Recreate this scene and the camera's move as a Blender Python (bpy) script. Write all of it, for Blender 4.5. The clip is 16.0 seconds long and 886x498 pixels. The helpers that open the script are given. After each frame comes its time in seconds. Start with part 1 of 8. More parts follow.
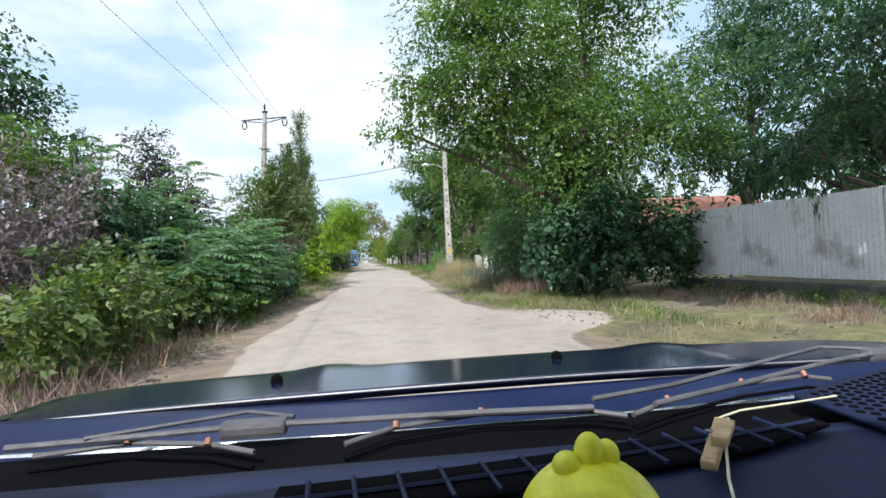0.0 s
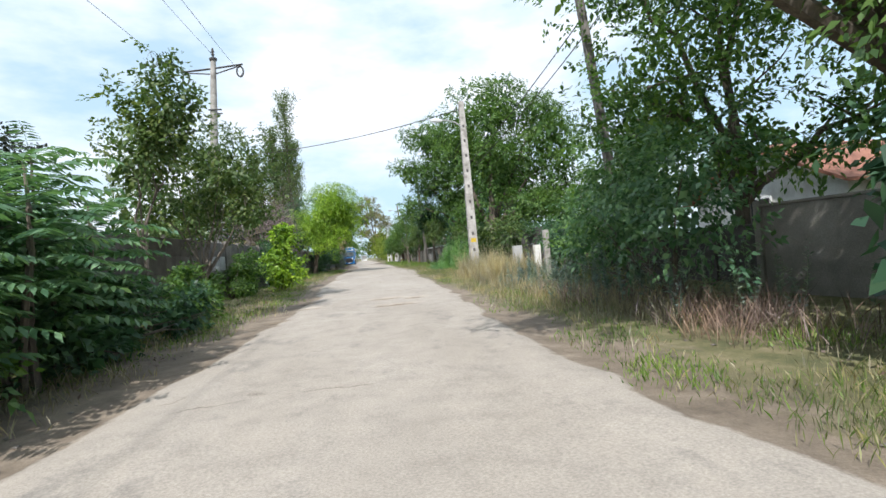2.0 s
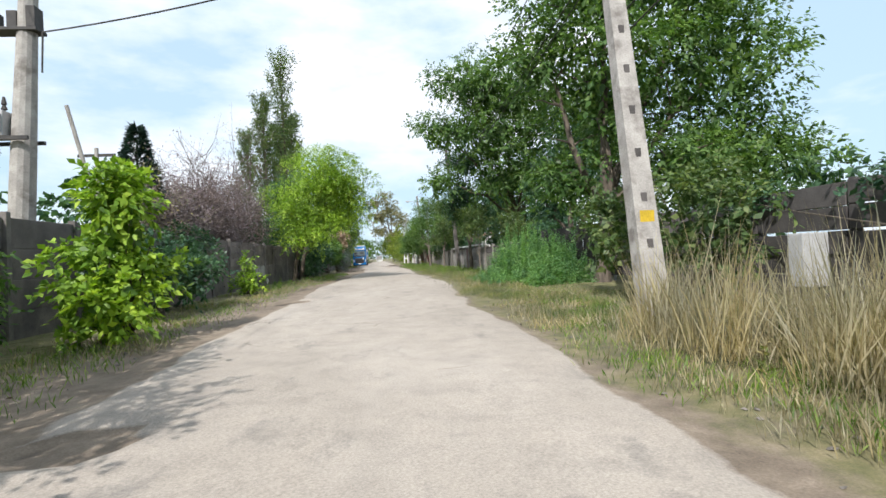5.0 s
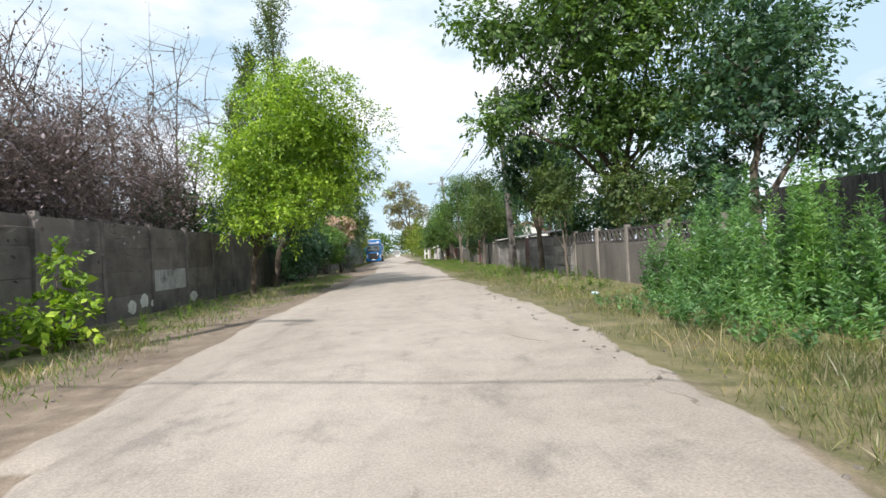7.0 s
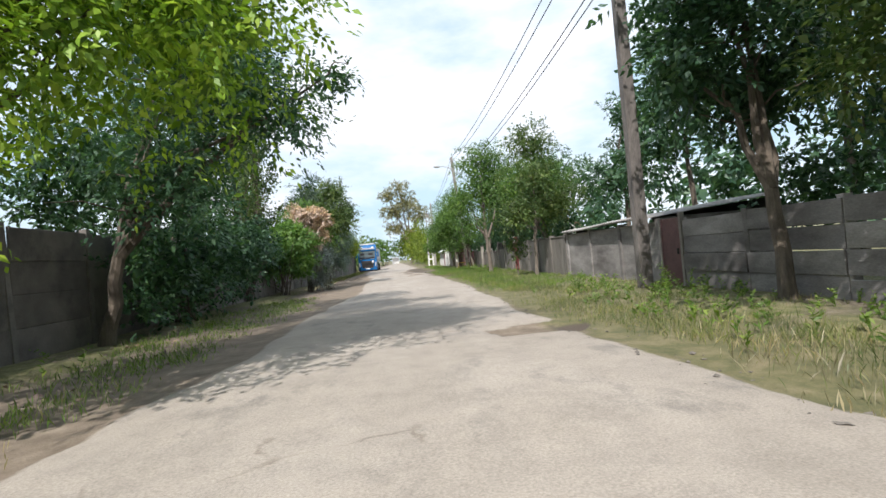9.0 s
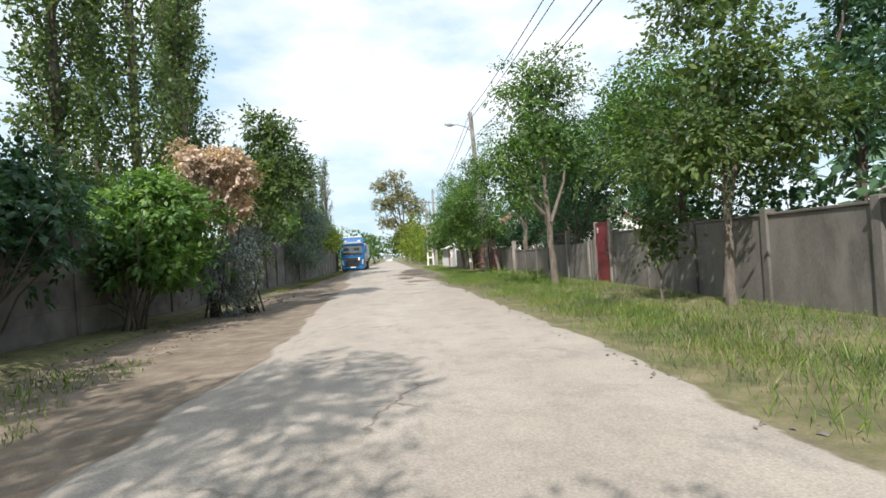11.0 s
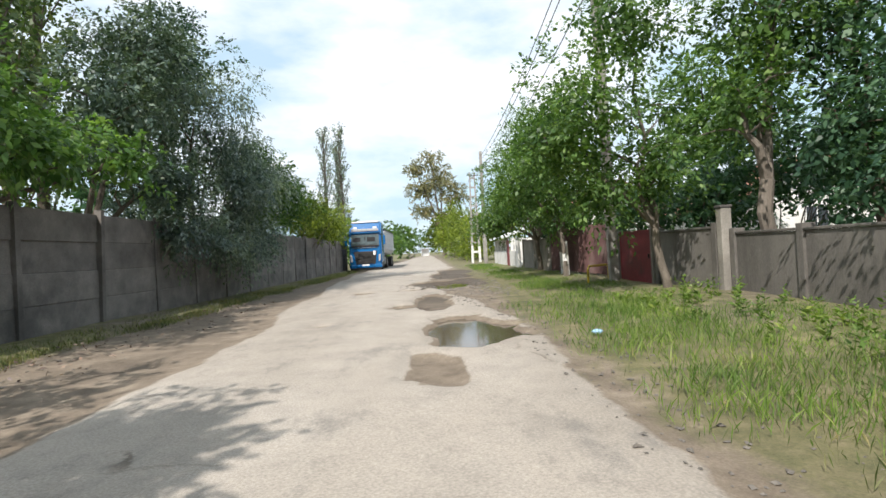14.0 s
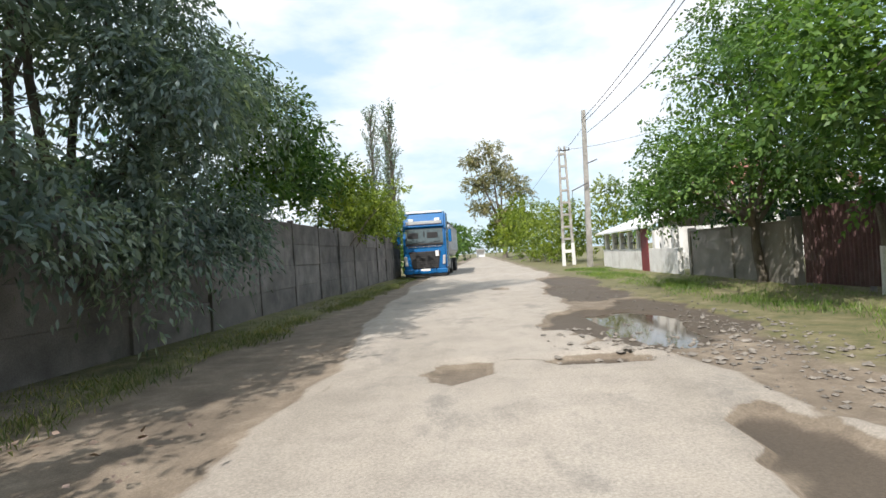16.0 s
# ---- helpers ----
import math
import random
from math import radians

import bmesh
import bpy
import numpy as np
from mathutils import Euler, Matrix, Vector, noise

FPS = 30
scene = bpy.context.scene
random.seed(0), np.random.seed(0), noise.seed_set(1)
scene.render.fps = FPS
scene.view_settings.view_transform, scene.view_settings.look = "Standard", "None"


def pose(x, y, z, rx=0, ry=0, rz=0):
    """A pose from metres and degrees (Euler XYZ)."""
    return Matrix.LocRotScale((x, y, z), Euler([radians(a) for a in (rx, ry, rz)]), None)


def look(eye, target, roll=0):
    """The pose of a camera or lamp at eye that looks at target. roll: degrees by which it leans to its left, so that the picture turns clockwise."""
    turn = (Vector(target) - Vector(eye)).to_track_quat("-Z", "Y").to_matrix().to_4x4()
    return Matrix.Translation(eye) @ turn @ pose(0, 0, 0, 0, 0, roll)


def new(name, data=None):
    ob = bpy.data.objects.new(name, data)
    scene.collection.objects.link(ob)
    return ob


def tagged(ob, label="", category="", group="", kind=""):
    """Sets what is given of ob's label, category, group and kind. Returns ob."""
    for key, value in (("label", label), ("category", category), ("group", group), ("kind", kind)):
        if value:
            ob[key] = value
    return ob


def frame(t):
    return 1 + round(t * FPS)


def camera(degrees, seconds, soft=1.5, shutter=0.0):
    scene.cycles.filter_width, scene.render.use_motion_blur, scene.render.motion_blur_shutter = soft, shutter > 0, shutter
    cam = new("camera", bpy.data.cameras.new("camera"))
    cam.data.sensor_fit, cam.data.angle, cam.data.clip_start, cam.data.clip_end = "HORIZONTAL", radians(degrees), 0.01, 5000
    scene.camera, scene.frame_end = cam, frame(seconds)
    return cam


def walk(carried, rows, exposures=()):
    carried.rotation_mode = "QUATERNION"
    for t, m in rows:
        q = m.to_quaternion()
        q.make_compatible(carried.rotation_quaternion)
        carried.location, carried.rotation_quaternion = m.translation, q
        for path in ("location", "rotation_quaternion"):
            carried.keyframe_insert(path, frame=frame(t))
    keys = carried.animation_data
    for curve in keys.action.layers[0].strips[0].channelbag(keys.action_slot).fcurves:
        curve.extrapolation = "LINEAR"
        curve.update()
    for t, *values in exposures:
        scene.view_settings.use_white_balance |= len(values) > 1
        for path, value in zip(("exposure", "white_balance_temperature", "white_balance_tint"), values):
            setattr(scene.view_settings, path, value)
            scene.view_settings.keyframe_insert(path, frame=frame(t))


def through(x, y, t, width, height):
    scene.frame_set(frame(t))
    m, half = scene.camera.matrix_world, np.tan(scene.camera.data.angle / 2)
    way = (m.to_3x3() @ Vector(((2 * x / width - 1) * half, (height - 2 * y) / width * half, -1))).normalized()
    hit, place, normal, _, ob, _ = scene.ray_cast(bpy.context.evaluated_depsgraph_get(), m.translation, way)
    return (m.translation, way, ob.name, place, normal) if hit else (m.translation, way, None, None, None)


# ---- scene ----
cam = camera(80.0, 16.0, soft=1.55)
PATH = [
    (0.0, look((-0.000, -0.000, 1.279), (0.292, 1.978, 1.307), -2.80)),
    (0.5, look((0.131, 2.748, 1.273), (0.420, 4.727, 1.299), -3.01)),
    (1.0, look((0.266, 5.432, 1.252), (0.553, 7.411, 1.290), -3.35)),
    (1.5, look((0.398, 8.014, 1.242), (0.684, 9.993, 1.256), -3.72)),
    (2.0, look((0.532, 10.477, 1.211), (0.821, 12.456, 1.223), -4.42)),
    (2.5, look((0.687, 13.071, 1.218), (0.983, 15.049, 1.223), -4.32)),
    (3.0, look((0.842, 15.604, 1.211), (1.140, 17.581, 1.234), -3.56)),
    (3.5, look((1.010, 18.326, 1.205), (1.304, 20.305, 1.226), -2.96)),
    (4.0, look((1.127, 20.880, 1.174), (1.413, 22.860, 1.205), -2.94)),
    (6.5, look((1.328, 36.414, 1.266), (1.474, 38.409, 1.274), -3.15)),
    (7.0, look((1.276, 40.059, 1.241), (1.436, 42.053, 1.248), -3.30)),
    (7.5, look((1.238, 43.901, 1.217), (1.411, 45.894, 1.227), -3.53)),
    (8.0, look((1.221, 47.348, 1.190), (1.397, 49.340, 1.206), -4.29)),
    (8.5, look((1.213, 50.749, 1.193), (1.380, 52.742, 1.222), -5.06)),
    (11.0, look((1.248, 67.802, 1.227), (1.438, 69.793, 1.248), -3.51)),
    (11.5, look((1.298, 70.966, 1.240), (1.553, 72.950, 1.267), -3.60)),
    (12.0, look((1.488, 74.006, 1.242), (1.798, 75.982, 1.269), -3.46)),
    (12.5, look((1.721, 77.015, 1.234), (2.065, 78.985, 1.263), -3.20)),
    (13.0, look((1.920, 79.818, 1.258), (2.236, 81.793, 1.292), -2.96)),
    (13.5, look((2.041, 82.962, 1.235), (2.243, 84.952, 1.264), -3.03)),
    (14.0, look((1.949, 85.620, 1.160), (1.990, 87.620, 1.169), -3.19)),
    (14.5, look((1.647, 88.147, 1.259), (1.512, 90.142, 1.265), -3.59)),
    (15.0, look((1.129, 90.836, 1.228), (0.892, 92.822, 1.249), -4.31)),
    (15.5, look((0.564, 93.624, 1.223), (0.345, 95.612, 1.240), -3.87)),
    (16.0, look((0.095, 96.204, 1.187), (-0.052, 98.198, 1.212), -3.62)),
]

walk(cam, PATH, ((0.0, 0.24, 6200, 12), (4.0, 0.24, 6250, 12), (6.5, 0.24, 6500, 14), (8.5, 0.24, 6400, 14), (11.0, 0.24, 6500, 12), (16.0, 0.24, 6550, 12)))

# ---------------------------------------------------------------- light
SUN_WAY = Vector((-0.40, -0.88, 1.0)).normalized()
sun_data = bpy.data.lights.new("sun", "SUN")
sun_data.energy, sun_data.angle, sun_data.color = 5.0, radians(0.6), (1.0, 0.96, 0.89)
sun = new("sun", sun_data)
sun.matrix_world = look(SUN_WAY * 60, (0, 0, 0))

world = bpy.data.worlds.new("sky")
scene.world = world
world.use_nodes = True
wn, wl = world.node_tree.nodes, world.node_tree.links
wn.clear()
w_out = wn.new("ShaderNodeOutputWorld")
w_bg = wn.new("ShaderNodeBackground")
w_sky = wn.new("ShaderNodeTexSky")
w_sky.sky_type, w_sky.sun_disc = "NISHITA", False
w_sky.sun_elevation = math.asin(SUN_WAY.z)
w_sky.sun_rotation = math.atan2(SUN_WAY.x, SUN_WAY.y)
w_sky.dust_density, w_sky.air_density = 1.6, 1.0
w_bg.inputs["Strength"].default_value = 0.075
w_tc = wn.new("ShaderNodeTexCoord")
w_map = wn.new("ShaderNodeMapping")
w_map.inputs["Scale"].default_value = (1.0, 1.0, 2.6)
w_n = wn.new("ShaderNodeTexNoise")
w_n.inputs["Scale"].default_value, w_n.inputs["Detail"].default_value, w_n.inputs["Roughness"].default_value = 2.3, 8.0, 0.55
w_ramp = wn.new("ShaderNodeValToRGB")
w_ramp.color_ramp.elements[0].position, w_ramp.color_ramp.elements[1].position = 0.42, 0.65
w_mix = wn.new("ShaderNodeMixRGB")
w_mix.inputs["Color2"].default_value = (14.4, 14.6, 15.0, 1)
wl.new(w_tc.outputs["Generated"], w_map.inputs["Vector"])
wl.new(w_map.outputs["Vector"], w_n.inputs["Vector"])
wl.new(w_n.outputs["Fac"], w_ramp.inputs["Fac"])
wl.new(w_ramp.outputs["Color"], w_mix.inputs["Fac"])
w_haze = wn.new("ShaderNodeMixRGB")
w_haze.inputs["Fac"].default_value, w_haze.inputs["Color2"].default_value = 0.65, (9.6, 13.0, 15.4, 1)
wl.new(w_sky.outputs["Color"], w_haze.inputs["Color1"])
wl.new(w_haze.outputs["Color"], w_mix.inputs["Color1"])
wl.new(w_mix.outputs["Color"], w_bg.inputs["Color"])
wl.new(w_bg.outputs["Background"], w_out.inputs["Surface"])


# ---------------------------------------------------------------- materials
def shader(name):
    m = bpy.data.materials.new(name)
    m.use_nodes = True
    nt = m.node_tree
    nt.nodes.clear()
    out = nt.nodes.new("ShaderNodeOutputMaterial")
    b = nt.nodes.new("ShaderNodeBsdfPrincipled")
    nt.links.new(b.outputs[0], out.inputs["Surface"])
    return m, nt, b, out


def noise_node(nt, scale, detail=5.0, rough=0.6, coords="Object", stretch=(1, 1, 1)):
    tc = nt.nodes.new("ShaderNodeTexCoord")
    mp = nt.nodes.new("ShaderNodeMapping")
    mp.inputs["Scale"].default_value = stretch
    n = nt.nodes.new("ShaderNodeTexNoise")
    n.inputs["Scale"].default_value, n.inputs["Detail"].default_value, n.inputs["Roughness"].default_value = scale, detail, rough
    if coords == "World":
        nt.links.new(nt.nodes.new("ShaderNodeNewGeometry").outputs["Position"], mp.inputs["Vector"])
    else:
        nt.links.new(tc.outputs[coords], mp.inputs["Vector"])
    nt.links.new(mp.outputs["Vector"], n.inputs["Vector"])
    return n


def ramp_node(nt, source, stops):
    r = nt.nodes.new("ShaderNodeValToRGB")
    e = r.color_ramp.elements
    while len(e) < len(stops):
        e.new(0.5)
    for el, (pos, col) in zip(e, stops):
        el.position, el.color = pos, (*col, 1)
    nt.links.new(source, r.inputs["Fac"])
    return r


def mix_node(nt, fac, a, b, mode="MIX"):
    m = nt.nodes.new("ShaderNodeMixRGB")
    m.blend_type = mode
    for sock, v in (("Fac", fac), ("Color1", a), ("Color2", b)):
        if isinstance(v, (int, float)):
            m.inputs[sock].default_value = v
        elif isinstance(v, tuple):
            m.inputs[sock].default_value = (*v, 1)
        else:
            nt.links.new(v, m.inputs[sock])
    return m


def surface(name, dark, light, scale=4.0, rough=0.85, bump=0.3, fine=40.0, metallic=0.0, stain=None, stain_scale=1.2, stretch=(1, 1, 1), bump_dist=0.01, per_piece=0.0):
    """A worn surface: two scales of colour variation, stains and a fine relief."""
    m, nt, b, _ = shader(name)
    coords = "World" if per_piece else "Object"
    n1 = noise_node(nt, scale, coords=coords, stretch=stretch)
    r1 = ramp_node(nt, n1.outputs["Fac"], [(0.3, dark), (0.7, light)])
    n2 = noise_node(nt, fine, 4.0, 0.7, coords, stretch)
    r2 = ramp_node(nt, n2.outputs["Fac"], [(0.3, (0.72, 0.72, 0.72)), (0.7, (1.12, 1.12, 1.12))])
    col = mix_node(nt, 1.0, r1.outputs["Color"], r2.outputs["Color"], "MULTIPLY").outputs["Color"]
    if stain:
        n3 = noise_node(nt, stain_scale, 6.0, 0.65, coords, stretch)
        r3 = ramp_node(nt, n3.outputs["Fac"], [(0.52, (0, 0, 0)), (0.68, (1, 1, 1))])
        col = mix_node(nt, r3.outputs["Color"], col, stain).outputs["Color"]
    if per_piece:
        oi = nt.nodes.new("ShaderNodeObjectInfo")
        r4 = ramp_node(nt, oi.outputs["Random"], [(0.0, (1 - per_piece,) * 3), (1.0, (1 + per_piece,) * 3)])
        col = mix_node(nt, 1.0, col, r4.outputs["Color"], "MULTIPLY").outputs["Color"]
    nt.links.new(col, b.inputs["Base Color"])
    b.inputs["Roughness"].default_value, b.inputs["Metallic"].default_value = rough, metallic
    if bump:
        bp = nt.nodes.new("ShaderNodeBump")
        bp.inputs["Strength"].default_value, bp.inputs["Distance"].default_value = bump, bump_dist
        nt.links.new(n2.outputs["Fac"], bp.inputs["Height"])
        nt.links.new(bp.outputs["Normal"], b.inputs["Normal"])
    return m


def foliage(name, dark, mid, light, through=0.32, patch=0.8, rough=0.45):
    """Leaves: each its own tone, patches of tone over the crown, some light through the blade."""
    m, nt, b, out = shader(name)
    dark, mid, light = ((c[0], c[1], c[2] * 1.35) for c in (dark, mid, light))
    geo = nt.nodes.new("ShaderNodeNewGeometry")
    r = ramp_node(nt, geo.outputs["Random Per Island"], [(0.0, dark), (0.55, mid), (1.0, light)])
    n = noise_node(nt, patch, 3.0)
    r2 = ramp_node(nt, n.outputs["Fac"], [(0.32, (0.58, 0.66, 0.76)), (0.5, (0.95, 0.97, 0.95)), (0.68, (1.32, 1.25, 0.98))])
    col = mix_node(nt, 1.0, r.outputs["Color"], r2.outputs["Color"], "MULTIPLY").outputs["Color"]
    nt.links.new(col, b.inputs["Base Color"])
    b.inputs["Roughness"].default_value = rough
    b.inputs["Specular IOR Level"].default_value = 0.35
    tr = nt.nodes.new("ShaderNodeBsdfTranslucent")
    warm = mix_node(nt, 1.0, col, (1.45, 1.55, 0.72), "MULTIPLY")
    nt.links.new(warm.outputs["Color"], tr.inputs["Color"])
    mx = nt.nodes.new("ShaderNodeMixShader")
    mx.inputs["Fac"].default_value = through
    nt.links.new(b.outputs[0], mx.inputs[1])
    nt.links.new(tr.outputs[0], mx.inputs[2])
    nt.links.new(mx.outputs[0], out.inputs["Surface"])
    return m


def plain(name, color, rough=0.5, metallic=0.0, fine=60.0, var=0.12):
    return surface(name, tuple(c * (1 - var) for c in color), tuple(c * (1 + var) for c in color), 6.0, rough, 0.08, fine, metallic)


M_LEAF = foliage("leaf_green", (0.040, 0.085, 0.018), (0.085, 0.165, 0.034), (0.175, 0.27, 0.062), 0.40)
M_LEAF_DARK = foliage("leaf_dark", (0.024, 0.062, 0.026), (0.050, 0.112, 0.046), (0.10, 0.185, 0.075))
M_LEAF_LIME = foliage("leaf_lime", (0.075, 0.15, 0.014), (0.22, 0.36, 0.025), (0.42, 0.55, 0.06), 0.32)
M_LEAF_LIGHT = foliage("leaf_light", (0.06, 0.13, 0.025), (0.11, 0.21, 0.04), (0.20, 0.31, 0.07), 0.35)
M_LEAF_FROND = foliage("leaf_frond", (0.055, 0.125, 0.045), (0.11, 0.21, 0.08), (0.19, 0.30, 0.13), 0.35)
M_LEAF_MAUVE = foliage("leaf_mauve", (0.10, 0.075, 0.065), (0.19, 0.145, 0.125), (0.30, 0.24, 0.20), 0.15)
M_LEAF_GREY = foliage("leaf_grey", (0.095, 0.130, 0.088), (0.160, 0.212, 0.145), (0.28, 0.335, 0.245), 0.36)
M_LEAF_SILVER = foliage("leaf_silver", (0.15, 0.17, 0.125), (0.25, 0.28, 0.21), (0.40, 0.43, 0.35), 0.25)
M_LEAF_OLIVE = foliage("leaf_olive", (0.05, 0.08, 0.045), (0.09, 0.135, 0.075), (0.17, 0.22, 0.13), 0.25)
M_LEAF_APPLE = foliage("leaf_apple", (0.05, 0.09, 0.02), (0.085, 0.14, 0.035), (0.17, 0.21, 0.06))
M_LEAF_SPRING = foliage("leaf_spring", (0.070, 0.105, 0.011), (0.150, 0.205, 0.020), (0.29, 0.34, 0.045), 0.34)
M_LEAF_WINE = foliage("leaf_wine", (0.03, 0.035, 0.03), (0.055, 0.06, 0.045), (0.09, 0.10, 0.06))
M_LEAF_DEAD = foliage("leaf_dead", (0.32, 0.215, 0.13), (0.52, 0.385, 0.25), (0.66, 0.53, 0.37), 0.25)
M_LEAF_RUST = foliage("leaf_rust", (0.12, 0.14, 0.05), (0.23, 0.22, 0.09), (0.36, 0.30, 0.14), 0.25)
M_SPRUCE = foliage("needle", (0.012, 0.03, 0.018), (0.02, 0.045, 0.028), (0.035, 0.065, 0.04), 0.1)
M_WEED = foliage("weed_green", (0.07, 0.16, 0.045), (0.14, 0.28, 0.085), (0.25, 0.39, 0.14), 0.42)
M_GRASS = foliage("grass_green", (0.07, 0.13, 0.02), (0.14, 0.23, 0.035), (0.26, 0.32, 0.08), 0.4)
M_LITTER = foliage("leaf_litter", (0.09, 0.06, 0.04), (0.18, 0.125, 0.08), (0.30, 0.22, 0.14), 0.1)
M_GRASS_MIX = foliage("grass_mixed", (0.08, 0.12, 0.025), (0.18, 0.20, 0.06), (0.34, 0.29, 0.13), 0.35)
M_GRASS_DRY = foliage("grass_dry", (0.20, 0.165, 0.075), (0.33, 0.28, 0.14), (0.46, 0.41, 0.24), 0.35)
M_BARK = surface("bark", (0.06, 0.05, 0.04), (0.16, 0.13, 0.10), 9.0, 0.95, 0.8, 45.0, stretch=(1, 1, 0.25))
M_BARK_PALE = surface("bark_pale", (0.105, 0.088, 0.072), (0.23, 0.195, 0.16), 7.0, 0.95, 0.6, 45.0, stretch=(1, 1, 0.3))
M_TWIG = surface("twig", (0.15, 0.115, 0.105), (0.32, 0.26, 0.24), 5.0, 0.95, 0.2)
M_WHITEWASH = surface("whitewash", (0.62, 0.61, 0.58), (0.80, 0.79, 0.76), 8.0, 0.95, 0.4, stain=(0.42, 0.38, 0.33))
M_FENCE = surface("fence_concrete", (0.135, 0.121, 0.112), (0.28, 0.252, 0.234), 1.6, 0.95, 0.6, 55.0, stain=(0.10, 0.093, 0.09), stain_scale=0.9, per_piece=0.16)
M_FENCE_DARK = surface("fence_dark", (0.118, 0.104, 0.096), (0.225, 0.199, 0.182), 1.6, 0.95, 0.6, 55.0, stain=(0.075, 0.071, 0.070), stain_scale=0.9, per_piece=0.16)
M_FENCE_PALE = surface("fence_lime", (0.34, 0.335, 0.33), (0.55, 0.55, 0.54), 2.0, 0.95, 0.4, 55.0, stain=(0.17, 0.165, 0.16))
M_WALL = surface("wall_render", (0.20, 0.185, 0.162), (0.34, 0.315, 0.28), 1.3, 0.95, 0.5, 45.0, stain=(0.19, 0.175, 0.155), stain_scale=1.4, per_piece=0.1)
# Streaky stains, with tree shade put into the dark tone as well.
M_WALL_STAIN_SHADE = surface("wall_stained_shade", (0.095, 0.087, 0.079), (0.195, 0.18, 0.163), 1.3, 0.95, 0.6, 45.0, stain=(0.20, 0.185, 0.165), stain_scale=1.1, stretch=(1, 1, 0.35), per_piece=0.15)
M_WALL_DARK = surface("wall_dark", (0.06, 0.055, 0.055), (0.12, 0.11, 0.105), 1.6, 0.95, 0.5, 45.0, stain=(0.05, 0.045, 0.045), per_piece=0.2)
M_BOARD = surface("board_grey", (0.14, 0.13, 0.125), (0.30, 0.285, 0.27), 2.5, 0.95, 0.6, 50.0, stain=(0.10, 0.09, 0.085), stretch=(1, 0.35, 1), per_piece=0.25)
M_POLE = surface("pole_concrete", (0.26, 0.245, 0.225), (0.44, 0.42, 0.39), 3.0, 0.95, 0.5, 50.0, stain=(0.17, 0.155, 0.14), stain_scale=2.5)
M_POLE_DARK = surface("pole_wood", (0.10, 0.09, 0.085), (0.22, 0.20, 0.185), 5.0, 0.95, 0.5, 40.0, stretch=(1, 1, 0.15))
M_STEEL = surface("steel_grey", (0.20, 0.20, 0.21), (0.32, 0.32, 0.33), 6.0, 0.55, 0.2, metallic=0.6)
M_IRON = surface("iron_dark", (0.025, 0.024, 0.024), (0.06, 0.055, 0.05), 8.0, 0.7, 0.3)
M_SHEET = surface("sheet_pale", (0.58, 0.60, 0.62), (0.70, 0.72, 0.74), 1.2, 0.6, 0.15, 30.0, stain=(0.30, 0.30, 0.30))
M_RED = surface("gate_red", (0.16, 0.022, 0.028), (0.24, 0.035, 0.042), 2.0, 0.6, 0.2, 30.0, stain=(0.10, 0.03, 0.03))
M_MAROON = surface("sheet_maroon", (0.085, 0.040, 0.040), (0.15, 0.075, 0.072), 2.0, 0.7, 0.2, 30.0, stain=(0.16, 0.11, 0.10), per_piece=0.2)
M_YELLOW = plain("pipe_yellow", (0.55, 0.38, 0.03), 0.5)
M_WHITE = surface("house_white", (0.66, 0.65, 0.62), (0.80, 0.79, 0.77), 1.5, 0.9, 0.2, 40.0, stain=(0.5, 0.48, 0.45))
M_ROOF = surface("roof_grey", (0.30, 0.29, 0.28), (0.48, 0.47, 0.45), 2.0, 0.85, 0.4, 30.0, stain=(0.20, 0.18, 0.17))
M_ROOF_RED = surface("roof_tile", (0.24, 0.10, 0.065), (0.38, 0.18, 0.12), 3.0, 0.9, 0.4, 25.0)
M_BLUE = plain("truck_blue", (0.008, 0.118, 0.32), 0.26, 0.0, 60.0, 0.06)
M_BLACK = plain("black_plastic", (0.018, 0.018, 0.020), 0.6)
M_GREYP = plain("grey_paint", (0.42, 0.42, 0.42), 0.5)
M_WHITEP = plain("white_paint", (0.78, 0.78, 0.78), 0.45)
M_TYRE = plain("tyre_rubber", (0.02, 0.02, 0.02), 0.9)
M_CHROME = plain("chrome", (0.75, 0.75, 0.76), 0.2, 1.0, 60.0, 0.03)
M_LAMPGLASS = plain("lamp_glass", (0.75, 0.78, 0.80), 0.15, 0.0, 60.0, 0.03)
M_BAG = plain("bag_pale_blue", (0.50, 0.62, 0.72), 0.4)
M_BOTTLE = plain("bottle_blue", (0.35, 0.55, 0.75), 0.25)
# Opaque; lightened so the base colour carries reflected sky and dim cab.
M_SCREEN = plain("screen_glass", (0.085, 0.11, 0.115), 0.05, 0.0, 60.0, 0.25)
M_DARKGLASS = plain("dark_glass", (0.03, 0.035, 0.04), 0.06, 0.0, 60.0, 0.03)
M_STONE = surface("gravel_stone", (0.13, 0.115, 0.10), (0.25, 0.225, 0.195), 6.0, 0.95, 0.4, per_piece=0.2)


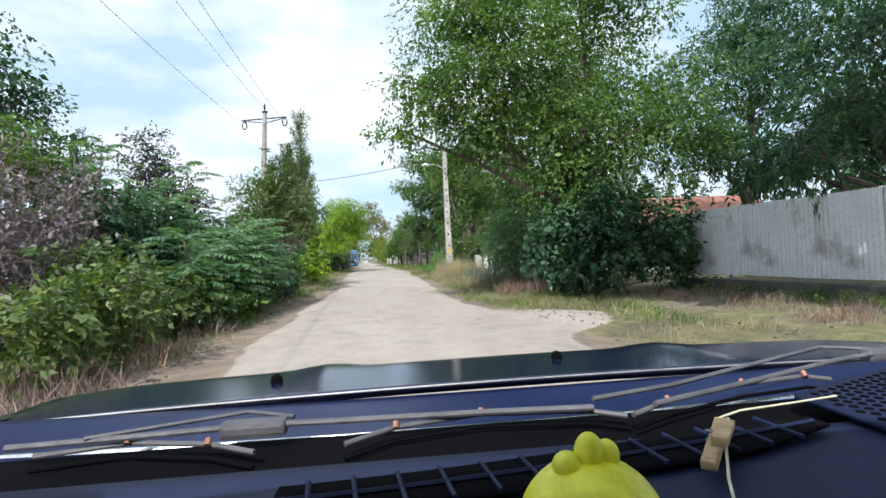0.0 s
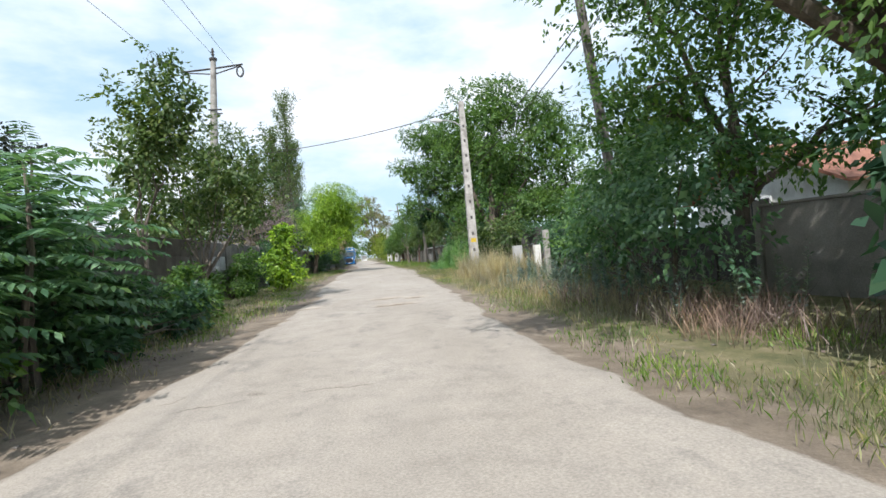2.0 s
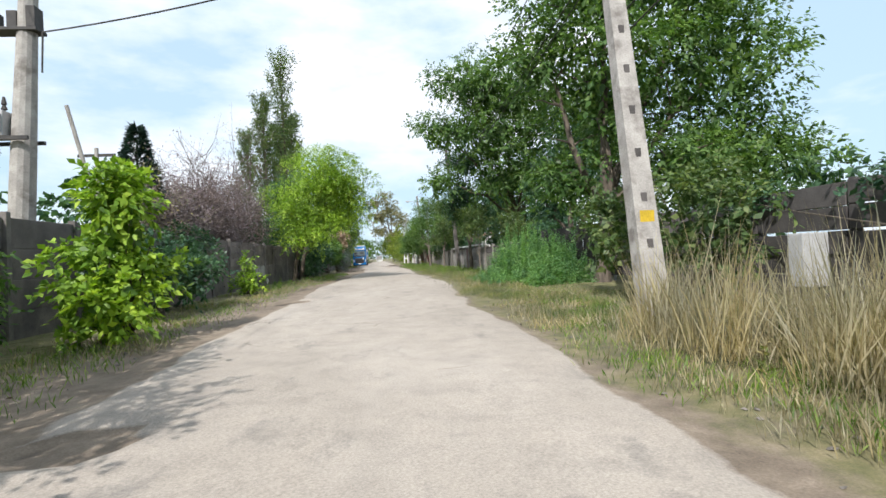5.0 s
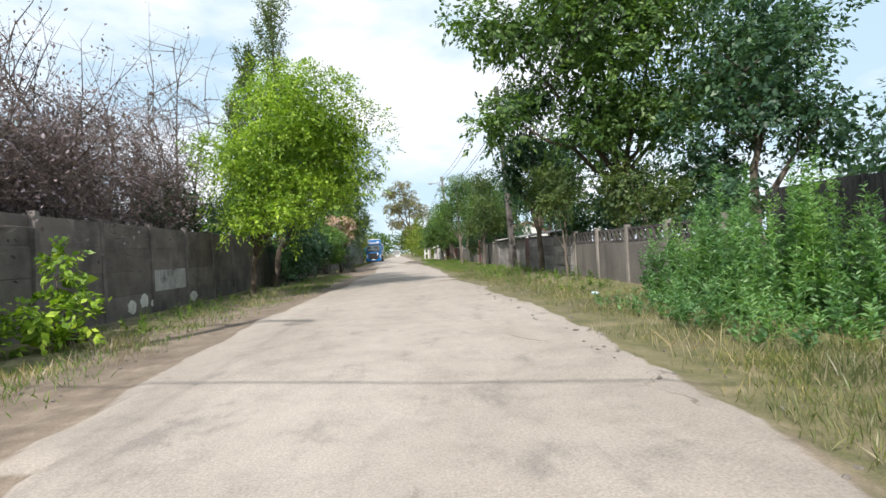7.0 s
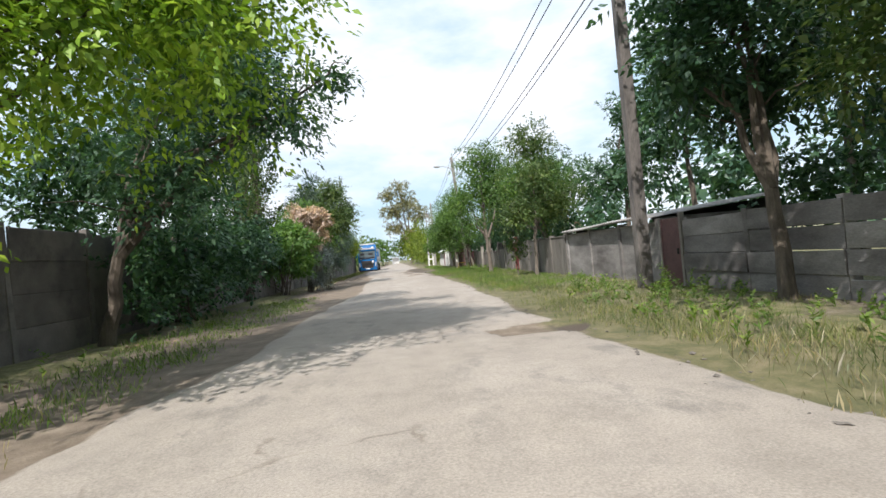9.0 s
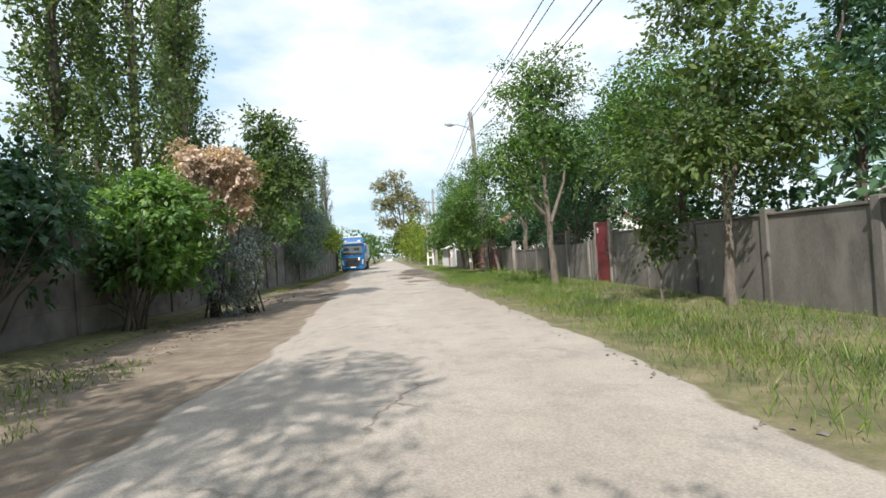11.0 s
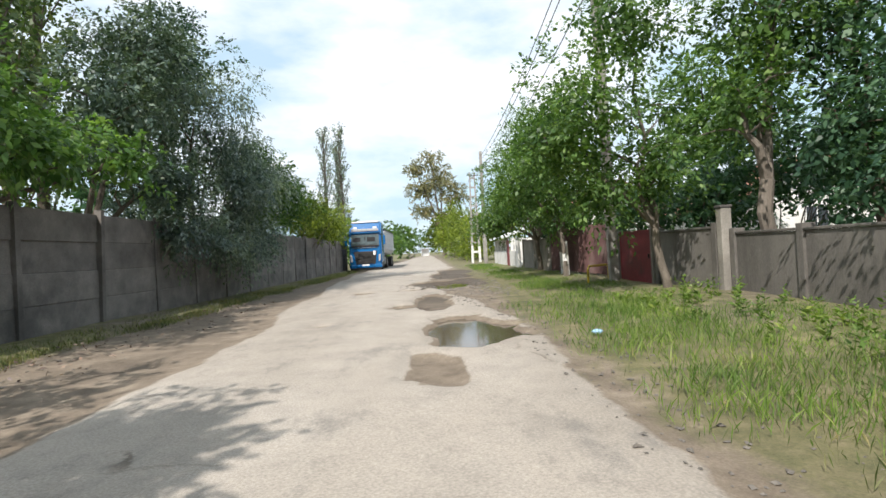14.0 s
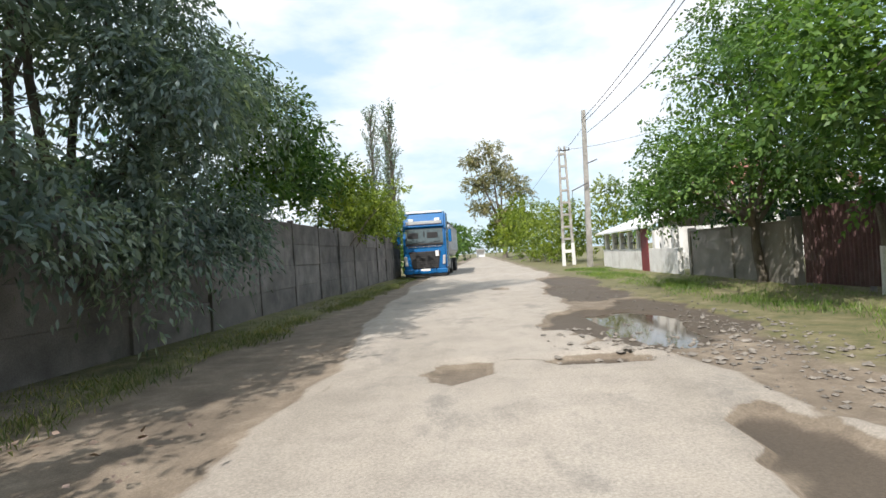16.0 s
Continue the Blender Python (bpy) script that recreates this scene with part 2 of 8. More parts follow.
def ground_material():
    m, nt, b, _ = shader("soil_and_litter")
    n1 = noise_node(nt, 0.35, 6.0, 0.65)
    n2 = noise_node(nt, 3.5, 8.0, 0.7)
    n3 = noise_node(nt, 26.0, 6.0, 0.75)
    soil = ramp_node(nt, n2.outputs["Fac"], [(0.3, (0.10, 0.082, 0.062)), (0.55, (0.19, 0.155, 0.115)), (0.75, (0.29, 0.245, 0.185))])
    green = ramp_node(nt, n2.outputs["Fac"], [(0.3, (0.07, 0.095, 0.026)), (0.5, (0.16, 0.16, 0.06)), (0.72, (0.29, 0.25, 0.13))])
    pick = ramp_node(nt, n1.outputs["Fac"], [(0.34, (0, 0, 0)), (0.50, (0.85, 0.85, 0.85))])
    c = mix_node(nt, pick.outputs["Color"], soil.outputs["Color"], green.outputs["Color"])
    grit = ramp_node(nt, n3.outputs["Fac"], [(0.3, (0.62, 0.62, 0.62)), (0.7, (1.25, 1.25, 1.25))])
    c2 = mix_node(nt, 1.0, c.outputs["Color"], grit.outputs["Color"], "MULTIPLY")
    nt.links.new(c2.outputs["Color"], b.inputs["Base Color"])
    b.inputs["Roughness"].default_value = 0.97
    bp = nt.nodes.new("ShaderNodeBump")
    bp.inputs["Strength"].default_value, bp.inputs["Distance"].default_value = 0.7, 0.03
    nt.links.new(n3.outputs["Fac"], bp.inputs["Height"])
    nt.links.new(bp.outputs["Normal"], b.inputs["Normal"])
    return m


def road_material():
    """Dusty old asphalt where the sheet lies high, bare earth where it has broken away and lies low."""
    m, nt, b, _ = shader("dusty_asphalt")
    geo = nt.nodes.new("ShaderNodeNewGeometry")
    sep = nt.nodes.new("ShaderNodeSeparateXYZ")
    nt.links.new(geo.outputs["Position"], sep.inputs[0])
    n_edge = noise_node(nt, 5.0, 6.0, 0.7)
    ma = nt.nodes.new("ShaderNodeMath")
    ma.operation = "MULTIPLY_ADD"
    nt.links.new(n_edge.outputs["Fac"], ma.inputs[0])
    ma.inputs[1].default_value, ma.inputs[2].default_value = 0.05, -0.025
    ad = nt.nodes.new("ShaderNodeMath")
    ad.operation = "ADD"
    nt.links.new(sep.outputs["Z"], ad.inputs[0])
    nt.links.new(ma.outputs[0], ad.inputs[1])
    mr = nt.nodes.new("ShaderNodeMapRange")
    for k, v in (("From Min", -0.008), ("From Max", 0.006), ("To Min", 0.0), ("To Max", 1.0)):
        mr.inputs[k].default_value = v
    nt.links.new(ad.outputs[0], mr.inputs["Value"])
    n1 = noise_node(nt, 0.5, 7.0, 0.65, stretch=(1, 0.35, 1))
    n2 = noise_node(nt, 2.2, 8.0, 0.7)
    n3 = noise_node(nt, 55.0, 5.0, 0.75)
    asph = ramp_node(nt, n1.outputs["Fac"], [(0.28, (0.30, 0.263, 0.222)), (0.5, (0.36, 0.318, 0.272)), (0.72, (0.41, 0.367, 0.318))])
    worn = ramp_node(nt, n2.outputs["Fac"], [(0.36, (0.87, 0.87, 0.87)), (0.5, (0.99, 0.99, 0.985)), (0.66, (1.07, 1.065, 1.055))])
    a1 = mix_node(nt, 1.0, asph.outputs["Color"], worn.outputs["Color"], "MULTIPLY")
    grit = ramp_node(nt, n3.outputs["Fac"], [(0.3, (0.64, 0.64, 0.64)), (0.7, (1.22, 1.22, 1.22))])
    n5 = noise_node(nt, 1.3, 9.0, 0.72, stretch=(1, 0.55, 1))
    bare = ramp_node(nt, n5.outputs["Fac"], [(0.56, (0, 0, 0)), (0.66, (0.55, 0.55, 0.55))])
    a1 = mix_node(nt, bare.outputs["Color"], a1.outputs["Color"], (0.17, 0.158, 0.145))
    warp = noise_node(nt, 1.6, 5.0, 0.6)
    tc = nt.nodes.new("ShaderNodeTexCoord")
    shift = mix_node(nt, 0.5, tc.outputs["Object"], warp.outputs["Color"], "ADD")
    cell = nt.nodes.new("ShaderNodeTexVoronoi")
    cell.feature = "DISTANCE_TO_EDGE"
    cell.inputs["Scale"].default_value = 0.55
    nt.links.new(shift.outputs["Color"], cell.inputs["Vector"])
    crack = ramp_node(nt, cell.outputs["Distance"], [(0.004, (0.55, 0.52, 0.49)), (0.013, (1, 1, 1))])
    gate_n = noise_node(nt, 0.6, 3.0)
    some = ramp_node(nt, gate_n.outputs["Fac"], [(0.57, (0, 0, 0)), (0.66, (1, 1, 1))])
    a1 = mix_node(nt, some.outputs["Color"], a1.outputs["Color"], mix_node(nt, 1.0, a1.outputs["Color"], crack.outputs["Color"], "MULTIPLY").outputs["Color"])
    a2 = mix_node(nt, 1.0, a1.outputs["Color"], grit.outputs["Color"], "MULTIPLY")
    earth = ramp_node(nt, n2.outputs["Fac"], [(0.3, (0.12, 0.092, 0.066)), (0.55, (0.22, 0.175, 0.13)), (0.75, (0.33, 0.275, 0.21))])
    off = nt.nodes.new("ShaderNodeMath")
    off.operation = "SUBTRACT"
    nt.links.new(sep.outputs["X"], off.inputs[0])
    off.inputs[1].default_value = -0.15
    away = nt.nodes.new("ShaderNodeMath")
    away.operation = "ABSOLUTE"
    nt.links.new(off.outputs[0], away.inputs[0])
    edge = nt.nodes.new("ShaderNodeMath")
    edge.operation = "MULTIPLY_ADD"
    nt.links.new(n5.outputs["Fac"], edge.inputs[0])
    edge.inputs[1].default_value = 2.6
    nt.links.new(away.outputs[0], edge.inputs[2])
    turf = nt.nodes.new("ShaderNodeMapRange")
    for k, v in (("From Min", 4.7), ("From Max", 5.2), ("To Min", 0.0), ("To Max", 0.85)):
        turf.inputs[k].default_value = v
    nt.links.new(edge.outputs[0], turf.inputs["Value"])
    sward = ramp_node(nt, n2.outputs["Fac"], [(0.3, (0.06, 0.078, 0.024)), (0.5, (0.135, 0.13, 0.05)), (0.72, (0.25, 0.205, 0.115))])
    earth = mix_node(nt, turf.outputs[0], earth.outputs["Color"], sward.outputs["Color"])
    # Low earth darkens: wet mud, and pothole shade put into the colour.
    wet_shaded = nt.nodes.new("ShaderNodeMapRange")
    for k, v in (("From Min", -0.062), ("From Max", -0.038), ("To Min", 1.0), ("To Max", 0.0)):
        wet_shaded.inputs[k].default_value = v
    nt.links.new(sep.outputs["Z"], wet_shaded.inputs["Value"])
    e2 = mix_node(nt, wet_shaded.outputs[0], earth.outputs["Color"], (0.088, 0.068, 0.050))
    e3 = mix_node(nt, 1.0, e2.outputs["Color"], grit.outputs["Color"], "MULTIPLY")
    c = mix_node(nt, mr.outputs[0], e3.outputs["Color"], a2.outputs["Color"])
    nt.links.new(c.outputs["Color"], b.inputs["Base Color"])
    rr = nt.nodes.new("ShaderNodeMapRange")
    for k, v in (("From Min", 0.0), ("From Max", 1.0), ("To Min", 0.95), ("To Max", 0.86)):
        rr.inputs[k].default_value = v
    nt.links.new(wet_shaded.outputs[0], rr.inputs["Value"])
    nt.links.new(rr.outputs[0], b.inputs["Roughness"])
    bp = nt.nodes.new("ShaderNodeBump")
    bp.inputs["Strength"].default_value, bp.inputs["Distance"].default_value = 0.45, 0.008
    nt.links.new(n3.outputs["Fac"], bp.inputs["Height"])
    nt.links.new(bp.outputs["Normal"], b.inputs["Normal"])
    return m


def water_material():
    m, nt, b, _ = shader("puddle_water")
    b.inputs["Base Color"].default_value = (0.085, 0.066, 0.044, 1)
    b.inputs["Roughness"].default_value = 0.07
    return m


M_GROUND, M_ROAD, M_WATER = ground_material(), road_material(), water_material()


# ---------------------------------------------------------------- helpers
def mesh_of(name, verts, faces, mat, smooth=False):
    me = bpy.data.meshes.new(name)
    me.from_pydata([tuple(v) for v in verts], [], faces)
    me.materials.append(mat)
    if smooth:
        me.polygons.foreach_set("use_smooth", [True] * len(me.polygons))
    me.update()
    return me


def quads_mesh(name, pts, mat):
    """pts: (n, 4, 3). Quads that share no vertex."""
    n = len(pts)
    me = bpy.data.meshes.new(name)
    me.vertices.add(4 * n)
    me.vertices.foreach_set("co", np.ascontiguousarray(pts, dtype=np.float32).ravel())
    me.loops.add(4 * n)
    me.loops.foreach_set("vertex_index", np.arange(4 * n, dtype=np.int32))
    me.polygons.add(n)
    me.polygons.foreach_set("loop_start", np.arange(0, 4 * n, 4, dtype=np.int32))
    me.materials.append(mat)
    me.update(calc_edges=True)
    me.validate()
    return me


def grid_mesh(name, xs, ys, zs, mat):
    nx, ny = len(xs), len(ys)
    gx, gy = np.meshgrid(xs, ys)
    co = np.stack([gx, gy, zs], -1).reshape(-1, 3).astype(np.float32)
    a = (np.arange(ny - 1)[:, None] * nx + np.arange(nx - 1)[None]).ravel()
    idx = np.stack([a, a + 1, a + nx + 1, a + nx], -1).astype(np.int32)
    me = bpy.data.meshes.new(name)
    me.vertices.add(len(co))
    me.vertices.foreach_set("co", co.ravel())
    me.loops.add(idx.size)
    me.loops.foreach_set("vertex_index", idx.ravel())
    me.polygons.add(len(idx))
    me.polygons.foreach_set("loop_start", np.arange(0, idx.size, 4, dtype=np.int32))
    me.polygons.foreach_set("use_smooth", np.ones(len(idx), dtype=bool))
    me.materials.append(mat)
    me.update(calc_edges=True)
    return me


def bm_mesh(name, bm, mat, smooth=False):
    me = bpy.data.meshes.new(name)
    bm.normal_update()
    bm.to_mesh(me)
    bm.free()
    me.materials.append(mat)
    if smooth:
        me.polygons.foreach_set("use_smooth", [True] * len(me.polygons))
    return me


def part(name, data, mat, parent, label="", at=None):
    """One mesh object under a thing or a part. data: a mesh or a bmesh."""
    me = data if isinstance(data, bpy.types.Mesh) else bm_mesh(name, data, mat)
    ob = new(name, me)
    ob.parent = parent
    if at is not None:
        ob.matrix_local = at if isinstance(at, Matrix) else Matrix.Translation(at)
    if label:
        tagged(ob, label)
    return ob


def thing(name, place, label, category, group="", kind="", turn=0.0):
    ob = new(name)
    ob.empty_display_size = 0.2
    ob.matrix_world = pose(*place, 0, 0, turn)
    return tagged(ob, label, category, group, kind)


def box(bm, x0, y0, z0, x1, y1, z1, bevel=0.0):
    vs = [bm.verts.new(p) for p in ((x0, y0, z0), (x1, y0, z0), (x1, y1, z0), (x0, y1, z0), (x0, y0, z1), (x1, y0, z1), (x1, y1, z1), (x0, y1, z1))]
    fs = [bm.faces.new([vs[i] for i in f]) for f in ((0, 3, 2, 1), (4, 5, 6, 7), (0, 1, 5, 4), (1, 2, 6, 5), (2, 3, 7, 6), (3, 0, 4, 7))]
    if bevel:
        es = list({e for f in fs for e in f.edges})
        bmesh.ops.bevel(bm, geom=es, offset=bevel, segments=2, affect="EDGES", profile=0.6)
    return bm


def boxes(*rows, bevel=0.0):
    bm = bmesh.new()
    for r in rows:
        box(bm, *r, bevel=bevel)
    return bm


def tube(bm, pts, radii, sides=8, cap=True):
    """A tapered tube along a line of points."""
    pts = [Vector(p) for p in pts]
    rings = []
    for i, p in enumerate(pts):
        d = (pts[min(i + 1, len(pts) - 1)] - pts[max(i - 1, 0)]).normalized()
        u = d.orthogonal().normalized() if abs(d.z) > 0.9 else d.cross(Vector((0, 0, 1))).normalized()
        v = d.cross(u)
        r = radii[i] if isinstance(radii, (list, tuple)) else radii
        rings.append([bm.verts.new(p + r * (math.cos(2 * math.pi * k / sides) * u + math.sin(2 * math.pi * k / sides) * v)) for k in range(sides)])
    for a, b in zip(rings, rings[1:]):
        for k in range(sides):
            bm.faces.new((a[k], a[(k + 1) % sides], b[(k + 1) % sides], b[k]))
    if cap:
        bm.faces.new(rings[0][::-1])
        bm.faces.new(rings[-1])
    return bm


def tubes(rows, sides=8):
    bm = bmesh.new()
    for pts, radii in rows:
        tube(bm, pts, radii, sides)
    return bm


def bend(a, b, sag, n=6, rng=None, wob=0.0):
    a, b = Vector(a), Vector(b)
    out = []
    for i in range(n + 1):
        t = i / n
        p = a.lerp(b, t)
        p.z -= sag * 4 * t * (1 - t)
        if rng is not None and 0 < i < n:
            p += Vector(rng.normal(0, wob, 3))
        out.append(p)
    return out


TABLES = {}


def fbm(x, y, scale, seed=0, octaves=4):
    """Value noise on arrays, -1 to 1."""
    out, amp, tot = 0, 1.0, 0
    for o in range(octaves):
        key = seed * 31 + o
        if key not in TABLES:
            TABLES[key] = np.random.RandomState(key).rand(256, 256) * 2 - 1
        tab = TABLES[key]
        u, v = x * scale * 2**o + 37.3 * o, y * scale * 2**o + 11.7 * o
        i, j = np.floor(u).astype(int), np.floor(v).astype(int)
        fu, fv = u - i, v - j
        fu, fv = fu * fu * (3 - 2 * fu), fv * fv * (3 - 2 * fv)
        g = lambda a, b: tab[a % 256, b % 256]
        out = out + amp * ((g(i, j) * (1 - fu) + g(i + 1, j) * fu) * (1 - fv) + (g(i, j + 1) * (1 - fu) + g(i + 1, j + 1) * fu) * fv)
        tot += amp
        amp *= 0.5
    return out / tot


# ---------------------------------------------------------------- ground and road
LEFT_EDGE = [(-30, -2.0), (0, -1.95), (14, -1.75), (20, -1.4), (27, -1.05), (33, -1.5), (45, -1.55), (50, -1.8), (57, -1.4), (62, -1.05), (70, -1.0), (75, -0.45), (83, -0.9), (90, -0.85), (95, -1.1), (103, -1.9), (118, -2.9), (140, -2.6), (260, -1.5)]
RIGHT_EDGE = [(-30, 2.4), (0, 2.45), (6.0, 2.6), (7.6, 3.0), (8.8, 4.3), (10.2, 4.6), (11.0, 3.8), (11.6, 2.7), (14, 2.5), (20, 2.75), (30, 3.1), (40, 3.4), (50, 3.95), (57, 3.9), (62, 3.45), (70, 3.6), (80, 3.75), (87, 3.35), (93, 3.15), (98, 2.9), (101, 2.3), (104, 1.75), (108, 1.75), (112, 2.1), (116, 2.5), (122, 3.2), (140, 3.0), (260, 1.5)]
# broken places: x, y, half width, half length, depth
HOLES = [(1.0, 25.5, 0.45, 0.32, 0.07), (1.75, 25.1, 0.32, 0.28, 0.07), (1.25, 23.4, 0.58, 0.26, 0.07), (-0.95, 24.4, 0.28, 0.22, 0.11), (-1.2, 26.4, 0.25, 0.35, 0.06), (-1.35, 22.1, 0.3, 0.2, 0.05),
         (3.1, 62.0, 0.75, 0.55, 0.08), (1.95, 85.4, 0.42, 0.34, 0.11), (2.45, 93.4, 0.70, 1.6, 0.11), (1.95, 90.9, 0.34, 0.8, 0.045), (1.3, 96.9, 0.35, 0.6, 0.06), (1.2, 101.9, 0.55, 0.35, 0.07), (0.02, 94.4, 0.17, 0.17, 0.06),
         (2.1, 104.8, 1.15, 2.1, 0.105), (2.7, 111.2, 1.0, 2.9, 0.08), (3.1, 116.2, 1.0, 3.0, 0.08), (3.3, 105.5, 0.7, 2.6, 0.06), (1.9, 98.0, 0.45, 2.2, 0.07), (-0.2, 101.5, 0.34, 0.55, 0.05), (-1.3, 88.5, 0.35, 0.5, 0.06), (-0.9, 30.5, 0.4, 0.4, 0.05), (-1.5, 43.0, 0.5, 0.6, 0.05), (0.6, 113.0, 0.3, 0.9, 0.05)]


def road_height(x, y):
    left = np.interp(y, *zip(*LEFT_EDGE)) + 0.30 * fbm(y, y * 0 + 3.0, 0.45, 5) + 0.10 * fbm(x, y, 2.2, 6)
    right = np.interp(y, *zip(*RIGHT_EDGE)) + 0.35 * fbm(y, y * 0 + 9.0, 0.40, 7) + 0.12 * fbm(x, y, 2.0, 8)
    inside = np.minimum(x - left, right - x)
    z = 0.035 * np.clip(inside / 0.16, -1, 1) * np.where(inside < 0, 0.85, 1.0)
    z = z + 0.022 * fbm(x, y, 0.5, 9) - 0.012 * np.clip(-inside / 1.5, 0, 1) + 0.02 * np.clip(-inside - 1.0, 0, 1)
    for hx, hy, rx, ry, d in HOLES:
        q = np.hypot((x - hx) / rx, (y - hy) / ry) + 0.38 * fbm(x + hx, y, 1.9, 10)
        z = z - (d + 0.03 * (rx < 0.6)) * np.clip((1.08 - q) / 0.18, 0, 1)
    return z


xs = np.arange(-4.3, 6.3, 0.15)
ys = np.concatenate([np.arange(-8, 20, 0.28), np.arange(20, 28, 0.085), np.arange(28, 84, 0.28), np.arange(84, 122, 0.17), np.arange(122, 262, 0.6)])
gx, gy = np.meshgrid(xs, ys)
zs = road_height(gx, gy)
rim = np.clip(np.minimum(gx - xs[0], xs[-1] - gx) / 0.6, 0, 1)
zs = zs * rim - 0.10 * (1 - rim)
tagged(new("road", grid_mesh("road", xs, ys, zs, M_ROAD)), "dusty pale patched asphalt lane with broken earth edges", "road", kind="structure")

xs = np.concatenate([[-1600, -600, -250, -120, -60, -35, -22], np.arange(-14, 18.1, 0.5), [24, 40, 65, 120, 250, 600, 1600]])
ys = np.concatenate([[-400, -150, -60, -30], np.arange(-15, 140, 0.5), [150, 165, 190, 230, 300, 450, 800, 1500, 2600]])
gx, gy = np.meshgrid(xs, ys)
near = (np.abs(gx - 1) < 20) & (gy > -20) & (gy < 150)
zs = np.where(near, 0.05 * fbm(gx, gy, 0.4, 12), 0) + 0.06 * np.clip((np.abs(gx - 0.9) - 3.2) / 2.5, 0, 1)
on_road = (gx > -3.85) & (gx < 5.85) & (gy < 262)
zs = np.where(on_road, -0.30, zs)
tagged(new("ground", grid_mesh("ground", xs, ys, zs, M_GROUND)), "trodden earth verge with dry litter and weeds", "ground", kind="structure")


def puddle(x0, x1, y0, y1, z, step=0.07):
    """Still water in a hollow of the lane: the level sheet wherever the ground lies lower."""
    px, py = np.meshgrid(np.arange(x0, x1, step), np.arange(y0, y1, step))
    low = road_height(px, py) < z + 0.02
    cells = low[:-1, :-1] | low[1:, :-1] | low[:-1, 1:] | low[1:, 1:]
    nx = px.shape[1]
    verts = [(x, y, z) for x, y in zip(px.ravel(), py.ravel())]
    faces = [(j * nx + i, j * nx + i + 1, (j + 1) * nx + i + 1, (j + 1) * nx + i) for j, i in zip(*np.nonzero(cells))]
    used = sorted({k for f in faces for k in f})
    bm = bmesh.new()
    made = {k: bm.verts.new(verts[k]) for k in used}
    for f in faces:
        bm.faces.new([made[k] for k in f])
    ob = new("water", bm_mesh("water", bm, M_WATER))
    return tagged(ob, "shallow muddy puddle in a broken part of the lane", "puddle", kind="structure")


puddle(1.5, 3.4, 91.0, 95.6, -0.052)
puddle(1.3, 3.6, 102.4, 107.6, -0.132)


# ---------------------------------------------------------------- plants
def unit(v):
    return v / np.maximum(np.linalg.norm(v, axis=-1, keepdims=True), 1e-9)


def leaf_quads(p, d, n, length, width, fold=0.12, droop=0.0):
    """Folded pointed blades: base p, way d, face n, all (k, 3); length and width (k,)."""
    s = unit(np.cross(d, n))
    n = np.cross(s, d)
    L, W = length[:, None], width[:, None]
    up = np.array([0, 0, 1.0])
    a = p + 0.42 * L * d + 0.5 * W * s + fold * W * n
    b = p + L * d - droop * L * up
    c = p + 0.42 * L * d - 0.5 * W * s + fold * W * n
    return np.stack([p, a, b, c], 1)


def lobe_points(lobes, count, rng, shell=0.5, under=1.0):
    """Points in the outer part of a union of ellipsoids (x, y, z, rx, ry, rz), with the way outwards; under thins their undersides."""
    lobes = np.array(lobes, float)
    area = (lobes[:, 3] * lobes[:, 4] + lobes[:, 3] * lobes[:, 5] + lobes[:, 4] * lobes[:, 5])
    pick = rng.choice(len(lobes), count, p=area / area.sum())
    way = unit(rng.normal(size=(count, 3)))
    flip = (way[:, 2] < -0.1) & (rng.rand(count) > under)
    way[flip, 2] *= -1
    r = shell + (1.06 - shell) * rng.rand(count) ** 0.7
    lump = 1 + 0.12 * np.sin(way[:, 0] * 5 + pick) * np.cos(way[:, 2] * 4 + 2 * pick) + 0.07 * rng.normal(size=count)
    c, rad = lobes[pick, :3], lobes[pick, 3:]
    return c + way * rad * (r * lump)[:, None], unit(way / rad)


def lumps(lobes, rng, count=15):
    """Each lobe broken into overlapping clumps, so that the outline is uneven and has gaps."""
    out = []
    for x, y, z, rx, ry, rz in lobes:
        k = count if rx * ry * rz > 0.5 else 7
        way = unit(rng.normal(size=(k, 3)) + np.array([0, 0, 0.2]))
        far = 0.48 + 0.44 * rng.rand(k)
        size = 0.26 + 0.20 * rng.rand(k)
        for w, f, s in zip(way, far, size):
            out.append((x + w[0] * rx * f, y + w[1] * ry * f, z + w[2] * rz * f, rx * s, ry * s, rz * s * 0.8))
    return out


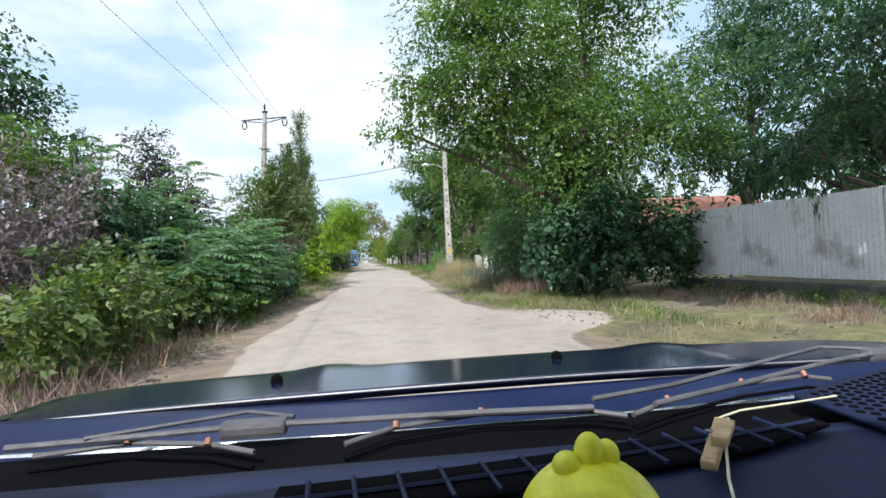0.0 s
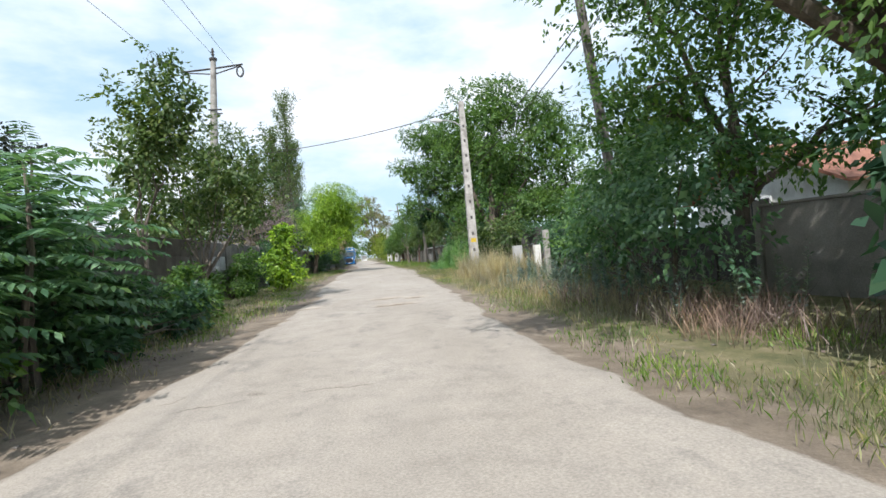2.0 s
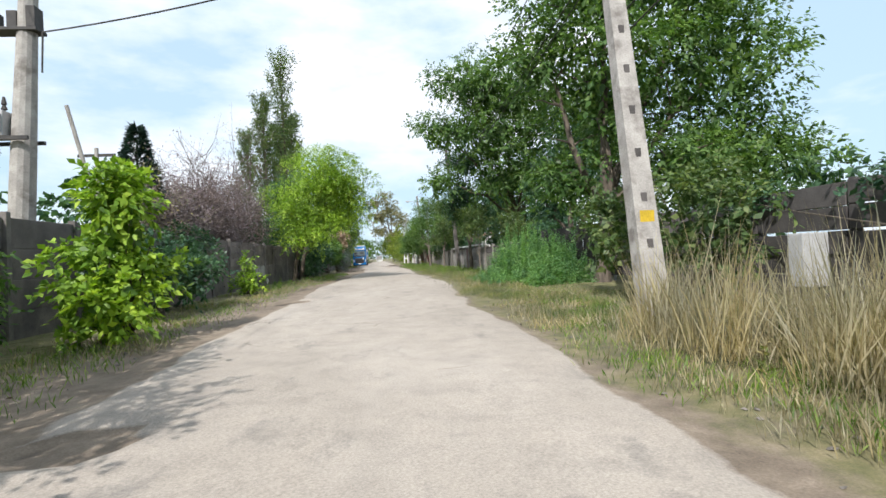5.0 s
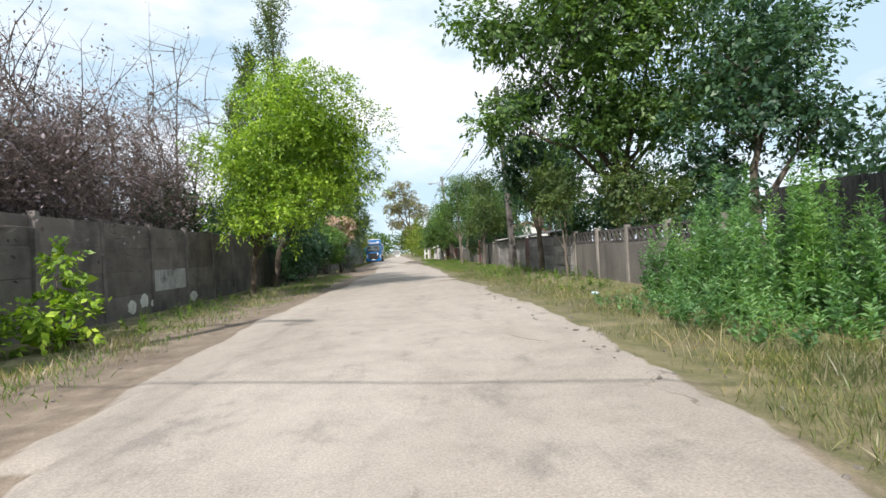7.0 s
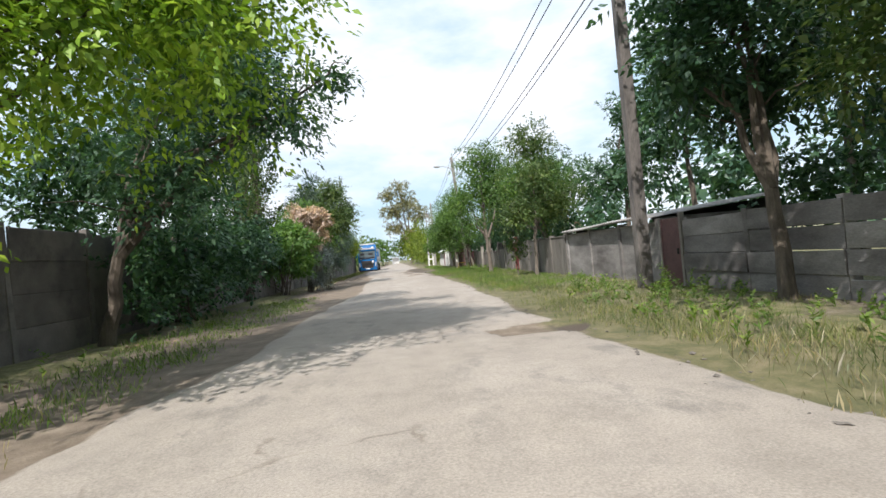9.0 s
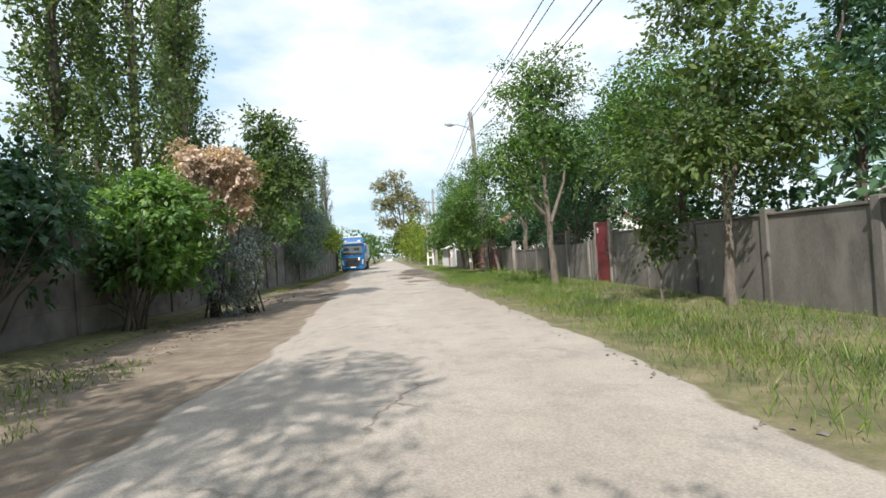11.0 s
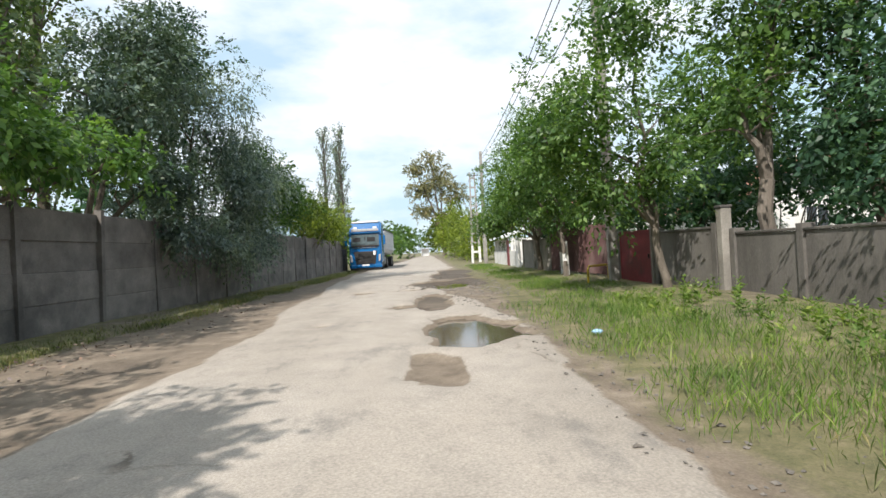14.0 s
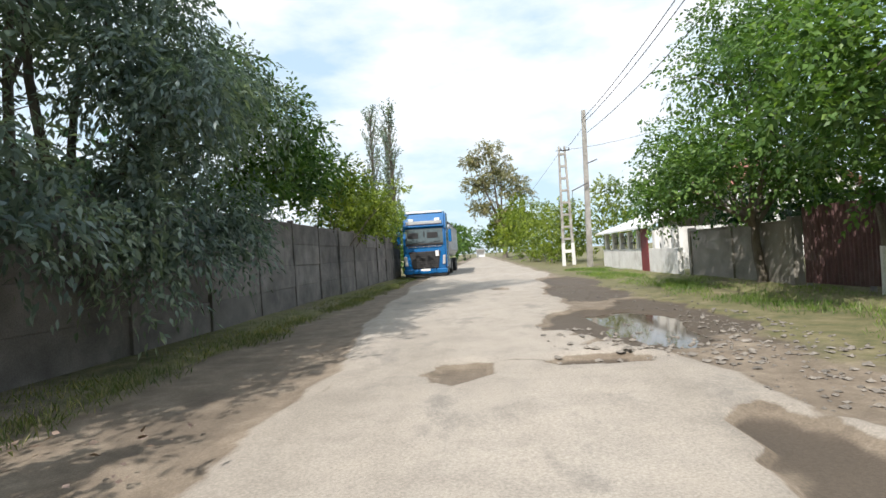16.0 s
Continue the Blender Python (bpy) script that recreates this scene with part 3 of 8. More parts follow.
def crown_quads(lobes, clusters, rng, leaf=(0.15, 0.07), per=11, spread=0.28, shell=0.5, droop=0.25, hang=0.0):
    """Sprays of leaves set alternately along short twigs, over the lumps of a crown, and broad inner leaves that close it."""
    clusters = int(clusters * 0.88) + 1
    leaf = (leaf[0] * 1.17, leaf[1] * 1.28)
    pts, out = lobe_points(lumps(lobes, rng), clusters, rng, 0.5 + 0.4 * shell, 0.45)
    up = np.array([0, 0, 1.0])
    twig = unit(out * 0.8 + 0.5 * rng.normal(size=(clusters, 3)) + up * (0.05 - hang))
    face = unit(out * 0.8 + up * 0.7 + 0.28 * rng.normal(size=(clusters, 3)))
    side = unit(np.cross(twig, face))
    along = (np.arange(per)[None, :, None] + rng.rand(clusters, per, 1)) / per
    sign = np.where(np.arange(per) % 2 == 0, 1.0, -1.0)[None, :, None]
    p = pts[:, None] + twig[:, None] * (along * spread * 1.7) - up * (along ** 2 * spread * (0.5 + hang)) + rng.normal(0, spread * 0.14, (clusters, per, 3))
    d = unit(side[:, None] * sign * (1.05 - 0.75 * along) + twig[:, None] * (0.45 + 0.6 * along) + 0.28 * rng.normal(size=(clusters, per, 3)) - up * (droop + 0.7 * hang))
    n = unit(face[:, None] + 0.32 * rng.normal(size=(clusters, per, 3)))
    size = (0.65 + 0.55 * rng.rand(clusters, per, 1) ** 0.8).reshape(-1)
    outer = leaf_quads(p.reshape(-1, 3), d.reshape(-1, 3), n.reshape(-1, 3), leaf[0] * size, leaf[1] * size, droop=0.12)
    k = max(8, int(clusters * per * 0.13))
    big = np.array(lobes, float)
    big[:, 3:] *= 0.64
    q, _ = lobe_points(big, k, rng, 0.25)
    s2 = min(1.4, max(0.24 / leaf[0], 1.0)) * (0.7 + 0.6 * rng.rand(k))
    inner = leaf_quads(q, unit(rng.normal(size=(k, 3)) - up * 0.4), unit(rng.normal(size=(k, 3)) + up * 0.3), leaf[0] * s2, leaf[1] * 1.25 * s2, droop=0.15)
    return np.concatenate([outer, inner])


def limb_rows(base, lobes, rng, radius, fork=0.35, twigs=5, lean=0.08):
    """Rows for tubes(): a trunk, a limb to each lobe and twigs in it."""
    base = Vector(base)
    top = Vector(np.mean([l[:3] for l in lobes], 0))
    split = base.lerp(Vector((base.x * 0.6 + top.x * 0.4, base.y * 0.6 + top.y * 0.4, top.z)), fork)
    rows = [(bend(base - Vector((0, 0, 0.15)), split, 0, 4, rng, radius * lean * 3), [radius * 1.25, radius, radius * 0.92, radius * 0.85, radius * 0.8])]
    for l in lobes:
        c, rad = Vector(l[:3]), Vector(l[3:])
        end = c + Vector((0, 0, 0.25 * rad.z))
        line = bend(split, end, -0.25, 5, rng, 0.10)
        r0 = radius * (0.75 if len(lobes) < 3 else 0.55)
        rows.append((line, [max(r0, radius * 0.76), r0 * 0.92, r0 * 0.74, r0 * 0.56, r0 * 0.38, r0 * 0.2]))
        for _ in range(twigs):
            start = line[int(rng.randint(2, 6))]
            way = Vector(unit(rng.normal(size=3)))
            way.z = abs(way.z) * 0.7 + 0.1
            tip = start + Vector((way.x * rad.x, way.y * rad.y, way.z * rad.z)) * 0.85
            rows.append((bend(start, tip, -0.08, 3, rng, 0.07), [r0 * 0.34, r0 * 0.24, r0 * 0.16, r0 * 0.06]))
    return rows


def shift_rows(rows, base):
    b = Vector(base)
    return [([Vector(p) - b for p in pts], r) for pts, r in rows]


def tree(name, base, lobes, label, seed, leaves=7000, leaf=(0.15, 0.07), mat=None, bark=None, radius=0.14, per=11, spread=0.28, shell=0.5, droop=0.25, hang=0.0, fork=0.35, twigs=5, category="tree", group="", whitewash=0.0):
    rng = np.random.RandomState(seed)
    t = thing(name, base, label, category, group)
    rows = shift_rows(limb_rows(base, lobes, rng, radius, fork, twigs), base)
    part("trunk", tubes(rows[:1], 9), bark or M_BARK, t)
    for k in range(1, len(rows), 1 + twigs):
        part("limb", tubes(rows[k:k + 1 + twigs], 6), bark or M_BARK, t)
    q = crown_quads(lobes, max(1, leaves // per), rng, leaf, per, spread, shell, droop, hang) - np.array(base)
    part("crown", quads_mesh("crown", q, mat or M_LEAF), None, t)
    if whitewash:
        pts = rows[0][0]
        part("limewash", tubes([([pts[0], pts[0].lerp(pts[2], 0.5), pts[0].lerp(pts[2], whitewash * 1.0)], [radius * 1.27, radius * 1.12, radius * 1.03])], 9), M_WHITEWASH, t, "white limewash on the lower trunk")
    return t


def bush(name, base, lobes, label, seed, leaves=3500, leaf=(0.11, 0.055), mat=None, per=10, spread=0.2, shell=0.35, droop=0.2, stems=7, category="shrub", group="", bark=None, hang=0.0):
    rng = np.random.RandomState(seed)
    t = thing(name, base, label, category, group)
    b = np.array(base)
    pts, _ = lobe_points(lobes, stems * 2, rng, 0.3)
    rows = [(bend((base[0] + rng.normal(0, 0.15), base[1] + rng.normal(0, 0.15), base[2] - 0.06), p, -0.1, 4, rng, 0.05), [0.028, 0.022, 0.017, 0.012, 0.006]) for p in pts]
    for row in shift_rows(rows, base):
        part("stem", tubes([row], 5), bark or M_BARK, t)
    q = crown_quads(lobes, max(1, leaves // per), rng, leaf, per, spread, shell, droop, hang) - b
    part("foliage", quads_mesh("foliage", q, mat or M_LEAF), None, t)
    return t


def frond_quads(starts, ways, rng, length=0.85, pairs=11, leaflet=(0.21, 0.070)):
    """Feathered leaves: an arching stalk with pairs of hanging leaflets."""
    out = []
    for p, w in zip(starts, ways):
        L = length * (0.7 + 0.5 * rng.rand())
        w = unit(w)
        side = unit(np.cross(w, [0, 0, 1.0]))
        t = np.linspace(0.18, 1.0, pairs)[:, None]
        spine = p + w * L * t + np.array([0, 0, 1.0]) * (0.18 * L * t - 0.42 * L * t * t)
        step = unit(np.gradient(spine, axis=0))
        size = (0.75 + 0.5 * np.sin(np.pi * np.clip(t[:, 0], 0, 0.93)))
        for s in (1, -1):
            d = unit(side * s + 0.45 * step - np.array([0, 0, 0.32]) + 0.10 * rng.normal(size=(pairs, 3)))
            n = unit(np.array([0, 0, 1.0]) + 0.25 * rng.normal(size=(pairs, 3)))
            out.append(leaf_quads(spine, d, n, leaflet[0] * size, leaflet[1] * size, 0.08, 0.08))
        stalk = np.repeat(spine[:-1], 1, 0)
        d2 = spine[1:] - spine[:-1]
        out.append(leaf_quads(stalk, unit(d2), np.tile([0, 0, 1.0], (pairs - 1, 1)), np.linalg.norm(d2, axis=1) * 1.1, np.full(pairs - 1, 0.012)))
    return np.concatenate(out)


def ailanthus(base, height, label, seed, stems=3, fronds=26, length=0.85, spread=0.5, mat=None):
    rng = np.random.RandomState(seed)
    t = thing("tree_of_heaven", base, label, "shrub", "tree of heaven saplings")
    rows, st, wy = [], [], []
    for s in range(stems):
        h = height * (1.0 if s == 0 else 0.55 + 0.35 * rng.rand())
        top = np.array([rng.normal(0, spread), rng.normal(0, spread), h]) if s else np.array([0, 0, h])
        foot = np.array([rng.normal(0, 0.12), rng.normal(0, 0.12), -0.06])
        rows.append((bend(foot, top, -0.05, 4, rng, 0.04), [0.05, 0.045, 0.038, 0.03, 0.015]))
        for k in range(fronds):
            f = 0.35 + 0.65 * (k / fronds) ** 0.75
            a = 2.4 * k + rng.rand()
            st.append(foot + (top - foot) * f)
            wy.append([math.cos(a), math.sin(a), 0.25 + 0.9 * max(0, f - 0.72) * 3 * rng.rand()])
    for row in rows:
        part("stem", tubes([row], 6), M_BARK_PALE, t)
    q = frond_quads(np.array(st), np.array(wy), rng, length)
    part("foliage", quads_mesh("foliage", q, mat or M_LEAF), None, t)
    return t


def poplar(base, height, width, label, seed, leaves=6000, mat=None, bare=0.12, columns=1):
    """A columnar crown of steep branches with gaps."""
    rng = np.random.RandomState(seed)
    t = thing("poplar", base, label, "tree", "poplars behind the fence")
    rows = [([(0, 0, -0.2), (0.05, 0.0, height * 0.4), (0.0, 0.05, height * 0.75), (0, 0, height * 0.98)], [0.26, 0.2, 0.12, 0.03])]
    qs = []
    nb = 46
    for k in range(nb):
        f = bare + (0.93 - bare) * k / nb
        a = 2.4 * k + rng.rand()
        L = width * (1.0 - 0.75 * max(0, f - 0.45)) * (0.75 + 0.5 * rng.rand())
        rise = height * (0.10 + 0.10 * rng.rand())
        p0 = Vector((0, 0, height * f))
        p1 = Vector((math.cos(a) * L, math.sin(a) * L, min(height * f + rise, height * 1.01)))
        rows.append((bend(p0, p1, 0.12, 3), [0.05, 0.04, 0.028, 0.01]))
        n = int(leaves / nb)
        u = rng.rand(n, 1) ** 0.6
        pts = np.array(p0) * (1 - u) + np.array(p1) * u + rng.normal(0, width * 0.16, (n, 3))
        d = unit(rng.normal(size=(n, 3)) - [0, 0, 0.3])
        nn = unit(rng.normal(size=(n, 3)) + [0, 0, 0.5])
        sz = 0.7 + 0.6 * rng.rand(n)
        qs.append(leaf_quads(pts, d, nn, 0.20 * sz, 0.15 * sz))
    part("trunk", tubes(rows[:1], 8), M_BARK, t)
    part("branchwork", tubes(rows[1:], 5), M_BARK, t)
    part("crown", quads_mesh("crown", np.concatenate(qs), mat or M_LEAF_APPLE), None, t)
    return t


def twiggy(name, base, tips, label, seed, branches=60, leaves=0, mat=None, leafmat=None, radius=0.05, reach=1.2):
    """A half-bare shrub: stems that fork into many thin twigs."""
    rng = np.random.RandomState(seed)
    t = thing(name, base, label, "shrub")
    rows, ends = [], []
    for tip in tips:
        tip = np.array(tip, float)
        line = bend((rng.normal(0, 0.2), rng.normal(0, 0.2), -0.06), tip, -0.2, 6, rng, 0.10)
        rows.append((line, [radius * (1 - 0.14 * i) for i in range(7)]))
        for _ in range(branches):
            f = rng.uniform(1.4, 5.99)
            s = line[int(f)].lerp(line[int(f) + 1], f - int(f))
            w = unit(rng.normal(size=3) + [0, 0, 0.5])
            L = reach * (0.4 + 0.8 * rng.rand())
            e = Vector(np.array(s) + w * L)
            mid = s.lerp(e, 0.5) + Vector(rng.normal(0, 0.06, 3))
            rows.append(([s, mid, e], [radius * 0.28, radius * 0.18, radius * 0.07]))
            ends.append(np.array(e))
            for _ in range(3):
                w2 = unit(w + 0.9 * rng.normal(size=3))
                q = mid.lerp(e, rng.rand())
                e2 = q + Vector(w2 * L * 0.5)
                rows.append(([q, e2], [radius * 0.12, radius * 0.05]))
                ends.append(np.array(e2))
    part("branchwork", tubes(rows, 3), mat or M_TWIG, t)
    if leaves:
        ends = np.array(ends)
        p = ends[rng.randint(0, len(ends), leaves)] + rng.normal(0, 0.16, (leaves, 3))
        d = unit(rng.normal(size=(leaves, 3)) - [0, 0, 0.3])
        n = unit(rng.normal(size=(leaves, 3)) + [0, 0, 0.6])
        sz = 0.6 + 0.7 * rng.rand(leaves)
        part("foliage", quads_mesh("foliage", leaf_quads(p, d, n, 0.10 * sz, 0.05 * sz), leafmat or M_LEAF_RUST), None, t)
    return t


def grass_quads(xy, h, rng, width=0.012, lean=0.35, z=0.0):
    k = len(xy)
    p = np.column_stack([xy, np.full(k, z)])
    d = unit(np.column_stack([rng.normal(0, lean, k), rng.normal(0, lean, k), np.ones(k)]))
    n = unit(np.column_stack([rng.normal(size=k), rng.normal(size=k), np.full(k, 0.3)]))
    return leaf_quads(p, d, n, h * (0.5 + 0.8 * rng.rand(k)), width * (0.6 + 0.8 * rng.rand(k)), 0.15, 0.15)


def grass_patch(name, spots, label, seed, mat, blade=0.012, lean=0.35):
    """spots: x, y, rx, ry, blades, height."""
    rng = np.random.RandomState(seed)
    qs = []
    for x, y, rx, ry, k, h in spots:
        r, a = np.sqrt(rng.rand(k)), rng.rand(k) * 2 * np.pi
        xy = np.column_stack([x + rx * r * np.cos(a), y + ry * r * np.sin(a)])
        tuft = xy[rng.randint(0, k, k)] * 0.55 + xy * 0.45 if k > 400 else xy
        qs.append(grass_quads(tuft, h * (0.6 + 0.4 * (1 - r)), rng, blade, lean, -0.03))
    ob = new(name, quads_mesh(name, np.concatenate(qs), mat))
    return tagged(ob, label, "grass", kind="stuff")


def weed_quads(spots, rng, leaf=(0.11, 0.035)):
    """Upright leafy weeds: leaves all along each stem. spots: x, y, height."""
    out, rows = [], []
    for x, y, h in spots:
        k = int(64 * h)
        tip = np.array([x + rng.normal(0, 0.12), y + rng.normal(0, 0.12), h])
        f = rng.rand(k, 1) ** 0.75
        p = np.array([x, y, 0.0]) * (1 - f) + tip * f + rng.normal(0, 0.02, (k, 3))
        a = rng.rand(k) * 2 * np.pi
        d = unit(np.column_stack([np.cos(a), np.sin(a), 0.4 + 0.7 * rng.rand(k)]))
        n = unit(np.array([0, 0, 1.0]) + 0.4 * rng.normal(size=(k, 3)))
        s = (1.35 - 0.75 * f[:, 0]) * (0.7 + 0.6 * rng.rand(k))
        out.append(leaf_quads(p, d, n, leaf[0] * s, leaf[1] * s, 0.1, 0.15))
        out.append(leaf_quads(np.array([[x, y, -0.05]]), unit(tip - [x, y, -0.05])[None], np.array([[0, -1.0, 0.1]]), np.array([h]), np.array([0.016])))
    return np.concatenate(out)


def weeds(name, area, count, height, label, seed, mat=None, leaf=(0.11, 0.035)):
    rng = np.random.RandomState(seed)
    x0, x1, y0, y1 = area
    spots = []
    for _ in range(count):
        x, y = x0 + (x1 - x0) * rng.rand(), y0 + (y1 - y0) * rng.rand()
        rim = min(1.0, 0.35 + 0.9 * min(x - x0, x1 - x, y - y0, y1 - y))
        clump = rim * 0.72 + 0.55 * float(fbm(np.array([x]), np.array([y]), 0.55, seed, 3)[0])
        spots.append((x, y, max(0.25, height * clump * (0.6 + 0.55 * rng.rand()))))
    ob = new(name, quads_mesh(name, weed_quads(spots, rng, leaf), mat or M_GRASS))
    return tagged(ob, label, "weeds", kind="stuff")


# ---------------------------------------------------------------- left side, from the start of the lane
bush("bramble_bush", (-4.2, 7.5, 0), [(-3.7, 7.4, 0.7, 0.8, 1.6, 0.8), (-4.4, 9.5, 0.9, 1.0, 1.5, 0.9), (-3.4, 10.8, 0.55, 0.6, 1.0, 0.6)], "tangled green bramble bush with dry stalks", 11, 7000, mat=M_LEAF_APPLE)
bush("bramble_bush", (-4.2, 13.2, 0), [(-3.4, 12.8, 0.45, 0.7, 1.3, 0.5), (-4.2, 14.8, 0.5, 0.8, 1.3, 0.55), (-3.1, 15.2, 0.35, 0.5, 1.0, 0.4)], "tangled green bramble bush beside the lane", 12, 6500)
bush("bramble_bush", (-4.0, 18.2, 0), [(-3.2, 18.0, 0.4, 0.6, 1.6, 0.45), (-4.0, 19.5, 0.5, 0.8, 1.5, 0.55), (-3.1, 21.2, 0.35, 0.5, 1.2, 0.4)], "low dark green bramble bush beside the lane", 13, 6000, mat=M_LEAF_DARK)
bush("bramble_bush", (-3.9, 24.2, 0), [(-3.7, 23.6, 0.4, 0.6, 1.2, 0.5), (-4.2, 25.6, 0.6, 0.7, 1.1, 0.6)], "low bramble bush against the fence", 14, 4000, mat=M_LEAF)
twiggy("withered_creeper", (-5.5, 8.6, 0), [(0.1, -0.6, 2.9), (-0.2, 0.6, 3.1), (0.2, 1.8, 2.8), (0.3, 0.2, 2.1), (0.2, 2.6, 3.2), (-0.3, -1.4, 2.7)], "withered brown creeper hanging over a dark wall", 15, 46, 3600, leafmat=M_LEAF_MAUVE, radius=0.03, reach=0.75)
bush("hedge_shrub", (-6.6, 10.0, 0), [(-6.6, 9.6, 3.2, 0.8, 1.2, 0.7), (-6.9, 11.4, 3.4, 1.0, 1.5, 0.8)], "overgrown green shrub behind the dark wall", 315, 4000, (0.11, 0.052), M_LEAF)
bush("hedge_shrub", (-5.8, 13.5, 0), [(-5.8, 13.2, 2.0, 1.2, 1.6, 1.5), (-6.0, 15.5, 2.2, 1.2, 1.6, 1.4)], "tall dense overgrown green shrub", 16, 8000, (0.13, 0.06), M_LEAF_DARK)
tree("plum_tree", (-7.6, 20.5, 0), [(-7.4, 20.4, 4.4, 1.1, 1.2, 1.9), (-6.9, 21.5, 3.4, 0.9, 1.1, 1.3)], "dark wine-leaved plum tree", 17, 6500, (0.10, 0.05), M_LEAF_WINE, radius=0.09)
tree("locust_tree", (-9.3, 15.5, 0), [(-9.2, 15.5, 6.3, 1.3, 1.5, 1.6), (-9.8, 14.6, 4.2, 1.5, 1.5, 1.8), (-8.6, 16.4, 4.0, 1.2, 1.3, 1.4)], "tall open-crowned locust tree", 18, 8500, (0.12, 0.055), M_LEAF_DARK, radius=0.12)
for i, (x, y, h, s, n) in enumerate([(-5.8, 18.8, 4.9, 2, 26), (-3.4, 13.6, 2.1, 4, 22), (-3.3, 15.4, 2.3, 4, 24), (-3.3, 17.2, 2.6, 4, 24), (-3.5, 19.0, 2.3, 3, 20), (-3.7, 11.6, 2.0, 3, 20), (-5.6, 16.2, 3.6, 3, 24), (-6.4, 13.0, 4.2, 3, 26), (-5.2, 14.6, 3.2, 3, 24), (-5.0, 20.4, 3.4, 3, 24), (-7.6, 17.0, 5.2, 2, 28)]):
    ailanthus((x, y, 0), h, "tree of heaven sapling with long feathered green leaves", 40 + i, s, n, 1.0, 0.55, M_LEAF_FROND)
tree("apple_tree", (-4.1, 22.4, 0), [(-3.5, 22.0, 4.4, 0.8, 0.9, 1.0), (-4.0, 22.2, 3.4, 0.8, 0.8, 0.7), (-3.0, 22.0, 4.6, 0.55, 0.6, 0.7), (-3.5, 22.0, 5.3, 0.4, 0.4, 0.5)], "slender apple tree with sparse upright branches", 21, 3600, (0.10, 0.055), M_LEAF_APPLE, M_BARK_PALE, 0.05, fork=0.3)
tree("apple_tree", (-4.3, 27.0, 0), [(-3.6, 27.0, 4.2, 1.6, 1.4, 1.1), (-2.9, 27.0, 3.8, 1.1, 1.1, 1.0), (-4.3, 27.2, 3.0, 1.2, 1.1, 0.8), (-2.9, 26.8, 2.8, 0.9, 0.9, 0.7), (-4.8, 28.8, 3.4, 1.2, 1.3, 1.2), (-5.2, 25.8, 3.2, 1.1, 1.2, 1.0), (-5.0, 26.2, 4.8, 1.2, 1.2, 1.0), (-3.4, 29.6, 4.2, 1.2, 1.2, 1.1), (-3.3, 29.8, 3.0, 0.9, 1.0, 0.7), (-4.7, 30.6, 4.6, 1.3, 1.4, 1.2), (-4.9, 31.4, 3.2, 1.0, 1.2, 0.8)], "apple tree with a pale forked trunk and yellowing leaves", 22, 16500, (0.10, 0.055), M_LEAF_APPLE, M_BARK_PALE, 0.06, fork=0.25)
bush("ivy_mound", (-4.8, 32.5, 0), [(-5.0, 30.6, 0.5, 0.5, 1.2, 0.6), (-4.9, 34.6, 0.9, 0.7, 1.2, 0.9), (-4.3, 32.5, 0.35, 0.5, 1.4, 0.4)], "dark green creeper grown over the fence", 23, 5000, mat=M_LEAF)
bush("maple_bush", (-3.5, 36.6, 0), [(-3.4, 36.4, 1.5, 0.85, 0.9, 1.35), (-3.2, 36.2, 2.5, 0.5, 0.5, 0.6), (-3.3, 35.9, 0.6, 0.9, 0.9, 0.6)], "bright yellow-green young maple bush", 24, 4200, (0.13, 0.075), M_LEAF_LIME)
twiggy("withered_shrub", (-6.8, 45.5, 0), [(0.2, -0.6, 3.8), (-0.5, 1.0, 3.6), (0.7, 0.6, 3.2), (0.4, -1.5, 2.8)], "withered grey-brown shrub of fine twigs", 25, 60, 2500, leafmat=M_LEAF_RUST, reach=1.1)
bush("hedge_shrub", (-4.6, 40.5, 0), [(-4.5, 39.5, 1.2, 0.9, 1.8, 1.2), (-4.4, 42.5, 1.0, 0.9, 1.8, 1.1)], "dense dark green shrub against the fence", 26, 6500, mat=M_LEAF_DARK)


def spruce(base, height, width, label, seed):
    rng = np.random.RandomState(seed)
    t = thing("spruce", base, label, "tree")
    part("trunk", tubes([([(0, 0, -0.1), (0, 0, height * 0.5), (0, 0, height)], [0.09, 0.06, 0.012])], 7), M_BARK, t)
    n = 5200
    f = rng.rand(n) ** 0.75
    z = height * (0.08 + 0.92 * f)
    tier = 0.7 + 0.3 * np.abs(np.sin(z * 4.2))
    r = width * (1 - f) * tier * (0.25 + 0.75 * rng.rand(n) ** 0.5) + 0.05
    a = rng.rand(n) * 2 * np.pi
    p = np.column_stack([r * np.cos(a), r * np.sin(a), z - 0.22 * r])
    d = unit(np.column_stack([np.cos(a), np.sin(a), -0.1 + 0.5 * rng.rand(n)]) + 0.3 * rng.normal(size=(n, 3)))
    q = leaf_quads(p, d, unit(rng.normal(size=(n, 3)) + [0, 0, 1.0]), 0.20 + 0.14 * rng.rand(n), 0.05 + 0.03 * rng.rand(n))
    part("crown", quads_mesh("crown", q, M_SPRUCE), None, t)
    return t


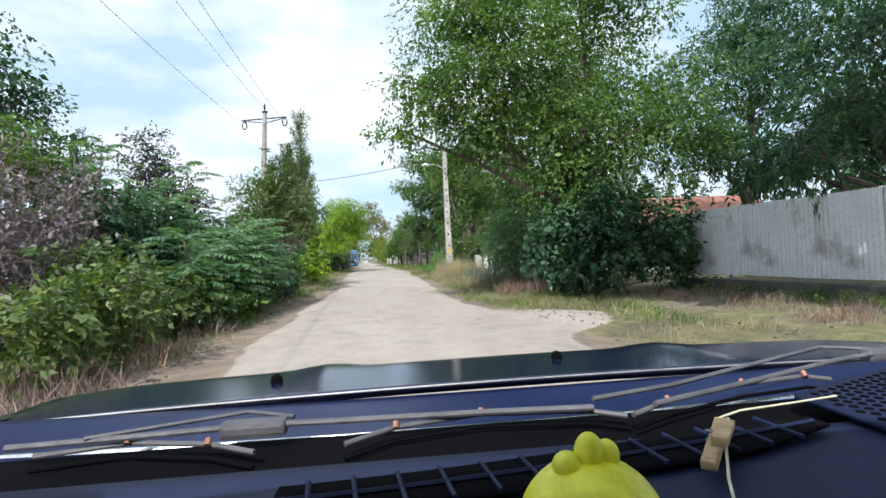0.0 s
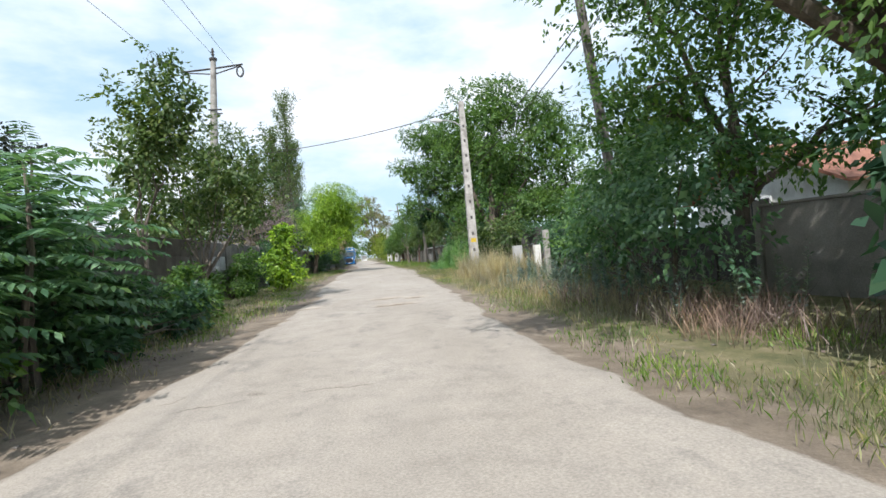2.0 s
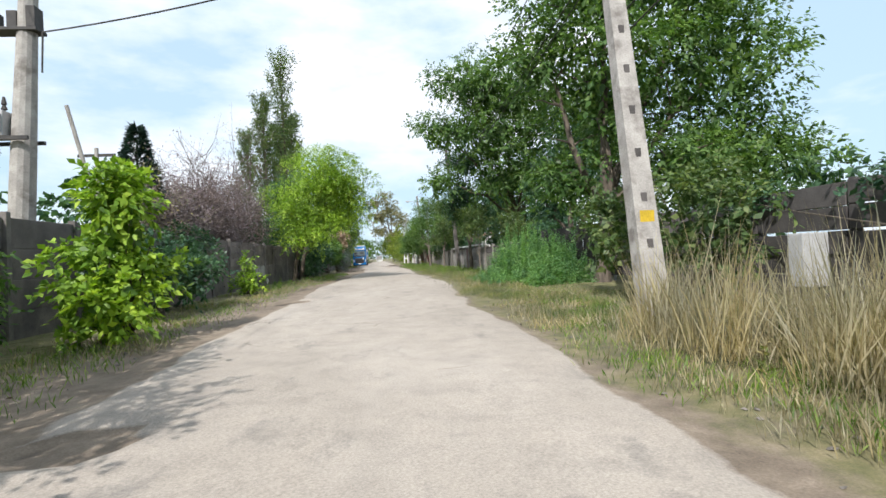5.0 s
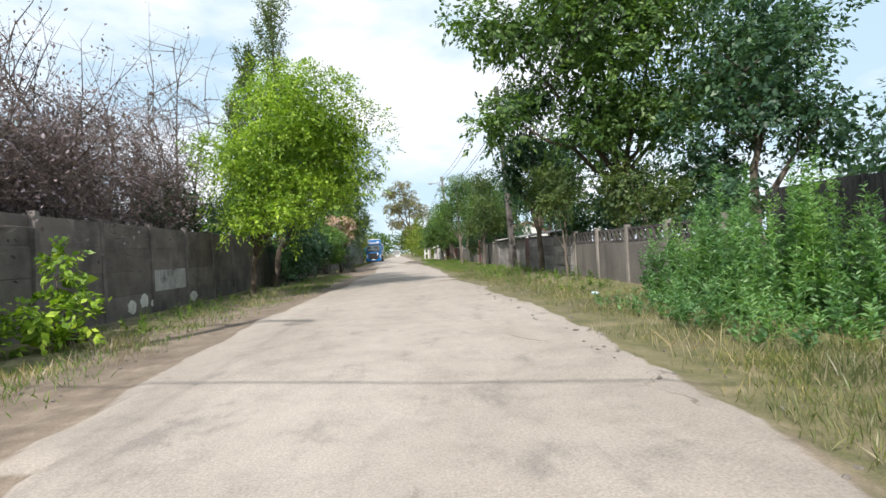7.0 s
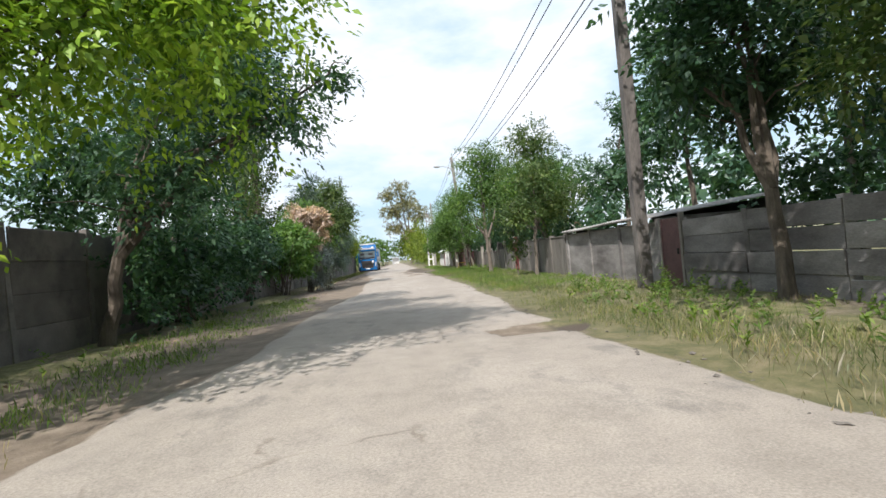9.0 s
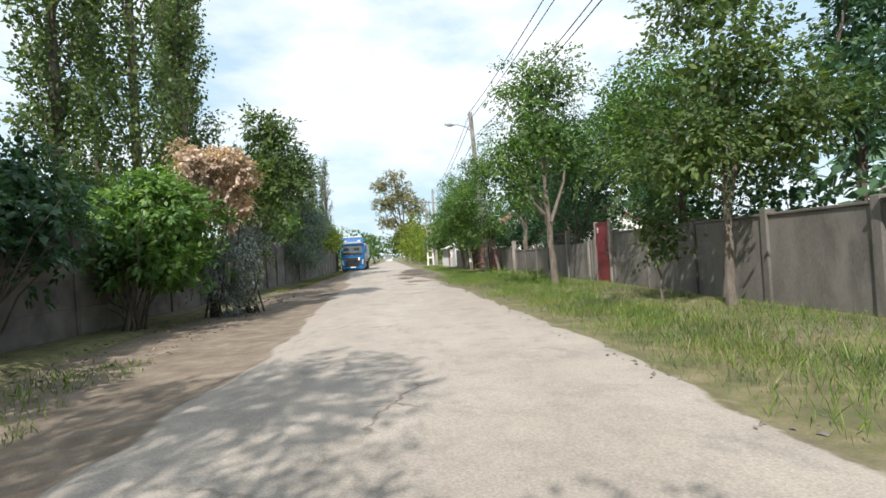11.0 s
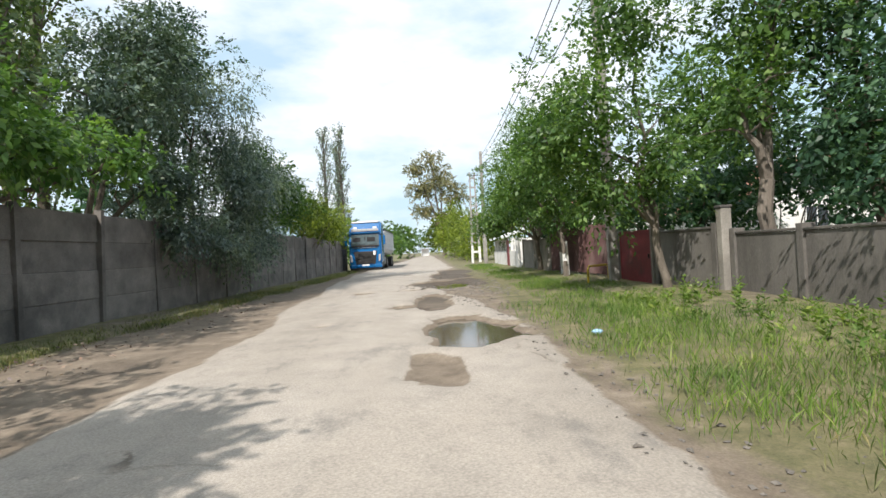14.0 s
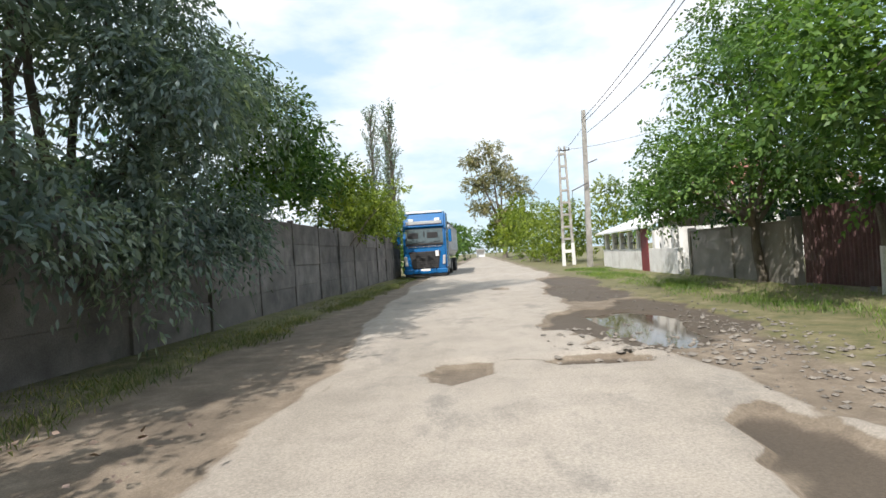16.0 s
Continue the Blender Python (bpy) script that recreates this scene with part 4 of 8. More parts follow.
spruce((-7.3, 46.5, 0), 6.4, 2.3, "dark blue-green young spruce behind the fence", 27)
for i, (x, y, h) in enumerate([(-6.9, 46.8, 4.0), (-6.9, 48.9, 4.3), (-6.8, 51.0, 4.6), (-6.8, 53.2, 4.8), (-6.7, 55.4, 5.2), (-6.7, 57.6, 5.4), (-8.4, 50.0, 4.9), (-8.2, 55.0, 5.6)]):
    rng = np.random.RandomState(60 + i)
    twiggy("withered_shrub", (x, y, 0), [(rng.normal(0.4, 0.5), rng.normal(0, 0.9), h * f) for f in (1.0, 0.9, 0.82, 0.76)], "tall withered shrub with bare purplish twigs", 70 + i, 120, 4800, leafmat=M_LEAF_MAUVE, radius=0.055, reach=1.25)
bush("climbing_creeper", (-5.9, 46.5, 0), [(-5.4, 46.2, 1.7, 0.5, 1.6, 1.0), (-5.5, 43.8, 1.7, 0.5, 1.2, 0.9)], "dark creeper hanging over the fence", 28, 3800, mat=M_LEAF_DARK)
bush("nettle_bush", (-4.4, 49.6, 0), [(-4.3, 49.5, 0.9, 0.35, 0.5, 0.8), (-4.2, 48.6, 0.4, 0.6, 0.8, 0.4)], "thin pale green sapling at the fence", 29, 900, (0.12, 0.06), M_LEAF_LIME)
tree("linden_tree", (-4.3, 60.2, 0), [(-2.2, 59.6, 6.4, 2.6, 2.7, 2.2), (-0.8, 59.8, 5.6, 1.7, 2.0, 1.8), (-3.6, 59.2, 4.8, 2.0, 2.0, 1.9), (-1.6, 60.0, 3.9, 1.9, 2.0, 1.6), (-3.3, 58.6, 3.2, 1.9, 1.6, 1.4), (-3.5, 57.3, 2.4, 0.9, 0.8, 0.6), (-2.4, 57.6, 2.7, 0.7, 0.6, 0.5)], "large bright yellow-green linden tree over the lane", 30, 56000, (0.090, 0.042), M_LEAF_LIME, radius=0.12, per=14, spread=0.30)
tree("ash_tree", (-4.7, 65.2, 0), [(-2.6, 65.0, 5.2, 1.8, 1.8, 1.6), (-1.2, 65.0, 4.5, 1.3, 1.5, 1.1), (-3.4, 65.0, 3.2, 1.5, 1.8, 1.1), (-3.4, 66.5, 7.0, 1.9, 1.9, 1.6), (0.1, 65.0, 5.0, 0.7, 0.6, 0.35)], "dark green ash tree reaching over the lane", 331, 17000, (0.11, 0.045), M_LEAF_DARK, radius=0.15)
bush("hedge_shrub", (-4.6, 69.0, 0), [(-4.3, 66.8, 1.5, 0.8, 1.6, 1.5), (-4.3, 69.2, 1.6, 1.0, 1.8, 1.6), (-4.3, 72.0, 1.8, 1.1, 1.9, 1.7)], "dense dark green overgrown hedge", 31, 11000, (0.12, 0.06), M_LEAF_DARK)
bush("hedge_shrub", (-5.0, 76.0, 0), [(-4.9, 75.2, 1.7, 0.8, 1.4, 1.7), (-4.8, 77.2, 2.3, 0.8, 1.2, 1.4)], "dark overgrown shrub leaning from the fence", 332, 7500, (0.12, 0.06), M_LEAF_DARK)
tree("ash_tree", (-7.2, 73.5, 0), [(-6.8, 73.4, 5.2, 1.9, 2.2, 1.9), (-6.2, 75.6, 4.2, 1.3, 1.6, 1.3), (-7.0, 73.0, 7.4, 1.6, 1.8, 1.5)], "tall dark ash tree behind the fence", 333, 10000, (0.12, 0.055), M_LEAF_DARK, radius=0.15)
bush("hedge_shrub", (-6.7, 60.0, 0), [(-6.7, 57.6, 2.8, 0.7, 1.6, 1.1), (-6.7, 60.6, 3.0, 0.8, 1.8, 1.2), (-6.6, 63.8, 2.9, 0.8, 1.8, 1.2), (-6.6, 67.2, 2.9, 0.8, 1.8, 1.2), (-6.6, 70.6, 3.0, 0.8, 1.8, 1.2)], "dark shrubs rising behind the fence", 334, 9000, (0.12, 0.06), M_LEAF_DARK)
tree("ash_tree", (-5.6, 70.0, 0), [(-5.8, 68.0, 4.2, 1.5, 2.2, 1.4)], "dark green ash tree behind the fence", 32, 5000, mat=M_LEAF_DARK)
bush("walnut_bush", (-4.2, 79.6, 0), [(-4.0, 80.0, 2.2, 1.5, 1.5, 1.3), (-3.5, 79.6, 1.2, 0.8, 0.9, 0.6), (-4.9, 80.6, 1.6, 0.9, 1.0, 1.0)], "leafy young walnut bush beside the dirt verge", 33, 9000, (0.14, 0.06), M_LEAF_LIGHT, droop=0.45)
bush("dead_creeper", (-3.4, 82.2, 0), [(-3.2, 82.0, 3.4, 0.95, 1.0, 0.85), (-3.9, 82.0, 4.0, 0.5, 0.6, 0.55), (-2.7, 82.0, 2.8, 0.5, 0.6, 0.5)], "withered tan creeper heaped on a tree", 34, 8500, (0.085, 0.052), M_LEAF_DEAD, shell=0.55, spread=0.14)
bush("silver_bush", (-2.7, 82.8, 0), [(-2.6, 82.4, 1.4, 0.6, 0.7, 0.9), (-3.0, 83.2, 2.0, 0.6, 0.7, 0.7), (-2.8, 82.3, 0.6, 0.7, 0.7, 0.6), (-3.5, 82.0, 1.1, 0.7, 0.7, 0.9)], "silvery grey-green olive bush", 35, 8000, (0.08, 0.024), M_LEAF_SILVER, hang=0.4)
tree("cherry_tree", (-3.4, 85.2, 0), [(-2.6, 84.6, 3.6, 1.4, 1.5, 1.3), (-2.4, 84.5, 5.2, 1.0, 0.9, 0.6), (-1.6, 84.6, 4.1, 0.6, 0.8, 0.8), (-3.9, 87.6, 2.7, 0.7, 0.9, 0.7), (-3.8, 87.2, 2.8, 1.1, 1.5, 1.5)], "young cherry tree with loose top shoots", 36, 10500, (0.12, 0.06), M_LEAF_APPLE, radius=0.07)
for i, (x, y, h, w) in enumerate([(-10.1, 93.0, 27.0, 1.9), (-17.0, 103.0, 20.0, 1.5), (-10.3, 99.5, 21.0, 1.7), (-12.0, 90.5, 21.0, 1.5), (-12.4, 104.0, 21.0, 1.4), (-13.8, 107.5, 22.0, 1.4)]):
    poplar((x, y, 0), h, w, "tall narrow poplar behind the fence", 90 + i, 10500 if i < 4 else 6500, None)
tree("elm_tree", (-6.0, 92.5, 0), [(-4.6, 92.8, 3.7, 1.3, 1.6, 1.1), (-4.6, 94.6, 3.1, 1.2, 1.2, 0.8), (-5.6, 91.0, 4.6, 1.6, 1.8, 1.3), (-4.1, 96.3, 3.2, 0.7, 0.9, 0.6)], "light green elm tree leaning over the fence", 37, 10000, (0.12, 0.06), M_LEAF_LIGHT)
tree("elm_tree", (-6.2, 97.8, 0), [(-5.2, 97.6, 4.5, 1.5, 1.9, 1.4), (-5.4, 99.4, 6.4, 1.6, 1.7, 1.4), (-4.6, 99.2, 3.1, 1.0, 1.4, 0.9)], "dark green elm tree hanging over the fence", 38, 14000, (0.11, 0.05), M_LEAF_OLIVE)
tree("olive_tree", (-5.9, 103.4, 0), [(-5.2, 103.2, 4.6, 1.8, 1.9, 1.7), (-4.0, 103.2, 3.5, 1.1, 1.4, 1.0), (-4.5, 103.2, 2.6, 1.0, 1.2, 0.7), (-5.6, 102.0, 6.6, 1.8, 1.8, 1.6), (-6.0, 101.0, 3.0, 1.2, 1.2, 1.0), (-4.6, 105.2, 4.2, 1.3, 1.4, 1.4), (-4.4, 101.0, 2.0, 0.75, 1.1, 0.8), (-4.7, 99.5, 2.0, 0.6, 1.0, 0.8), (-4.2, 105.0, 1.8, 0.6, 1.3, 0.9), (-4.1, 102.7, 1.6, 0.6, 1.2, 0.8)], "silvery grey-green oleaster tree hanging over the fence", 39, 39000, (0.105, 0.036), M_LEAF_GREY, hang=0.5)
tree("elm_tree", (-6.0, 108.6, 0), [(-5.5, 108.5, 5.2, 1.2, 1.5, 1.4), (-4.3, 108.6, 4.0, 1.0, 1.3, 1.0), (-5.2, 108.5, 3.1, 1.2, 1.4, 1.0), (-4.8, 111.0, 3.6, 1.2, 1.6, 1.3)], "green elm tree behind the fence", 140, 11000, (0.12, 0.06), M_LEAF)
bush("hedge_shrub", (-6.3, 116.0, 0), [(-4.6, 113.4, 3.6, 1.2, 1.4, 1.2), (-4.4, 117.0, 3.3, 1.5, 2.0, 1.1), (-5.2, 121.0, 3.8, 1.3, 1.8, 1.1), (-5.6, 118.0, 2.9, 1.5, 2.4, 1.6), (-5.6, 122.0, 3.0, 1.6, 2.4, 1.6), (-5.8, 126.0, 3.0, 1.6, 2.4, 1.6)], "bright green shrubs overtopping the fence", 141, 21000, (0.115, 0.06), M_LEAF_SPRING)
bush("hedge_shrub", (-5.6, 142.0, 0), [(-5.6, 136.0, 2.2, 1.8, 4.0, 2.2), (-5.2, 144.0, 2.0, 1.8, 4.0, 2.0), (-5.4, 152.0, 2.2, 1.8, 4.0, 2.2), (-5.0, 165, 2.2, 1.8, 6.0, 2.2)], "green roadside shrubs beyond the truck", 142, 9000, (0.27, 0.14), M_LEAF)
for i, (x, y, h) in enumerate([(-8.1, 146.5, 16.2), (-10.3, 148.5, 16.6), (-9.2, 151.0, 15.0)]):
    poplar((x, y, 0), h, 0.95, "thin half-bare poplar far along the lane", 150 + i, 1900, M_LEAF_GREY)

# ---------------------------------------------------------------- right side
tree("walnut_tree", (7.2, 15.4, 0), [(4.5, 14.6, 6.0, 2.6, 2.4, 2.2), (2.1, 14.4, 5.6, 1.6, 1.6, 1.3), (6.3, 14.0, 3.8, 2.2, 1.8, 1.6), (8.4, 14.8, 5.2, 2.7, 2.6, 2.4), (7.0, 15.6, 8.8, 3.6, 3.0, 2.4), (1.3, 14.4, 4.6, 0.9, 0.8, 0.5), (3.2, 14.6, 8.0, 2.0, 2.0, 1.4), (3.5, 14.6, 4.5, 1.2, 1.2, 1.1)], "large walnut tree with branches hanging over the lane", 200, 60000, (0.104, 0.049), M_LEAF, radius=0.24, per=12, spread=0.36, droop=0.5)
tree("walnut_tree", (8.8, 21.0, 0), [(6.4, 20.4, 3.8, 1.7, 1.7, 1.6), (8.2, 20.6, 5.6, 2.4, 2.4, 2.2), (9.4, 21.4, 8.2, 2.6, 2.6, 2.4), (7.0, 21.6, 7.0, 1.9, 1.9, 1.6), (7.6, 19.0, 2.6, 1.4, 1.2, 0.8), (9.7, 18.4, 3.0, 1.4, 1.2, 1.1)], "large dark walnut tree behind the roadside weeds", 201, 21000, (0.115, 0.056), M_LEAF, radius=0.2, per=12, spread=0.34, droop=0.5)
tree("pine_tree", (13.4, 16.8, 0), [(13.4, 16.2, 6.6, 2.8, 2.6, 2.6), (14.6, 17.2, 9.0, 2.8, 2.6, 2.2), (11.8, 16.4, 4.4, 1.6, 1.6, 1.3)], "dark tall pine behind the sheet fence", 202, 19000, (0.17, 0.045), M_LEAF_DARK, radius=0.2, hang=0.3)
tree("pine_tree", (12.6, 10.5, 0), [(12.4, 10.5, 6.4, 2.4, 2.4, 2.2), (12.6, 11.5, 3.8, 1.9, 1.8, 0.9), (14.4, 12.5, 5.0, 2.0, 2.0, 1.6), (9.6, 10.4, 3.0, 1.0, 1.2, 0.6), (10.8, 13.2, 3.2, 1.2, 1.2, 0.9)], "dark tall pine with a bare trunk behind the sheet fence", 203, 16000, (0.17, 0.045), M_LEAF_DARK, radius=0.2, hang=0.3)
bush("elder_bush", (6.0, 13.6, 0), [(4.9, 13.6, 1.3, 1.1, 1.0, 1.2), (5.9, 13.3, 1.2, 1.2, 1.0, 1.1), (7.2, 13.2, 1.1, 1.3, 1.2, 1.0), (6.5, 13.6, 2.2, 1.3, 1.0, 0.9), (8.3, 13.2, 1.3, 0.9, 1.0, 1.3)], "dense dark elder bush under the walnut tree", 204, 16000, (0.12, 0.06), M_LEAF_DARK, droop=0.4)
bush("elder_bush", (5.6, 18.4, 0), [(5.1, 17.6, 1.5, 0.9, 1.3, 1.4), (5.4, 19.4, 1.7, 0.9, 1.3, 1.5), (5.8, 21.4, 1.5, 1.0, 1.3, 1.3)], "dark elder bush with dry stalks at its foot", 205, 7500, (0.095, 0.047), M_LEAF_FROND, droop=0.4)
bush("hop_bush", (7.0, 24.6, 0), [(6.8, 24.0, 1.6, 1.3, 1.3, 1.2), (7.8, 24.2, 2.9, 1.5, 1.5, 1.4), (9.4, 24.2, 3.9, 1.1, 1.2, 1.4), (8.2, 26.2, 1.8, 1.2, 1.2, 1.4)], "tall dark tangle of wild hop", 206, 9000, (0.11, 0.055), M_LEAF_LIGHT)
tree("locust_tree", (13.2, 33.5, 0), [(13.2, 33.2, 4.6, 1.3, 1.4, 1.5), (13.9, 33.6, 6.0, 1.2, 1.3, 1.0), (12.4, 33.6, 3.2, 0.9, 0.9, 0.6)], "dark open-crowned locust tree behind the wall", 207, 5500, (0.10, 0.05), M_LEAF_WINE)
tree("walnut_tree", (8.2, 42.8, 0), [(8.8, 43.0, 6.4, 2.9, 2.8, 2.9), (12.6, 43.0, 6.4, 2.9, 2.8, 2.9), (9.0, 43.0, 9.6, 2.9, 2.8, 2.0), (13.4, 42.8, 3.9, 2.5, 2.2, 1.8), (7.6, 43.4, 3.4, 1.5, 1.5, 0.9), (6.7, 43.6, 7.4, 1.3, 1.4, 1.2), (10.4, 41.4, 3.4, 1.8, 1.4, 1.4), (12.0, 43.0, 9.0, 2.4, 2.2, 1.6)], "broad full walnut tree behind the street lamp pole", 208, 42000, (0.15, 0.074), M_LEAF, radius=0.24, per=12, spread=0.38, droop=0.4)
bush("elder_bush", (7.6, 36.2, 0), [(7.6, 36.2, 1.5, 1.2, 1.4, 1.4), (6.8, 38.2, 1.3, 1.0, 1.4, 1.2)], "pale green elder bush behind the pole", 209, 6000, (0.12, 0.06), M_LEAF_APPLE)
tree("ash_tree", (10.2, 46.4, 0), [(10.6, 46.6, 5.6, 1.9, 1.9, 1.9), (9.3, 45.6, 3.2, 1.0, 1.2, 0.7), (11.0, 47.2, 7.6, 2.0, 2.0, 1.6), (12.8, 46.0, 4.0, 1.8, 1.8, 1.6)], "ash tree with drooping bright branches near the lane", 210, 13000, (0.125, 0.05), M_LEAF_LIGHT, radius=0.16, droop=0.6, per=12)
tree("walnut_tree", (10.4, 60.6, 0), [(7.8, 58.5, 8.3, 3.2, 2.8, 2.1), (11.2, 58.8, 8.9, 3.4, 3.0, 2.6), (13.6, 58.5, 6.8, 2.3, 2.4, 2.2), (5.1, 58.2, 8.4, 1.5, 1.5, 1.3), (5.0, 58.6, 5.6, 1.1, 1.3, 0.9), (7.2, 58.6, 11.4, 2.4, 2.2, 1.8), (8.6, 58.5, 5.6, 2.2, 2.0, 1.4), (9.0, 58.5, 11.0, 3.0, 2.6, 1.8), (11.2, 59.0, 5.6, 2.0, 1.8, 1.5)], "tall walnut tree behind the concrete wall", 211, 44000, (0.165, 0.082), M_LEAF, radius=0.18, per=12, spread=0.38, droop=0.4, fork=0.45)
bush("hedge_shrub", (9.4, 78.0, 0), [(9.3, 74.8, 1.6, 0.8, 1.6, 1.1), (9.4, 78.0, 1.8, 0.8, 1.7, 1.2), (9.5, 81.2, 1.7, 0.8, 1.6, 1.1), (9.7, 84.4, 2.0, 0.9, 1.6, 1.4), (9.4, 87.6, 1.7, 0.8, 1.7, 1.1), (9.4, 91.0, 1.6, 0.8, 1.7, 1.1), (9.4, 94.4, 1.5, 0.8, 1.7, 1.1)], "dark garden shrubs close behind the stained walls", 336, 8500, (0.12, 0.06), M_LEAF_DARK)
bush("hedge_shrub", (9.0, 110.4, 0), [(8.6, 110.4, 2.0, 1.1, 1.4, 1.0), (9.8, 108.0, 2.2, 1.2, 1.4, 1.1), (8.2, 112.6, 2.0, 1.0, 1.3, 1.0)], "dark shrubs behind the yard wall", 338, 5500, (0.13, 0.065), M_LEAF_DARK)
bush("hedge_shrub", (9.4, 60.0, 0), [(9.2, 52.4, 1.9, 0.8, 1.5, 1.0), (9.6, 60.6, 2.1, 0.9, 1.7, 1.1), (9.5, 63.6, 2.0, 0.9, 1.7, 1.1), (10.6, 56.4, 2.2, 1.0, 1.8, 1.2)], "dark garden shrubs behind the walls", 335, 7500, (0.12, 0.06), M_LEAF_DARK)
bush("lilac_bush", (8.9, 55.2, 0), [(8.8, 54.6, 2.2, 0.7, 1.4, 0.9), (8.9, 57.6, 2.6, 0.8, 1.4, 1.1)], "grey-green lilac behind the wall", 212, 4800, (0.10, 0.05), M_LEAF_APPLE)
tree("plum_tree", (7.2, 58.6, 0), [(7.0, 58.4, 3.0, 0.8, 0.9, 0.9), (7.4, 59.4, 3.5, 0.7, 0.8, 0.8), (6.7, 59.6, 3.3, 0.7, 0.9, 0.8)], "thin plum tree with a pale forked trunk by the wall", 213, 4200, (0.10, 0.05), M_LEAF_APPLE, M_BARK_PALE, 0.05, fork=0.3)
tree("walnut_tree", (7.2, 62.0, 0), [(7.0, 63.0, 5.4, 1.3, 1.4, 1.4), (7.9, 63.2, 3.7, 1.3, 1.3, 1.0), (7.4, 63.2, 7.6, 1.5, 1.5, 1.2), (6.4, 63.0, 4.0, 0.8, 0.9, 0.7)], "leaning walnut tree before the plank fence", 214, 14000, (0.13, 0.062), M_LEAF_DARK, radius=0.13, per=12)
for i, (x, y, lobes, n, mat, r) in enumerate([
    (7.0, 76.4, [(7.1, 76.4, 4.0, 1.2, 1.4, 1.2), (6.2, 76.4, 2.7, 1.0, 1.1, 0.8), (8.2, 76.6, 2.9, 1.2, 1.3, 1.0), (7.4, 77.0, 5.6, 1.2, 1.3, 0.9)], 12000, M_LEAF_APPLE, 0.085),
    (6.5, 77.8, [(6.4, 77.7, 1.3, 0.5, 0.5, 0.7)], 700, M_LEAF_APPLE, 0.03),
    (8.9, 80.8, [(8.6, 80.6, 4.4, 1.9, 2.0, 1.8), (8.0, 79.8, 3.0, 1.3, 1.4, 0.9), (7.2, 80.4, 4.4, 1.0, 1.2, 1.0), (9.0, 81.2, 3.0, 1.4, 1.5, 1.0)], 12000, M_LEAF, 0.10),
    (6.4, 84.4, [(6.2, 84.4, 4.9, 1.5, 1.5, 1.1), (4.9, 84.3, 4.0, 0.9, 1.0, 0.9), (7.3, 84.6, 4.4, 1.2, 1.2, 1.1), (5.1, 84.2, 2.9, 0.8, 0.9, 0.6), (6.4, 84.8, 6.4, 1.6, 1.7, 1.1)], 13500, M_LEAF, 0.115),
    (8.8, 89.4, [(8.8, 88.6, 4.2, 1.6, 2.0, 1.8), (8.4, 91.0, 2.9, 1.6, 1.8, 1.2), (9.4, 86.6, 3.6, 1.4, 1.6, 1.4), (10.2, 84.8, 3.6, 1.3, 1.4, 1.2)], 14000, M_LEAF_DARK, 0.12),
    (7.3, 97.6, [(5.4, 97.0, 3.7, 1.4, 1.7, 1.6), (6.3, 97.0, 5.6, 1.1, 1.3, 1.2), (4.6, 97.2, 3.2, 0.7, 1.0, 0.9), (5.8, 97.4, 2.1, 1.0, 1.2, 0.8), (7.0, 97.2, 2.6, 0.9, 1.2, 0.9)], 14000, M_LEAF, 0.10),
    (8.4, 95.6, [(8.8, 95.6, 5.0, 1.6, 1.6, 1.3), (8.0, 95.4, 3.6, 1.0, 1.1, 0.8), (8.8, 95.6, 7.0, 1.5, 1.5, 1.2)], 9500, M_LEAF, 0.16),
    (6.6, 104.0, [(5.8, 103.8, 4.2, 1.8, 2.0, 1.8), (4.9, 103.8, 3.0, 1.3, 1.4, 1.2), (6.5, 104.2, 2.4, 1.4, 1.4, 0.9), (6.7, 104.2, 5.7, 1.4, 1.4, 1.2)], 13000, M_LEAF, 0.10),
    (6.8, 109.6, [(6.8, 109.5, 4.4, 2.4, 2.3, 1.9), (5.5, 109.4, 2.9, 1.6, 1.7, 1.2), (7.6, 109.0, 2.6, 1.8, 1.7, 1.1), (4.8, 109.4, 2.0, 0.9, 1.1, 0.7), (7.4, 109.8, 6.2, 1.8, 1.8, 1.2), (6.2, 107.6, 3.0, 1.3, 1.3, 1.0), (5.6, 111.6, 2.7, 1.4, 1.5, 1.0), (6.9, 112.6, 3.5, 1.6, 1.5, 1.4), (8.8, 108.6, 3.4, 1.7, 1.6, 1.5)], 33000, M_LEAF, 0.12)]):
    tree("fruit_tree", (x, y, 0), lobes, "young fruit sapling by the wall" if n < 1000 else ("fruit tree with limewashed trunk on the grass verge" if i in (7,) else "fruit tree on the grass verge before the wall"), 220 + i, n, (0.095, 0.052), mat, M_BARK_PALE, r, fork=0.42, twigs=6, group="fruit trees along the wall", whitewash=1.6 if i == 7 else 0)
tree("fruit_tree", (6.9, 105.7, 0), [(6.6, 105.4, 1.75, 0.38, 0.36, 0.30)], "limewashed stub of a young fruit tree with few shoots", 229, 260, (0.10, 0.055), M_LEAF_LIGHT, M_BARK_PALE, 0.065, fork=0.8, twigs=3, group="fruit trees along the wall", whitewash=1.3)
tree("garden_tree", (12.6, 79.5, 0), [(12.6, 79.6, 4.6, 1.8, 2.0, 1.6), (13.8, 80.6, 6.2, 1.4, 1.6, 1.3), (12.9, 80.0, 7.6, 0.9, 1.0, 1.0)], "dark garden tree behind the wall", 240, 7000, (0.15, 0.07), M_LEAF_DARK)
tree("garden_tree", (12.4, 89.5, 0), [(12.2, 89.5, 5.6, 2.4, 2.8, 2.4)], "garden tree behind the wall", 241, 9500, (0.14, 0.068), M_LEAF_DARK)
